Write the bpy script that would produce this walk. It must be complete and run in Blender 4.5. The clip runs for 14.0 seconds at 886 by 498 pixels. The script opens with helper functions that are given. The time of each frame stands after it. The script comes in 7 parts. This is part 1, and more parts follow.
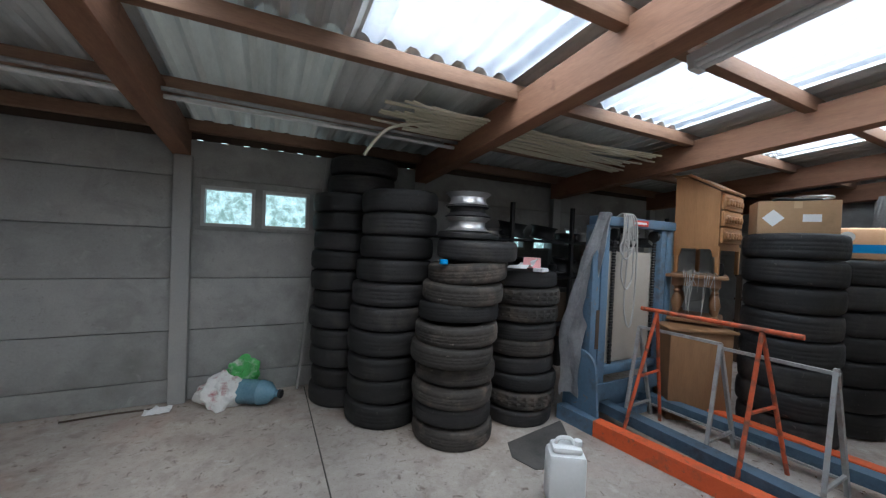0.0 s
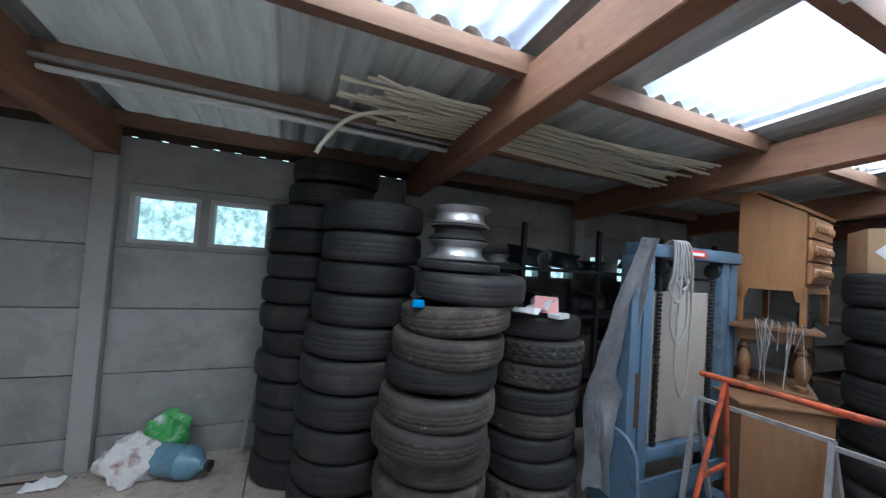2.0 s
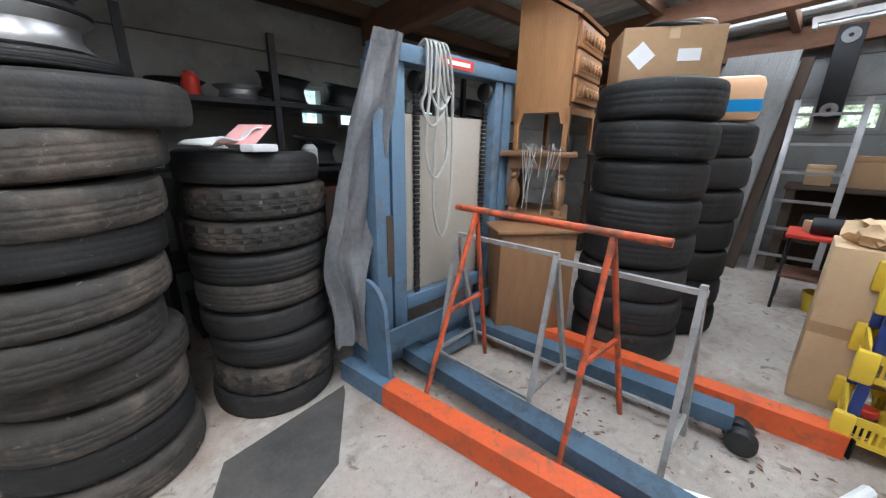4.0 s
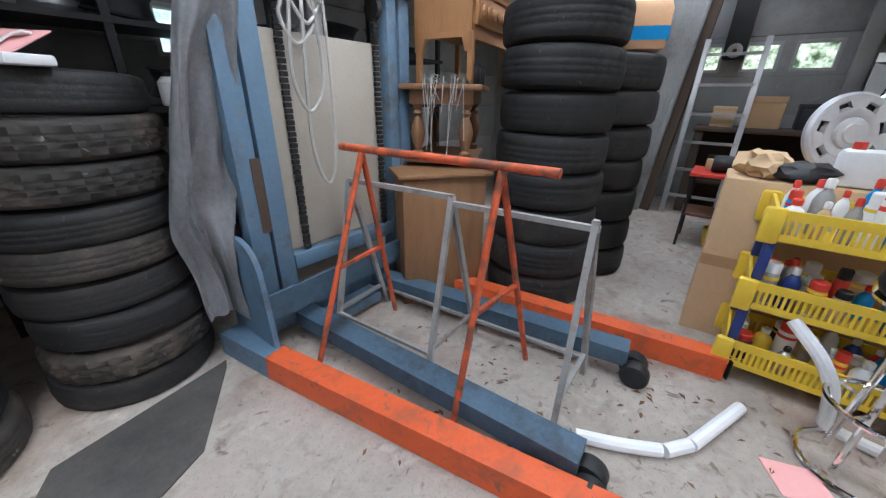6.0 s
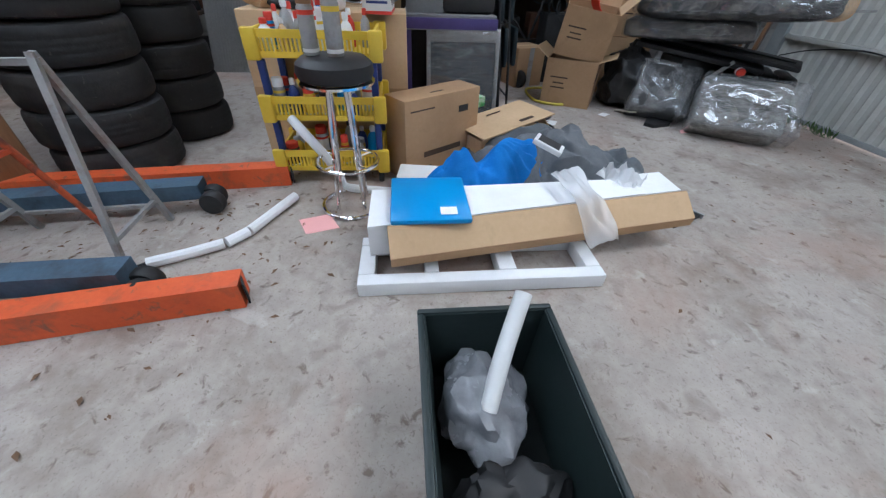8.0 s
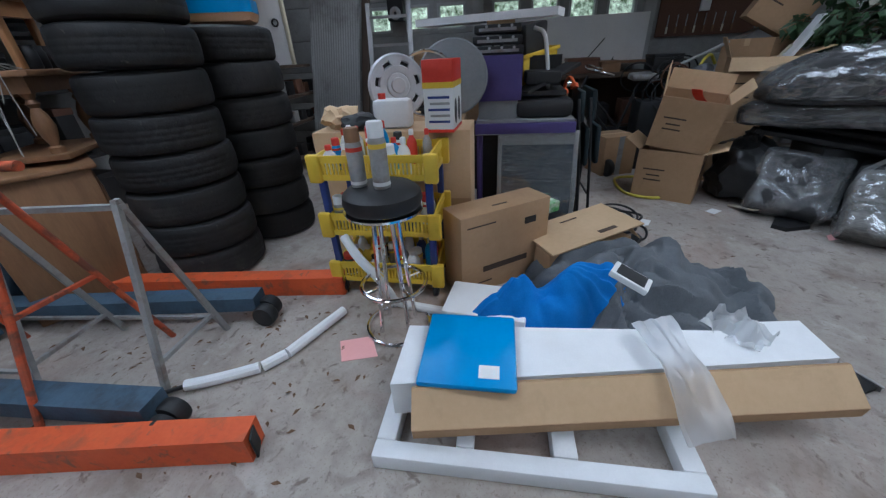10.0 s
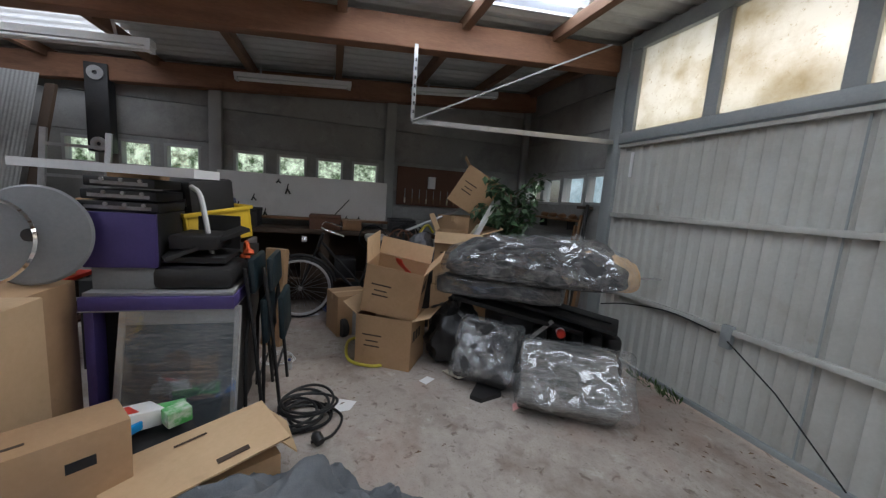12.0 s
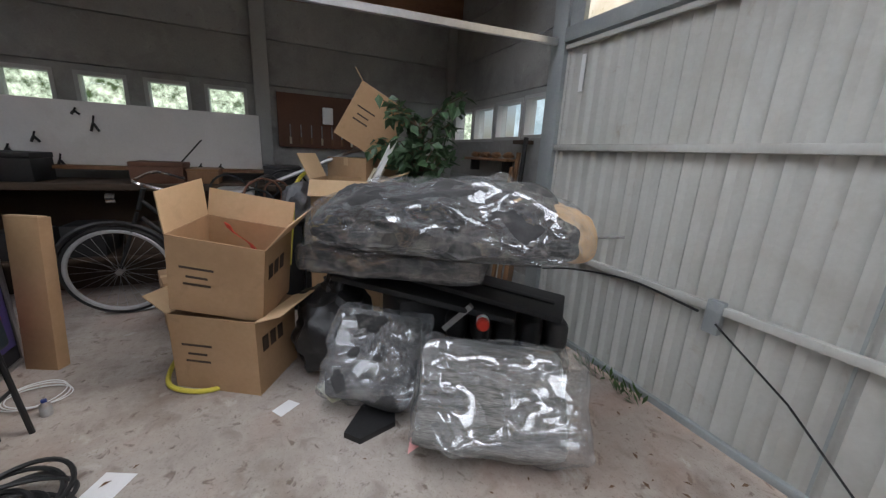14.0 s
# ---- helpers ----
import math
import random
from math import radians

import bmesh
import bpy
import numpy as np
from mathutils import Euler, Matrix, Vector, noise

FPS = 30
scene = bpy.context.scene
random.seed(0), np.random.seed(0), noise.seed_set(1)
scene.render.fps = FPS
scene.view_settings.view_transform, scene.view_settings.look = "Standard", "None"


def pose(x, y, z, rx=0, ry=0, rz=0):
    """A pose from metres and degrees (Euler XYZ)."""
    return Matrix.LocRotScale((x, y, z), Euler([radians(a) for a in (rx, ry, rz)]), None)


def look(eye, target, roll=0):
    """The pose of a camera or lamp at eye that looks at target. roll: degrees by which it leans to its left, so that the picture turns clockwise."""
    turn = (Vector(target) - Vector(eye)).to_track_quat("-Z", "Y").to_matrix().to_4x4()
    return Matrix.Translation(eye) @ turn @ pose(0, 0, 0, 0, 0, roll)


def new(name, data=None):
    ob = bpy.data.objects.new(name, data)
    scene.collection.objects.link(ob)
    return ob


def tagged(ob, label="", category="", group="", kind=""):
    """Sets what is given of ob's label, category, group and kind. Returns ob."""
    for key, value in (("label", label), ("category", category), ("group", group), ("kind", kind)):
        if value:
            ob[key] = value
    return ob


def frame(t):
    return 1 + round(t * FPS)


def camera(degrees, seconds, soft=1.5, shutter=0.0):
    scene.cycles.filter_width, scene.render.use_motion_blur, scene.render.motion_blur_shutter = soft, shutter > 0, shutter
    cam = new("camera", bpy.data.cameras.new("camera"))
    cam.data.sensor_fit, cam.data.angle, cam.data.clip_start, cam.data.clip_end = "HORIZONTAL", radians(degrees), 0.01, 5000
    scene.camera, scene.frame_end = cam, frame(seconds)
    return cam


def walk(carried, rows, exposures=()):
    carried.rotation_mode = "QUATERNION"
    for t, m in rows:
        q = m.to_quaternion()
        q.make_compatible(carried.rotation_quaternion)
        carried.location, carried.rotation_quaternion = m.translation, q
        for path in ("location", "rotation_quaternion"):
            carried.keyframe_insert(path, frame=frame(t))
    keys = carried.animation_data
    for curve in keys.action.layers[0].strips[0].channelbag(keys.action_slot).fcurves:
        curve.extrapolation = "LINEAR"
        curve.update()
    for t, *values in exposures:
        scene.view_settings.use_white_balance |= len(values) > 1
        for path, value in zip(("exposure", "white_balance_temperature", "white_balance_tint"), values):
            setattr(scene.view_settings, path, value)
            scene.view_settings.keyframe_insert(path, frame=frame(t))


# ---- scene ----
LENS = 102.0
cam = camera(LENS, 14.0, soft=1.3)
PATH = [
    (0.0, -0.043, 0.049, 1.465, -26.06, -0.97, -2.34),
    (0.5, -0.018, 0.153, 1.430, -25.22, -1.75, -1.54),
    (1.0, 0.104, 0.272, 1.427, -23.33, -1.52, -1.44),
    (1.5, 0.296, 0.457, 1.530, -20.17, 0.56, -2.87),
    (2.0, 0.472, 0.633, 1.552, -23.24, 1.87, -3.95),
    (2.5, 0.682, 0.752, 1.533, -31.14, 0.37, -2.17),
    (3.0, 0.917, 0.697, 1.473, -39.09, -2.80, -1.46),
    (3.5, 1.179, 0.653, 1.431, -40.98, -7.91, -1.41),
    (4.0, 1.426, 0.698, 1.317, -43.86, -16.69, -0.97),
    (4.2, 1.544, 0.731, 1.240, -44.82, -20.48, -1.14),
    (6.3, 1.743, 0.557, 1.204, -56.53, -23.51, -0.56),
    (6.5, 1.715, 0.447, 1.224, -62.12, -22.51, -1.20),
    (7.0, 1.600, 0.054, 1.240, -79.59, -23.25, -3.33),
    (7.5, 1.530, -0.190, 1.160, -95.26, -32.48, -3.85),
    (7.7, 1.529, -0.260, 1.072, -96.89, -37.03, -3.67),
    (8.8, 1.640, -0.430, 1.170, -91.00, -37.50, 0.20),
    (9.8, 1.876, -0.539, 1.111, -83.85, -36.44, 3.23),
    (10.0, 1.929, -0.518, 1.238, -81.89, -28.65, 2.75),
    (10.5, 1.965, -0.716, 1.424, -81.43, -11.27, -0.60),
    (11.0, 2.002, -1.003, 1.482, -90.10, -7.02, -2.96),
    (11.5, 2.208, -1.245, 1.464, -99.27, -6.72, -4.48),
    (12.0, 2.414, -1.526, 1.397, -106.87, -7.94, -4.21),
    (12.5, 2.579, -1.795, 1.376, -109.05, -9.97, -4.05),
    (13.0, 2.768, -1.980, 1.333, -111.42, -12.40, -3.71),
    (13.5, 3.050, -2.104, 1.306, -112.91, -14.82, -3.38),
    (14.0, 3.202, -2.286, 1.280, -114.49, -14.70, -2.90),
]
# seconds, stops, kelvin, tint
EXPOSURES = [(0.0, -0.24, 6100, 9), (1.5, 0.05, 5700, 8), (3.0, 0.15, 5900, 8), (4.0, 0.65, 6250, 10), (6.5, 0.35, 6100, 11), (7.5, 0.2, 6000, 11), (9.8, -0.35, 5600, 10),
             (10.0, -0.42, 5650, 10), (10.5, -0.05, 6150, 11), (11.0, -0.15, 6350, 11), (11.5, -0.30, 6400, 12), (12.5, -0.20, 6500, 14), (14.0, 0.22, 6600, 15)]
walk(cam, [(r[0], pose(r[1], r[2], r[3], 90 + r[5], r[6], r[4])) for r in PATH], exposures=EXPOSURES)

# ---- world and light ----
world = bpy.data.worlds.new("overcast_sky")
scene.world = world
world.use_nodes = True
wt = world.node_tree
sky = wt.nodes.new("ShaderNodeTexSky")
sky.sky_type, sky.sun_disc = "NISHITA", False
sky.sun_elevation, sky.sun_rotation = radians(48), radians(200)
sky.air_density, sky.dust_density, sky.ozone_density = 1.0, 4.0, 1.0
wt.links.new(sky.outputs[0], wt.nodes["Background"].inputs[0])
wt.nodes["Background"].inputs[1].default_value = 0.12
sun = new("sun", bpy.data.lights.new("sun", "SUN"))
sun.data.energy, sun.data.angle, sun.data.color = 1.0, radians(14), (1.0, 0.96, 0.9)
sun.matrix_world = look((0, 0, 20), (3.5, 12, 0))


def sky_lamp(name, at, size, target, power, color=(0.87, 0.95, 1.0)):
    """Daylight standing in an opening."""
    lamp = new(name, bpy.data.lights.new(name, "AREA"))
    lamp.data.shape, lamp.data.size, lamp.data.size_y = "RECTANGLE", size[0], size[1]
    lamp.data.energy, lamp.data.color = power, color
    lamp.matrix_world = look(at, target)
    return lamp


# ---- plan ----
NORTH, EAST, SOUTH, WEST = 3.80, 7.30, -4.24, -4.2
DOOR_Y = -4.11


def beam_z(y):
    return 2.12 + 0.0736 * (NORTH - y)


def roof_z(y):
    return beam_z(y) + 0.32


# skylight strips: x0, x1, y0, y1
# strips at negative x are unseen, added with their lamps to brighten the left wall
SKYLIGHTS = [(0.38, 1.38, 0.30, 2.03), (2.20, 3.20, 0.30, 2.03), (4.02, 5.02, 0.30, 2.03), (5.88, 6.88, 0.30, 2.03),
             (0.38, 1.38, -3.36, -1.60), (2.20, 3.20, -3.36, -1.60), (4.20, 5.18, -3.36, -1.60), (-1.44, -0.44, 0.30, 2.03), (-3.26, -2.26, 0.30, 2.03), (-1.44, -0.44, -3.36, -1.60)]
for i, (a, b, c, d) in enumerate(SKYLIGHTS):
    m = (a + b) / 2, (c + d) / 2
    z = roof_z(m[1]) + 0.12
    sky_lamp("skylight_daylight", (m[0], m[1], z), (b - a, d - c), (m[0], m[1] - 0.001, z - 1), 12 if m[0] > 5.5 else 37)
sky_lamp("door_pane_daylight", (3.4, DOOR_Y - 0.25, 2.47), (3.6, 0.62), (3.4, 0, 2.3), 9, (1.0, 0.97, 0.9))


# ---- materials ----
def node(nt, kind, **values):
    n = nt.nodes.new("ShaderNode" + kind)
    for k, v in values.items():
        n.inputs[k.replace("_", " ")].default_value = v
    return n


def surface(name, c1, c2, scale=6.0, rough=0.7, metal=0.0, bump=0.15, fine=60.0, spot=None, spot_scale=2.0, spot_amount=0.4,
            stretch=(1, 1, 1), vary=0.0, rough2=None, coat=0.0, spec=0.5):
    """A surface with coarse and fine variation, stains of a second colour, and relief."""
    m = bpy.data.materials.new(name)
    m.use_nodes = True
    nt = m.node_tree
    bsdf = nt.nodes["Principled BSDF"]
    L = nt.links.new
    co = nt.nodes.new("ShaderNodeTexCoord")
    mp = nt.nodes.new("ShaderNodeMapping")
    mp.inputs["Scale"].default_value = stretch
    L(co.outputs["Object"], mp.inputs["Vector"])
    info = nt.nodes.new("ShaderNodeObjectInfo")
    add = nt.nodes.new("ShaderNodeVectorMath")
    add.operation = "MULTIPLY_ADD"
    L(info.outputs["Random"], add.inputs[0])
    add.inputs[1].default_value = (17.0, 9.0, 5.0)
    L(mp.outputs[0], add.inputs[2])
    n1 = node(nt, "TexNoise", Scale=scale, Detail=6.0, Roughness=0.6)
    n2 = node(nt, "TexNoise", Scale=fine, Detail=4.0, Roughness=0.6)
    L(add.outputs[0], n1.inputs["Vector"])
    L(add.outputs[0], n2.inputs["Vector"])
    mixf = node(nt, "Mix", Factor=0.35)
    L(n1.outputs[0], mixf.inputs[2])
    L(n2.outputs[0], mixf.inputs[3])
    ramp = nt.nodes.new("ShaderNodeValToRGB")
    ramp.color_ramp.elements[0].position, ramp.color_ramp.elements[1].position = 0.32, 0.68
    ramp.color_ramp.elements[0].color, ramp.color_ramp.elements[1].color = (*c1, 1), (*c2, 1)
    L(mixf.outputs[0], ramp.inputs[0])
    out = ramp.outputs[0]
    if spot:
        n3 = node(nt, "TexNoise", Scale=spot_scale, Detail=8.0, Roughness=0.65)
        L(add.outputs[0], n3.inputs["Vector"])
        r3 = nt.nodes.new("ShaderNodeValToRGB")
        r3.color_ramp.elements[0].position, r3.color_ramp.elements[1].position = 0.52, 0.68
        r3.color_ramp.elements[1].color = (spot_amount, spot_amount, spot_amount, 1)
        L(n3.outputs[0], r3.inputs[0])
        mx = nt.nodes.new("ShaderNodeMix")
        mx.data_type = "RGBA"
        L(r3.outputs[0], mx.inputs[0])
        L(out, mx.inputs[6])
        mx.inputs[7].default_value = (*spot, 1)
        out = mx.outputs[2]
    if vary:
        hsv = nt.nodes.new("ShaderNodeHueSaturation")
        rng = nt.nodes.new("ShaderNodeMapRange")
        rng.inputs[3].default_value, rng.inputs[4].default_value = 1 - vary, 1 + vary
        L(info.outputs["Random"], rng.inputs[0])
        L(rng.outputs[0], hsv.inputs["Value"])
        L(out, hsv.inputs["Color"])
        out = hsv.outputs[0]
    L(out, bsdf.inputs["Base Color"])
    rr = nt.nodes.new("ShaderNodeMapRange")
    rr.inputs[3].default_value, rr.inputs[4].default_value = rough, rough2 if rough2 is not None else min(1, rough + 0.15)
    L(n1.outputs[0], rr.inputs[0])
    L(rr.outputs[0], bsdf.inputs["Roughness"])
    bsdf.inputs["Metallic"].default_value = metal
    bsdf.inputs["Coat Weight"].default_value = coat
    bsdf.inputs["Specular IOR Level"].default_value = spec
    if bump:
        b = nt.nodes.new("ShaderNodeBump")
        b.inputs["Strength"].default_value, b.inputs["Distance"].default_value = bump, 0.01
        L(mixf.outputs[0], b.inputs["Height"])
        L(b.outputs[0], bsdf.inputs["Normal"])
    return m


def plain_glass(name, color=(1, 1, 1), rough=0.0, clear=0.8, gloss=0.08):
    """Thin sheet: mostly clear, with a gloss and some scatter."""
    m = bpy.data.materials.new(name)
    m.use_nodes = True
    nt = m.node_tree
    L = nt.links.new
    out = nt.nodes["Material Output"]
    nt.nodes.remove(nt.nodes["Principled BSDF"])
    tr = node(nt, "BsdfTransparent", Color=(*color, 1))
    gl = node(nt, "BsdfGlossy", Color=(1, 1, 1, 1), Roughness=rough)
    ts = node(nt, "BsdfTranslucent", Color=(*color, 1))
    m1 = node(nt, "MixShader", Fac=1 - clear)
    L(tr.outputs[0], m1.inputs[1])
    L(ts.outputs[0], m1.inputs[2])
    m2 = node(nt, "MixShader", Fac=gloss)
    L(m1.outputs[0], m2.inputs[1])
    L(gl.outputs[0], m2.inputs[2])
    L(m2.outputs[0], out.inputs[0])
    return m


def film_wrap(name, amount=0.25, stretch=(0.7, 1.5, 5), relief=0.04, clear=0.95, white=0.36):
    """Crumpled stretch film: clear, with sharp glints; its thin white creases also paint in highlights."""
    m = plain_glass(name, (0.96, 0.97, 0.98), 0.10, clear, amount)
    nt = m.node_tree
    L = nt.links.new
    co = nt.nodes.new("ShaderNodeTexCoord")
    mp = nt.nodes.new("ShaderNodeMapping")
    mp.inputs["Scale"].default_value = stretch
    L(co.outputs["Object"], mp.inputs[0])

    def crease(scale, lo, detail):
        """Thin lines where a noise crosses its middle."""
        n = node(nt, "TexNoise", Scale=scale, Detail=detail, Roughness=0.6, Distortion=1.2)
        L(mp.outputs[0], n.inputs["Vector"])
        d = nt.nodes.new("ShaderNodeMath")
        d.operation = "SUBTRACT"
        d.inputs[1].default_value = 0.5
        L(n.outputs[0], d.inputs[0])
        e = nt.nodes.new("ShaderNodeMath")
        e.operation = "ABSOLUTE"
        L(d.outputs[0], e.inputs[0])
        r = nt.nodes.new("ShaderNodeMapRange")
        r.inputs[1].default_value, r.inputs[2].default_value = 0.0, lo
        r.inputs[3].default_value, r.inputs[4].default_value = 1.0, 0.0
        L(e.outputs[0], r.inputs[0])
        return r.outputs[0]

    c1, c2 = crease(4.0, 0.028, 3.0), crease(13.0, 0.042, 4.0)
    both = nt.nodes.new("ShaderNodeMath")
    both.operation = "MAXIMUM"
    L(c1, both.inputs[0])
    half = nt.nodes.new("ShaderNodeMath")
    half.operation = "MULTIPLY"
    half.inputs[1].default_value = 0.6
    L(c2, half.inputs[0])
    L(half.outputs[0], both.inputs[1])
    b = nt.nodes.new("ShaderNodeBump")
    b.inputs["Strength"].default_value, b.inputs["Distance"].default_value = 1.0, relief
    rough = node(nt, "TexNoise", Scale=17.0, Detail=6.0, Roughness=0.7, Distortion=1.5)
    L(mp.outputs[0], rough.inputs["Vector"])
    hgt = nt.nodes.new("ShaderNodeMath")
    hgt.operation = "MULTIPLY_ADD"
    hgt.inputs[1].default_value = 0.35
    L(both.outputs[0], hgt.inputs[0])
    L(rough.outputs[0], hgt.inputs[2])
    L(hgt.outputs[0], b.inputs["Height"])
    for x in nt.nodes:
        if x.bl_idname == "ShaderNodeBsdfGlossy":
            L(b.outputs[0], x.inputs["Normal"])
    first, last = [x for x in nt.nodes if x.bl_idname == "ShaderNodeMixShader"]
    # white diffuse share puts the creases' highlights into the film's colour
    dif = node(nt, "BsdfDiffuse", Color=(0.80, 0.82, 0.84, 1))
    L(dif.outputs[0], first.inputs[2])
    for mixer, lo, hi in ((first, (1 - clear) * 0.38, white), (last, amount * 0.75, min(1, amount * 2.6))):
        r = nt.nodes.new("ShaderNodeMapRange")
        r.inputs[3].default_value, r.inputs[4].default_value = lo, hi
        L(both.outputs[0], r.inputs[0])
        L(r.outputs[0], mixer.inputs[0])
    return m


def glow_backdrop(name, dark, light, scale, strength, light2=None):
    """Bright foliage or sky far outside a window."""
    m = bpy.data.materials.new(name)
    m.use_nodes = True
    nt = m.node_tree
    L = nt.links.new
    nt.nodes.remove(nt.nodes["Principled BSDF"])
    co = nt.nodes.new("ShaderNodeTexCoord")
    n = node(nt, "TexNoise", Scale=scale, Detail=8.0, Roughness=0.75)
    L(co.outputs["Object"], n.inputs["Vector"])
    r = nt.nodes.new("ShaderNodeValToRGB")
    r.color_ramp.elements[0].position, r.color_ramp.elements[1].position = 0.4, 0.62
    r.color_ramp.elements[0].color, r.color_ramp.elements[1].color = (*dark, 1), (*light, 1)
    L(n.outputs[0], r.inputs[0])
    e = node(nt, "Emission", Strength=strength)
    L(r.outputs[0], e.inputs[0])
    L(e.outputs[0], nt.nodes["Material Output"].inputs[0])
    return m


M_CONCRETE = surface("grey_concrete_panel", (0.30, 0.30, 0.29), (0.40, 0.40, 0.385), 2.5, 0.85, bump=0.25, fine=70, spot=(0.20, 0.20, 0.19), spot_scale=1.6, spot_amount=0.65, vary=0.10)
M_POST = surface("grey_concrete_post", (0.33, 0.33, 0.32), (0.42, 0.42, 0.40), 3, 0.85, bump=0.25, fine=80)
M_FLOOR = surface("worn_concrete_floor", (0.33, 0.285, 0.25), (0.47, 0.42, 0.375), 1.8, 0.8, bump=0.35, fine=24, spot=(0.20, 0.145, 0.115), spot_scale=1.9, spot_amount=0.7)


def speckle(m, color, scale, lo, hi, amount):
    """Small marks of dirt laid over a surface's colour."""
    nt = m.node_tree
    L = nt.links.new
    bsdf = nt.nodes["Principled BSDF"]
    old = bsdf.inputs["Base Color"].links[0].from_socket
    co = nt.nodes.new("ShaderNodeTexCoord")
    n = node(nt, "TexNoise", Scale=scale, Detail=5.0, Roughness=0.6, Distortion=0.6)
    L(co.outputs["Object"], n.inputs["Vector"])
    r = nt.nodes.new("ShaderNodeValToRGB")
    r.color_ramp.elements[0].position, r.color_ramp.elements[1].position = lo, hi
    r.color_ramp.elements[1].color = (amount, amount, amount, 1)
    L(n.outputs[0], r.inputs[0])
    mx = nt.nodes.new("ShaderNodeMix")
    mx.data_type = "RGBA"
    L(r.outputs[0], mx.inputs[0])
    L(old, mx.inputs[6])
    mx.inputs[7].default_value = (*color, 1)
    L(mx.outputs[2], bsdf.inputs["Base Color"])


speckle(M_FLOOR, (0.12, 0.085, 0.065), 14.0, 0.60, 0.68, 0.7)
speckle(M_FLOOR, (0.16, 0.12, 0.095), 45.0, 0.62, 0.70, 0.6)
speckle(M_FLOOR, (0.40, 0.22, 0.16), 0.9, 0.53, 0.73, 0.52)
speckle(M_FLOOR, (0.62, 0.60, 0.56), 5.0, 0.62, 0.70, 0.35)
M_JOINT = surface("dark_floor_joint", (0.05, 0.045, 0.04), (0.08, 0.07, 0.06), 10, 0.9)
M_TIMBER = surface("red_brown_timber", (0.17, 0.077, 0.042), (0.32, 0.16, 0.092), 2.0, 0.65, bump=0.15, fine=24, stretch=(6, 0.8, 6), spot=(0.2, 0.09, 0.05), spot_scale=1.2)
M_TIMBER_X = surface("red_brown_purlin", (0.17, 0.09, 0.055), (0.30, 0.175, 0.11), 2.0, 0.65, bump=0.15, fine=24, stretch=(0.8, 6, 6))
M_ROOF = surface("grey_fibre_roof_sheet", (0.50, 0.53, 0.53), (0.70, 0.72, 0.71), 1.4, 0.55, bump=0.06, fine=30, stretch=(3, 0.6, 1), spot=(0.3, 0.31, 0.29), spot_scale=1.5, spot_amount=0.5)
M_ROOF_PALE = surface("pale_fibre_roof_sheet", (0.48, 0.52, 0.49), (0.66, 0.70, 0.66), 1.4, 0.55, bump=0.06, fine=30, stretch=(3, 0.6, 1), spot=(0.3, 0.32, 0.28), spot_scale=1.5, spot_amount=0.5)
_nt = M_ROOF_PALE.node_tree
_mix = node(_nt, "MixShader", Fac=0.10)
_nt.links.new(_nt.nodes["Principled BSDF"].outputs[0], _mix.inputs[1])
_nt.links.new(node(_nt, "BsdfTranslucent", Color=(0.80, 0.86, 0.78, 1)).outputs[0], _mix.inputs[2])
_nt.links.new(_mix.outputs[0], _nt.nodes["Material Output"].inputs[0])
M_SKYLIGHT = plain_glass("translucent_roof_sheet", (0.97, 0.98, 1.0), 0.2, 0.75, 0.04)
M_GLASS = plain_glass("window_glass", (0.95, 0.98, 0.98), 0.02, 0.97, 0.06)
M_DOORPANE = plain_glass("yellowed_door_pane", (0.96, 0.92, 0.80), 0.2, 0.45, 0.05)


def stain_pane(m, clean, dirty):
    """Blotches and fine specks of dirt on a translucent pane."""
    nt = m.node_tree
    co = nt.nodes.new("ShaderNodeTexCoord")
    last = None
    for scale, lo, hi in ((3.0, 0.42, 0.75), (38.0, 0.60, 0.72)):
        n = node(nt, "TexNoise", Scale=scale, Detail=6.0, Roughness=0.65)
        nt.links.new(co.outputs["Object"], n.inputs["Vector"])
        rp = nt.nodes.new("ShaderNodeValToRGB")
        rp.color_ramp.elements[0].position, rp.color_ramp.elements[1].position = lo, hi
        nt.links.new(n.outputs[0], rp.inputs[0])
        mx = nt.nodes.new("ShaderNodeMix")
        mx.data_type = "RGBA"
        mx.inputs[6].default_value, mx.inputs[7].default_value = (*clean, 1), (*dirty, 1)
        nt.links.new(rp.outputs[0], mx.inputs[0])
        if last is not None:
            nt.links.new(last.outputs[2], mx.inputs[6])
        last = mx
    for x in nt.nodes:
        if x.bl_idname in ("ShaderNodeBsdfTransparent", "ShaderNodeBsdfTranslucent"):
            nt.links.new(last.outputs[2], x.inputs["Color"])


stain_pane(M_DOORPANE, (0.97, 0.95, 0.88), (0.62, 0.54, 0.38))
M_WHITEPAINT = surface("grey_white_painted_metal_door", (0.46, 0.465, 0.435), (0.56, 0.565, 0.535), 1.5, 0.5, bump=0.05, fine=50, spot=(0.36, 0.35, 0.31), spot_scale=1.6, spot_amount=0.45)
M_DOORFRAME = surface("grey_painted_steel", (0.30, 0.33, 0.34), (0.40, 0.43, 0.43), 4, 0.5, metal=0.2, bump=0.06)
M_WINFRAME = surface("pale_concrete_window_frame", (0.42, 0.43, 0.42), (0.52, 0.53, 0.52), 6, 0.8, bump=0.1)
M_RUBBER = surface("tyre_rubber", (0.009, 0.009, 0.010), (0.020, 0.019, 0.019), 6, 0.6, bump=0.35, fine=70, spot=(0.06, 0.052, 0.044), spot_scale=4.5, spot_amount=0.5, vary=0.4)
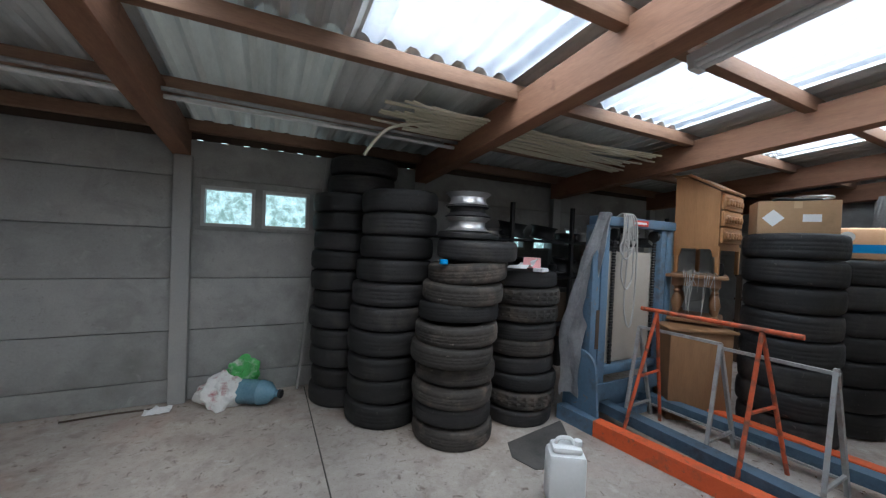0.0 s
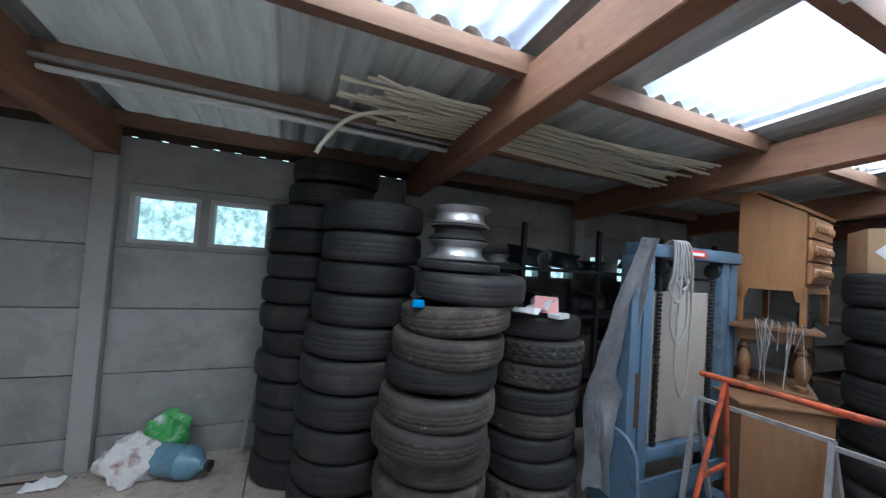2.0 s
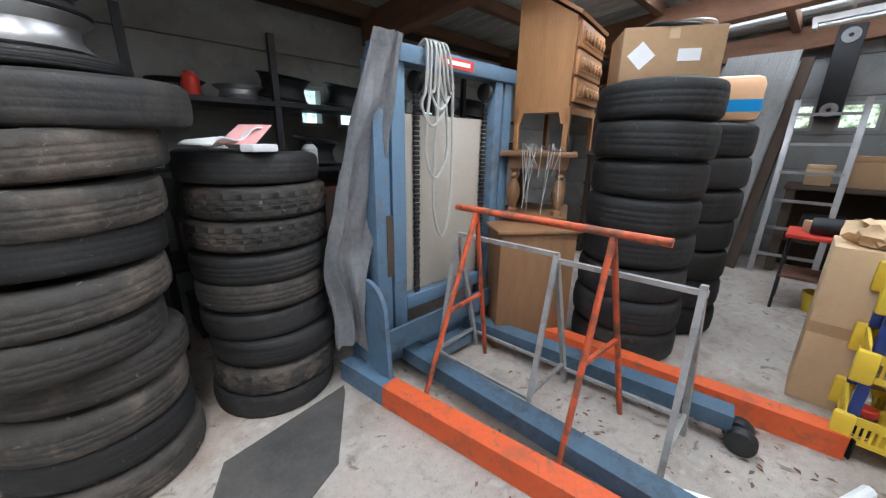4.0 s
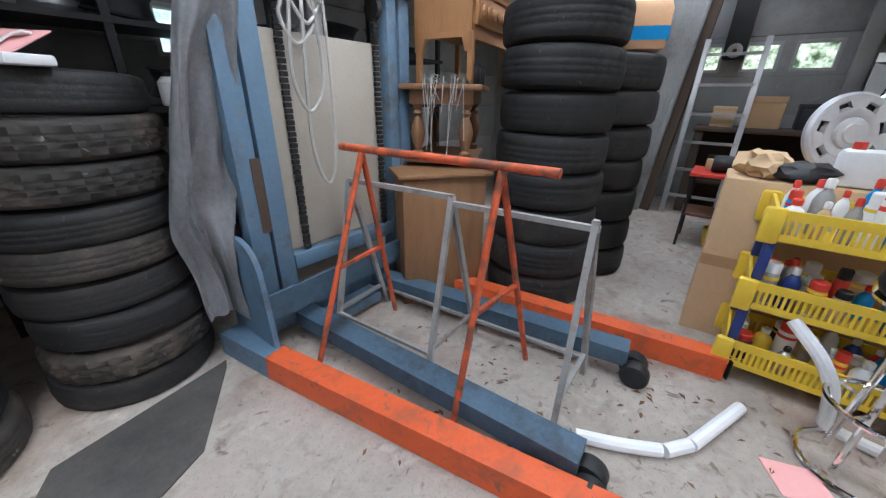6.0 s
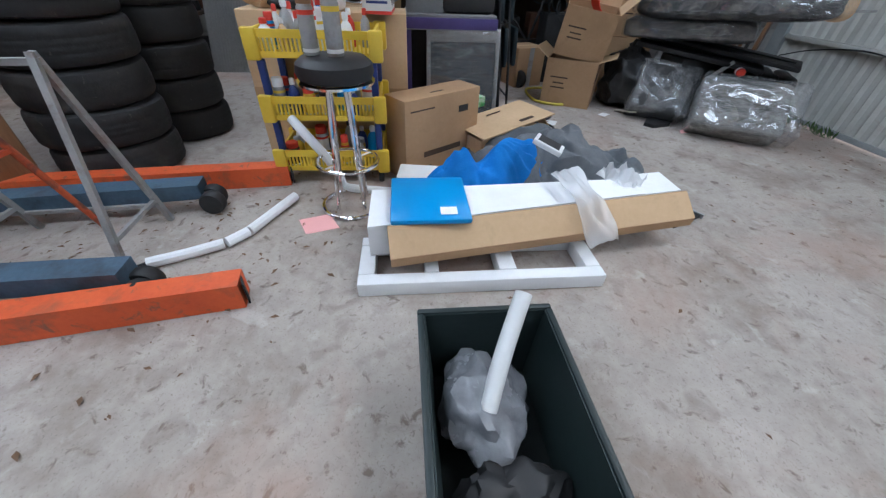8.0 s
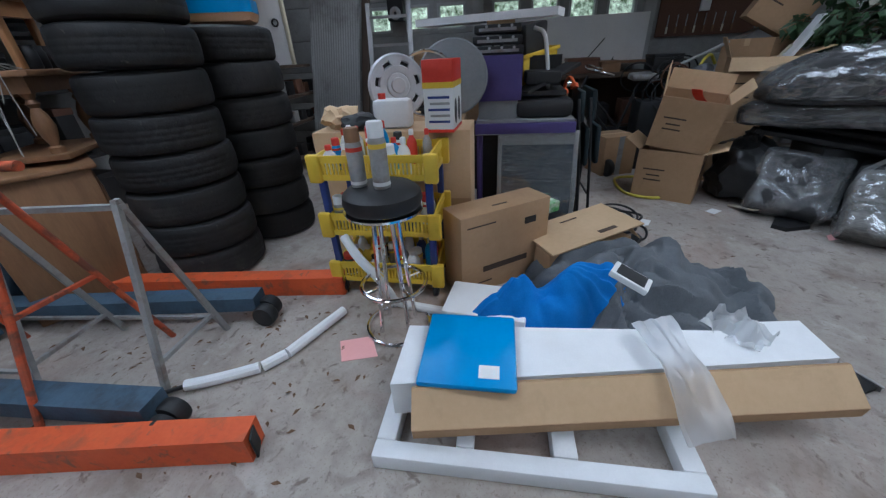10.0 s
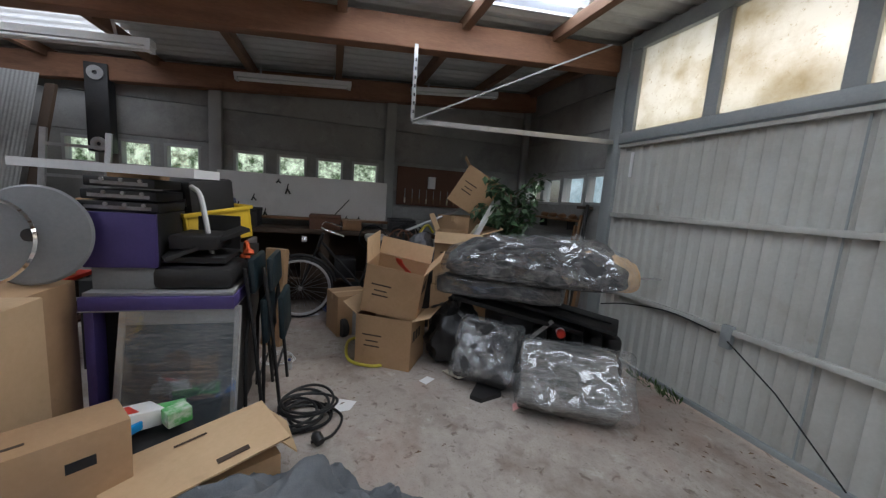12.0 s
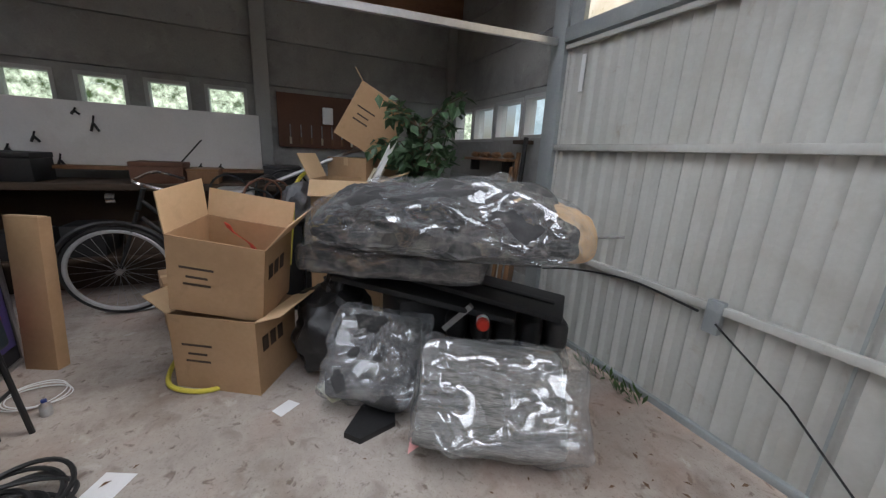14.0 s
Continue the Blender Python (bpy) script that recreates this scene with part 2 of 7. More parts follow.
M_RUBBER_DUSTY = surface("dusty_tyre_rubber", (0.019, 0.017, 0.015), (0.043, 0.037, 0.032), 6, 0.7, bump=0.4, fine=70, spot=(0.15, 0.115, 0.09), spot_scale=3.6, spot_amount=0.6, vary=0.35)
M_BLUE = surface("chipped_blue_machine_paint", (0.085, 0.155, 0.235), (0.13, 0.21, 0.30), 5, 0.5, bump=0.06, spot=(0.07, 0.065, 0.06), spot_scale=5, spot_amount=0.7)
M_RUSTY = surface("rusted_orange_paint", (0.50, 0.075, 0.025), (0.64, 0.12, 0.04), 5, 0.6, bump=0.15, spot=(0.15, 0.075, 0.05), spot_scale=6, spot_amount=0.9)
# darker blue with near-black blotches, for the fork legs and cross beams
M_BLUE_DARK = surface("dark_blue_machine_paint", (0.04, 0.075, 0.115), (0.085, 0.145, 0.205), 5, 0.5, bump=0.1, spot=(0.03, 0.03, 0.03), spot_scale=4, spot_amount=0.8)
M_ORANGE = surface("worn_orange_paint", (0.62, 0.085, 0.022), (0.75, 0.13, 0.035), 4, 0.5, bump=0.06, spot=(0.20, 0.09, 0.05), spot_scale=7, spot_amount=0.55)
M_GREYSTEEL = surface("scuffed_grey_steel", (0.30, 0.30, 0.30), (0.42, 0.42, 0.41), 8, 0.5, metal=0.35, bump=0.08, spot=(0.2, 0.12, 0.08), spot_scale=9, spot_amount=0.6)
M_STEEL = surface("bare_steel", (0.42, 0.42, 0.42), (0.55, 0.55, 0.55), 8, 0.32, metal=0.9, bump=0.04)
M_CHROME = surface("chrome", (0.78, 0.78, 0.79), (0.85, 0.85, 0.86), 5, 0.08, metal=1.0, bump=0.0, rough2=0.14)
M_DARK = surface("dark_metal", (0.018, 0.018, 0.02), (0.035, 0.035, 0.036), 8, 0.5, metal=0.3, bump=0.08)
M_BLACK = surface("black_plastic", (0.012, 0.012, 0.013), (0.025, 0.025, 0.026), 8, 0.45, bump=0.06)
M_HARDBOARD = surface("beige_hardboard", (0.34, 0.31, 0.265), (0.40, 0.37, 0.325), 3, 0.75, bump=0.05, spot=(0.36, 0.33, 0.28), spot_scale=1.8)
M_OAK = surface("varnished_oak", (0.36, 0.17, 0.07), (0.50, 0.26, 0.115), 2.0, 0.4, bump=0.06, fine=18, stretch=(6, 6, 0.8))
M_OAK_DARK = surface("dark_oak", (0.17, 0.085, 0.04), (0.27, 0.145, 0.07), 2.0, 0.45, bump=0.06, fine=18, stretch=(6, 6, 0.8))
M_CARD = surface("brown_cardboard", (0.40, 0.25, 0.135), (0.48, 0.31, 0.175), 3, 0.85, bump=0.05, fine=40, spot=(0.33, 0.2, 0.11), spot_scale=2, spot_amount=0.4)
M_CARD_PALE = surface("pale_cardboard", (0.56, 0.38, 0.22), (0.64, 0.45, 0.27), 3, 0.85, bump=0.05, fine=40)
M_WHITE = surface("white_plastic", (0.74, 0.75, 0.75), (0.82, 0.83, 0.83), 4, 0.45, bump=0.03)
M_FOAM = surface("white_polystyrene", (0.78, 0.79, 0.80), (0.86, 0.87, 0.88), 8, 0.85, bump=0.12, fine=160)
M_PAPER = surface("white_paper", (0.78, 0.78, 0.78), (0.85, 0.85, 0.85), 5, 0.8, bump=0.03)
M_PINK = surface("pink_card", (0.80, 0.38, 0.37), (0.86, 0.44, 0.42), 5, 0.8, bump=0.03)
M_RED = surface("red_print", (0.60, 0.035, 0.02), (0.70, 0.06, 0.035), 5, 0.45, bump=0.03)
M_YELLOW = surface("yellow_plastic", (0.74, 0.50, 0.035), (0.82, 0.58, 0.06), 5, 0.4, bump=0.03, spot=(0.5, 0.32, 0.06), spot_scale=5, spot_amount=0.3)
M_NAVY = surface("dark_blue_plastic", (0.015, 0.035, 0.17), (0.03, 0.06, 0.24), 5, 0.4, bump=0.03)
M_BRIGHTBLUE = surface("bright_blue_plastic", (0.0, 0.25, 0.62), (0.01, 0.31, 0.70), 5, 0.25, bump=0.02)
M_BLUECLOTH = surface("bright_blue_cloth", (0.0, 0.14, 0.50), (0.015, 0.22, 0.64), 9, 0.9, bump=0.3, fine=140)
M_GREYCLOTH = surface("grey_fleece", (0.10, 0.112, 0.122), (0.17, 0.183, 0.198), 7, 0.95, bump=0.4, fine=160)
M_PURPLE = surface("purple_laminate", (0.060, 0.043, 0.17), (0.085, 0.062, 0.22), 3, 0.5, bump=0.02)
M_GREYLAM = surface("grey_laminate", (0.20, 0.205, 0.21), (0.27, 0.275, 0.28), 4, 0.55, bump=0.03)
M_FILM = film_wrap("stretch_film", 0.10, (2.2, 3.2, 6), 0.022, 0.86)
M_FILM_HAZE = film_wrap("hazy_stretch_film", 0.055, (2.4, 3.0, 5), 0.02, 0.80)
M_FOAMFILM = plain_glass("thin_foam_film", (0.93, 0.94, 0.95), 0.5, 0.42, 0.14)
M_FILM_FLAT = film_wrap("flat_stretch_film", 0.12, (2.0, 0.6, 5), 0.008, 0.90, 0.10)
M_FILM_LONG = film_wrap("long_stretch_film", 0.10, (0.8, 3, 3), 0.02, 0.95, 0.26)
M_PLASTICBAG = surface("black_bin_bag", (0.010, 0.010, 0.011), (0.02, 0.02, 0.021), 12, 0.28, bump=0.5, fine=40)
M_TARP = surface("grey_silver_tarpaulin", (0.28, 0.285, 0.30), (0.50, 0.51, 0.53), 6, 0.22, bump=0.3, fine=50)
M_HIDEWOOD = surface("dark_bench_wood", (0.05, 0.032, 0.022), (0.085, 0.055, 0.036), 3, 0.7, bump=0.1)
M_PEGWHITE = surface("white_tool_board", (0.62, 0.61, 0.59), (0.72, 0.71, 0.69), 2.5, 0.7, bump=0.03, spot=(0.45, 0.43, 0.4), spot_scale=1.8)
M_PEGBROWN = surface("brown_tool_board", (0.11, 0.05, 0.03), (0.16, 0.075, 0.045), 3, 0.7, bump=0.05)
M_LEAF = surface("dark_green_leaf", (0.025, 0.06, 0.025), (0.06, 0.12, 0.05), 10, 0.4, bump=0.05, vary=0.3)
M_STEM = surface("brown_stem", (0.10, 0.07, 0.045), (0.15, 0.11, 0.07), 10, 0.85)
M_CORD = surface("cream_plastic_conduit", (0.60, 0.56, 0.42), (0.70, 0.66, 0.52), 5, 0.5, bump=0.02)
M_ROPE = surface("pale_grey_cable", (0.32, 0.32, 0.30), (0.42, 0.42, 0.40), 9, 0.5, bump=0.03)
M_HOSE = surface("yellow_hose", (0.62, 0.52, 0.06), (0.72, 0.62, 0.10), 9, 0.4, bump=0.02)
M_TUBE = bpy.data.materials.new("white_lamp_tube")
M_TUBE.use_nodes = True
M_TUBE.node_tree.nodes["Principled BSDF"].inputs["Base Color"].default_value = (0.85, 0.86, 0.86, 1)
M_TUBE.node_tree.nodes["Principled BSDF"].inputs["Roughness"].default_value = 0.25
M_FOLIAGE_OUT = glow_backdrop("garden_beyond", (0.22, 0.36, 0.34), (0.72, 0.95, 1.0), 9.0, 1.8)
M_HEDGE_OUT = glow_backdrop("hedge_beyond", (0.03, 0.06, 0.02), (0.78, 0.90, 0.70), 7.0, 1.7)
M_PALE_OUT = glow_backdrop("pale_yard_beyond", (0.35, 0.48, 0.55), (0.65, 0.8, 0.88), 2.5, 1.1)


speckle(M_FLOOR, (0.20, 0.155, 0.125), 8.5, 0.54, 0.68, 0.45)
speckle(M_FLOOR, (0.22, 0.175, 0.145), 110.0, 0.57, 0.66, 0.5)
speckle(M_CONCRETE, (0.23, 0.225, 0.215), 3.2, 0.50, 0.70, 0.5)
speckle(M_CONCRETE, (0.27, 0.265, 0.255), 75.0, 0.58, 0.68, 0.4)
speckle(M_RUSTY, (0.12, 0.06, 0.04), 9.0, 0.50, 0.62, 0.8)
speckle(M_WHITEPAINT, (0.40, 0.385, 0.34), 2.6, 0.50, 0.70, 0.5)
speckle(M_CARD_PALE, (0.44, 0.30, 0.18), 7.0, 0.60, 0.74, 0.4)
speckle(M_CONCRETE, (0.22, 0.21, 0.20), 22.0, 0.62, 0.72, 0.5)
speckle(M_CONCRETE, (0.52, 0.51, 0.49), 7.0, 0.62, 0.74, 0.4)
speckle(M_RUBBER, (0.16, 0.14, 0.12), 26.0, 0.66, 0.72, 0.5)
speckle(M_RUBBER_DUSTY, (0.34, 0.30, 0.26), 22.0, 0.66, 0.72, 0.5)
speckle(M_WHITEPAINT, (0.30, 0.22, 0.15), 6.0, 0.64, 0.74, 0.5)
speckle(M_ORANGE, (0.16, 0.10, 0.07), 16.0, 0.60, 0.68, 0.7)
speckle(M_BLUE, (0.20, 0.15, 0.11), 18.0, 0.63, 0.70, 0.7)
speckle(M_TIMBER, (0.15, 0.07, 0.04), 5.0, 0.62, 0.70, 0.6)
speckle(M_CARD, (0.30, 0.19, 0.11), 9.0, 0.62, 0.74, 0.4)


# ---- building blocks ----
def finish(bm, name, material, angle=35):
    me = bpy.data.meshes.new(name)
    bm.normal_update()
    bm.to_mesh(me)
    bm.free()
    for mm in (material if isinstance(material, (list, tuple)) else [material]):
        me.materials.append(mm)
    me.polygons.foreach_set("use_smooth", [True] * len(me.polygons))
    me.set_sharp_from_angle(angle=radians(angle))
    return me


def part(name, bm, material, parent=None, label="", at=None):
    ob = new(name, finish(bm, name, material))
    if at is not None:
        ob.matrix_basis = at
    if parent is not None:
        ob.parent = parent
    if label:
        ob["label"] = label
    return ob


def thing(name, label, category, at=None, group=""):
    ob = new(name)
    ob.empty_display_size = 0.1
    if at is not None:
        ob.matrix_basis = at
    return tagged(ob, label, category, group)


def solid(name, bm, material, label, category, at=None, group="", kind=""):
    """A thing that is one mesh."""
    ob = new(name, finish(bm, name, material))
    if at is not None:
        ob.matrix_basis = at
    return tagged(ob, label, category, group, kind)


def structure(name, bm, material, label="", category=""):
    return tagged(new(name, finish(bm, name, material)), label, category, kind="structure")


def box(bm, a, b, bevel=0.0, m=None):
    """A box from corner a to corner b, its edges rounded by bevel."""
    c = [(p + q) / 2 for p, q in zip(a, b)]
    s = [abs(q - p) for p, q in zip(a, b)]
    mt = Matrix.Translation(c) @ Matrix.Diagonal((*s, 1))
    g = bmesh.ops.create_cube(bm, size=1.0, matrix=(m or Matrix()) @ mt)
    if bevel:
        es = list({e for v in g["verts"] for e in v.link_edges})
        bmesh.ops.bevel(bm, geom=es, offset=bevel, segments=2, affect="EDGES", profile=0.5)
    return bm


def B(a, b, bevel=0.0, m=None):
    return box(bmesh.new(), a, b, bevel, m)


def tube(bm, pts, r, n=8, closed=False, cap=True):
    """A round tube along points; r may be a list."""
    pts = [Vector(p) for p in pts]
    k = len(pts)
    rings, prev = [], None
    for i, p in enumerate(pts):
        if closed:
            d = pts[(i + 1) % k] - pts[i - 1]
        else:
            d = pts[min(i + 1, k - 1)] - pts[max(i - 1, 0)]
        d.normalize()
        if prev is None:
            u = d.orthogonal().normalized()
        else:
            u = (prev - d * prev.dot(d))
            u = u.normalized() if u.length > 1e-6 else d.orthogonal().normalized()
        prev = u
        w = d.cross(u)
        rad = r[i] if isinstance(r, (list, tuple)) else r
        rings.append([bm.verts.new(p + rad * (math.cos(a) * u + math.sin(a) * w)) for a in [2 * math.pi * j / n for j in range(n)]])
    for i in range(k if closed else k - 1):
        A, C = rings[i], rings[(i + 1) % k]
        for j in range(n):
            bm.faces.new((A[j], A[(j + 1) % n], C[(j + 1) % n], C[j]))
    if cap and not closed:
        bm.faces.new(rings[0][::-1])
        bm.faces.new(rings[-1])
    return bm


def bend(pts, steps=6):
    """Catmull-Rom through points."""
    pts = [Vector(p) for p in pts]
    q = [pts[0] * 2 - pts[1]] + pts + [pts[-1] * 2 - pts[-2]]
    out = []
    for i in range(1, len(q) - 2):
        p0, p1, p2, p3 = q[i - 1:i + 3]
        for s in range(steps):
            t = s / steps
            out.append(0.5 * (2 * p1 + (p2 - p0) * t + (2 * p0 - 5 * p1 + 4 * p2 - p3) * t * t + (3 * p1 - p0 - 3 * p2 + p3) * t ** 3))
    return out + [pts[-1]]


def T(pts, r, n=8, closed=False):
    return tube(bmesh.new(), pts, r, n, closed)


def lathe(bm, profile, n=32, m=None, wob=None, closed=False):
    """Turn (radius, height) pairs round z. closed: the profile returns to its start."""
    m = m or Matrix()
    rings = []
    for k, (r, z) in enumerate(profile):
        rings.append([bm.verts.new(m @ Vector(((r + (wob(k, j) if wob else 0)) * math.cos(2 * math.pi * j / n), (r + (wob(k, j) if wob else 0)) * math.sin(2 * math.pi * j / n), z))) for j in range(n)])
    pairs = list(zip(rings, rings[1:])) + ([(rings[-1], rings[0])] if closed else [])
    for A, C in pairs:
        for j in range(n):
            bm.faces.new((A[j], A[(j + 1) % n], C[(j + 1) % n], C[j]))
    if not closed:
        if profile[0][0] > 1e-4:
            bm.faces.new(rings[0][::-1])
        if profile[-1][0] > 1e-4:
            bm.faces.new(rings[-1])
    bmesh.ops.remove_doubles(bm, verts=[v for ring in (rings[0], rings[-1]) for v in ring], dist=1e-5)
    return bm


def LA(profile, n=32, m=None, wob=None, closed=False):
    return lathe(bmesh.new(), profile, n, m, wob, closed)


def prism(bm, poly, z0, z1, m=None):
    """An upright prism over a polygon in x, y."""
    m = m or Matrix()
    lo = [bm.verts.new(m @ Vector((x, y, z0))) for x, y in poly]
    hi = [bm.verts.new(m @ Vector((x, y, z1))) for x, y in poly]
    bm.faces.new(lo[::-1])
    bm.faces.new(hi)
    k = len(poly)
    for i in range(k):
        bm.faces.new((lo[i], lo[(i + 1) % k], hi[(i + 1) % k], hi[i]))
    bmesh.ops.recalc_face_normals(bm, faces=bm.faces[:])
    return bm


def PR(poly, z0, z1, m=None):
    return prism(bmesh.new(), poly, z0, z1, m)


def bar(bm, p, q, w, h=None):
    """A square bar from p to q."""
    p, q = Vector(p), Vector(q)
    d = q - p
    m = Matrix.Translation((p + q) / 2) @ d.to_track_quat("X", "Z").to_matrix().to_4x4()
    return box(bm, (-d.length / 2, -w / 2, -(h or w) / 2), (d.length / 2, w / 2, (h or w) / 2), 0.0, m)


def BAR(p, q, w, h=None):
    return bar(bmesh.new(), p, q, w, h)


def lump(bm, size, seed, rough=0.18, detail=3.0, sub=4, m=None, flat=None):
    """A soft uneven body; flat: squashes what lies below that height."""
    g = bmesh.ops.create_icosphere(bm, subdivisions=sub, radius=1.0)
    for v in g["verts"]:
        d = noise.fractal(v.co * detail * 0.5 + Vector((seed, seed * 2, 0)), 1.0, 2.0, 4)
        v.co *= 1 + rough * d
        v.co = Vector((v.co.x * size[0], v.co.y * size[1], v.co.z * size[2]))
        if flat is not None and v.co.z < flat:
            v.co.z = flat
        if m:
            v.co = m @ v.co
    return bm


def sheet(bm, w, d, nx, ny, height, thick=0.004, m=None):
    """A thin draped sheet: height(u, v) over a w x d rectangle."""
    m = m or Matrix()
    top = [[bm.verts.new(m @ Vector((w * (i / nx - 0.5), d * (j / ny - 0.5), height(i / nx, j / ny)))) for j in range(ny + 1)] for i in range(nx + 1)]
    low = [[bm.verts.new(m @ Vector((w * (i / nx - 0.5), d * (j / ny - 0.5), height(i / nx, j / ny) - thick))) for j in range(ny + 1)] for i in range(nx + 1)]
    for i in range(nx):
        for j in range(ny):
            bm.faces.new((top[i][j], top[i + 1][j], top[i + 1][j + 1], top[i][j + 1]))
            bm.faces.new((low[i][j], low[i][j + 1], low[i + 1][j + 1], low[i + 1][j]))
    for i in range(nx):
        bm.faces.new((top[i][0], low[i][0], low[i + 1][0], top[i + 1][0]))
        bm.faces.new((top[i][ny], top[i + 1][ny], low[i + 1][ny], low[i][ny]))
    for j in range(ny):
        bm.faces.new((top[0][j], top[0][j + 1], low[0][j + 1], low[0][j]))
        bm.faces.new((top[nx][j], low[nx][j], low[nx][j + 1], top[nx][j + 1]))
    return bm


# ---- structure ----
def slab_with_holes(name, plane, at, thick, u0, u1, z0, z1, holes, material, label):
    """A wall along x (plane 'y') or y (plane 'x') as blocks around rectangular holes (u0, u1, z0, z1)."""
    us = sorted({u0, u1, *[h[0] for h in holes], *[h[1] for h in holes]})
    zs = sorted({z0, z1, *[h[2] for h in holes], *[h[3] for h in holes]})
    bm = bmesh.new()
    for a, b in zip(us, us[1:]):
        for c, d in zip(zs, zs[1:]):
            if any(h[0] <= (a + b) / 2 <= h[1] and h[2] <= (c + d) / 2 <= h[3] for h in holes):
                continue
            if plane == "y":
                box(bm, (a, at, c), (b, at + thick, d))
            else:
                box(bm, (at, a, c), (at + thick, b, d))
    return structure(name, bm, material, label, "wall")


N_WIN = [(-0.575, -0.155, 1.53, 1.885), (-0.095, 0.317, 1.53, 1.885), (3.66, 3.90, 1.49, 1.74), (4.1, 4.42, 1.42, 1.74), (2.75, 2.98, 1.42, 1.74), (3.1, 3.42, 1.42, 1.74)]
E_WIN = [(-0.74, -0.39, 1.50, 1.79), (-1.20, -0.86, 1.50, 1.79), (-1.64, -1.31, 1.50, 1.79), (-2.09, -1.75, 1.50, 1.79),
         (-0.06, 0.30, 1.50, 1.79), (0.40, 0.72, 1.50, 1.79), (0.90, 1.21, 1.50, 1.79)]
S_WIN = [(6.755, 7.19, 1.43, 1.77), (6.33, 6.74, 1.43, 1.775), (5.89, 6.315, 1.44, 1.785), (5.445, 5.875, 1.45, 1.795)]
slab_with_holes("wall_north", "y", NORTH + 0.035, 0.09, WEST, EAST + 0.2, 0, 2.27, N_WIN, M_CONCRETE, "grey precast concrete panel wall with small windows")
slab_with_holes("wall_east", "x", EAST + 0.035, 0.09, SOUTH, NORTH, 0, 3.2, E_WIN, M_CONCRETE, "grey concrete panel wall behind the workbench")
slab_with_holes("wall_south", "y", SOUTH - 0.035, -0.09, 5.40, EAST + 0.2, 0, 3.2, S_WIN, M_CONCRETE, "grey concrete panel wall beside the garage door")
structure("wall_west", B((WEST - 0.1, SOUTH - 0.1, 0), (WEST, NORTH, 3.2)), M_CONCRETE, "grey concrete wall", "wall")
structure("wall_south_west", B((WEST, SOUTH - 0.12, 0), (1.5, SOUTH, 3.2)), M_CONCRETE, "grey concrete wall", "wall")


def panel_rows(wall, plane, at, sign, spans, tops, holes):
    """Precast panels, each with chamfered edges, standing proud of the wall's core."""
    owner = bpy.data.objects[wall]
    for u0, u1 in spans:
        z = 0.0
        for top in tops:
            inside = [h for h in holes if h[0] < u1 and h[1] > u0 and h[2] < top - 0.02 and h[3] > z + 0.02]
            bm = bmesh.new()
            g = 0.003
            cuts = [(u0 + g, u1 - g, z + g, top - g)]
            if inside:
                us = sorted({u0 + g, u1 - g, *[min(max(h[0], u0 + g), u1 - g) for h in inside], *[min(max(h[1], u0 + g), u1 - g) for h in inside]})
                zs = sorted({z + g, top - g, *[min(max(h[2], z + g), top - g) for h in inside], *[min(max(h[3], z + g), top - g) for h in inside]})
                cuts = [(a, b, c, d) for a, b in zip(us, us[1:]) for c, d in zip(zs, zs[1:])
                        if not any(h[0] <= (a + b) / 2 <= h[1] and h[2] <= (c + d) / 2 <= h[3] for h in inside)]
            for a, b, c, d in cuts:
                lo, hi = (at, at + sign * 0.032)
                if plane == "y":
                    box(bm, (a, min(lo, hi), c), (b, max(lo, hi), d), 0.006 if not inside else 0.0)
                else:
                    box(bm, (min(lo, hi), a, c), (max(lo, hi), b, d), 0.006 if not inside else 0.0)
            part("panel", bm, M_CONCRETE, owner)
            z = top


TOPS = (0.20, 0.62, 1.07, 1.50, 1.945, 2.27)
TOPS_E = (0.28, 0.68, 1.08, 1.46, 1.84, 2.24, 2.64, 3.04)
panel_rows("wall_north", "y", NORTH, 1, [(-4.2, -2.7), (-2.7, -0.7), (-0.7, 1.45), (1.45, 3.45), (3.45, 5.45), (5.45, 7.25)], TOPS, N_WIN)
panel_rows("wall_east", "x", EAST, 1, [(-4.24, -2.22), (-2.22, -0.22), (-0.22, 1.78), (1.78, 3.80)], TOPS_E, E_WIN)
panel_rows("wall_south", "y", SOUTH, -1, [(5.42, 7.30)], TOPS_E, S_WIN)

for x in (-2.7, -0.7, 1.45, 3.45, 5.45):
    structure("wall_post", B((x - 0.065, NORTH - 0.07, 0), (x + 0.065, NORTH + 0.02, 2.12), 0.012), M_POST, "grey concrete wall post", "post")
for y in (-2.22, -0.22, 1.78):
    structure("wall_post", B((EAST - 0.07, y - 0.065, 0), (EAST + 0.02, y + 0.065, roof_z(y) - 0.05), 0.012), M_POST, "grey concrete wall post", "post")
structure("wall_post", B((EAST - 0.07, SOUTH + 0.002, 0), (EAST - 0.002, SOUTH + 0.1, 3.0), 0.012), M_POST, "grey concrete corner post", "post")


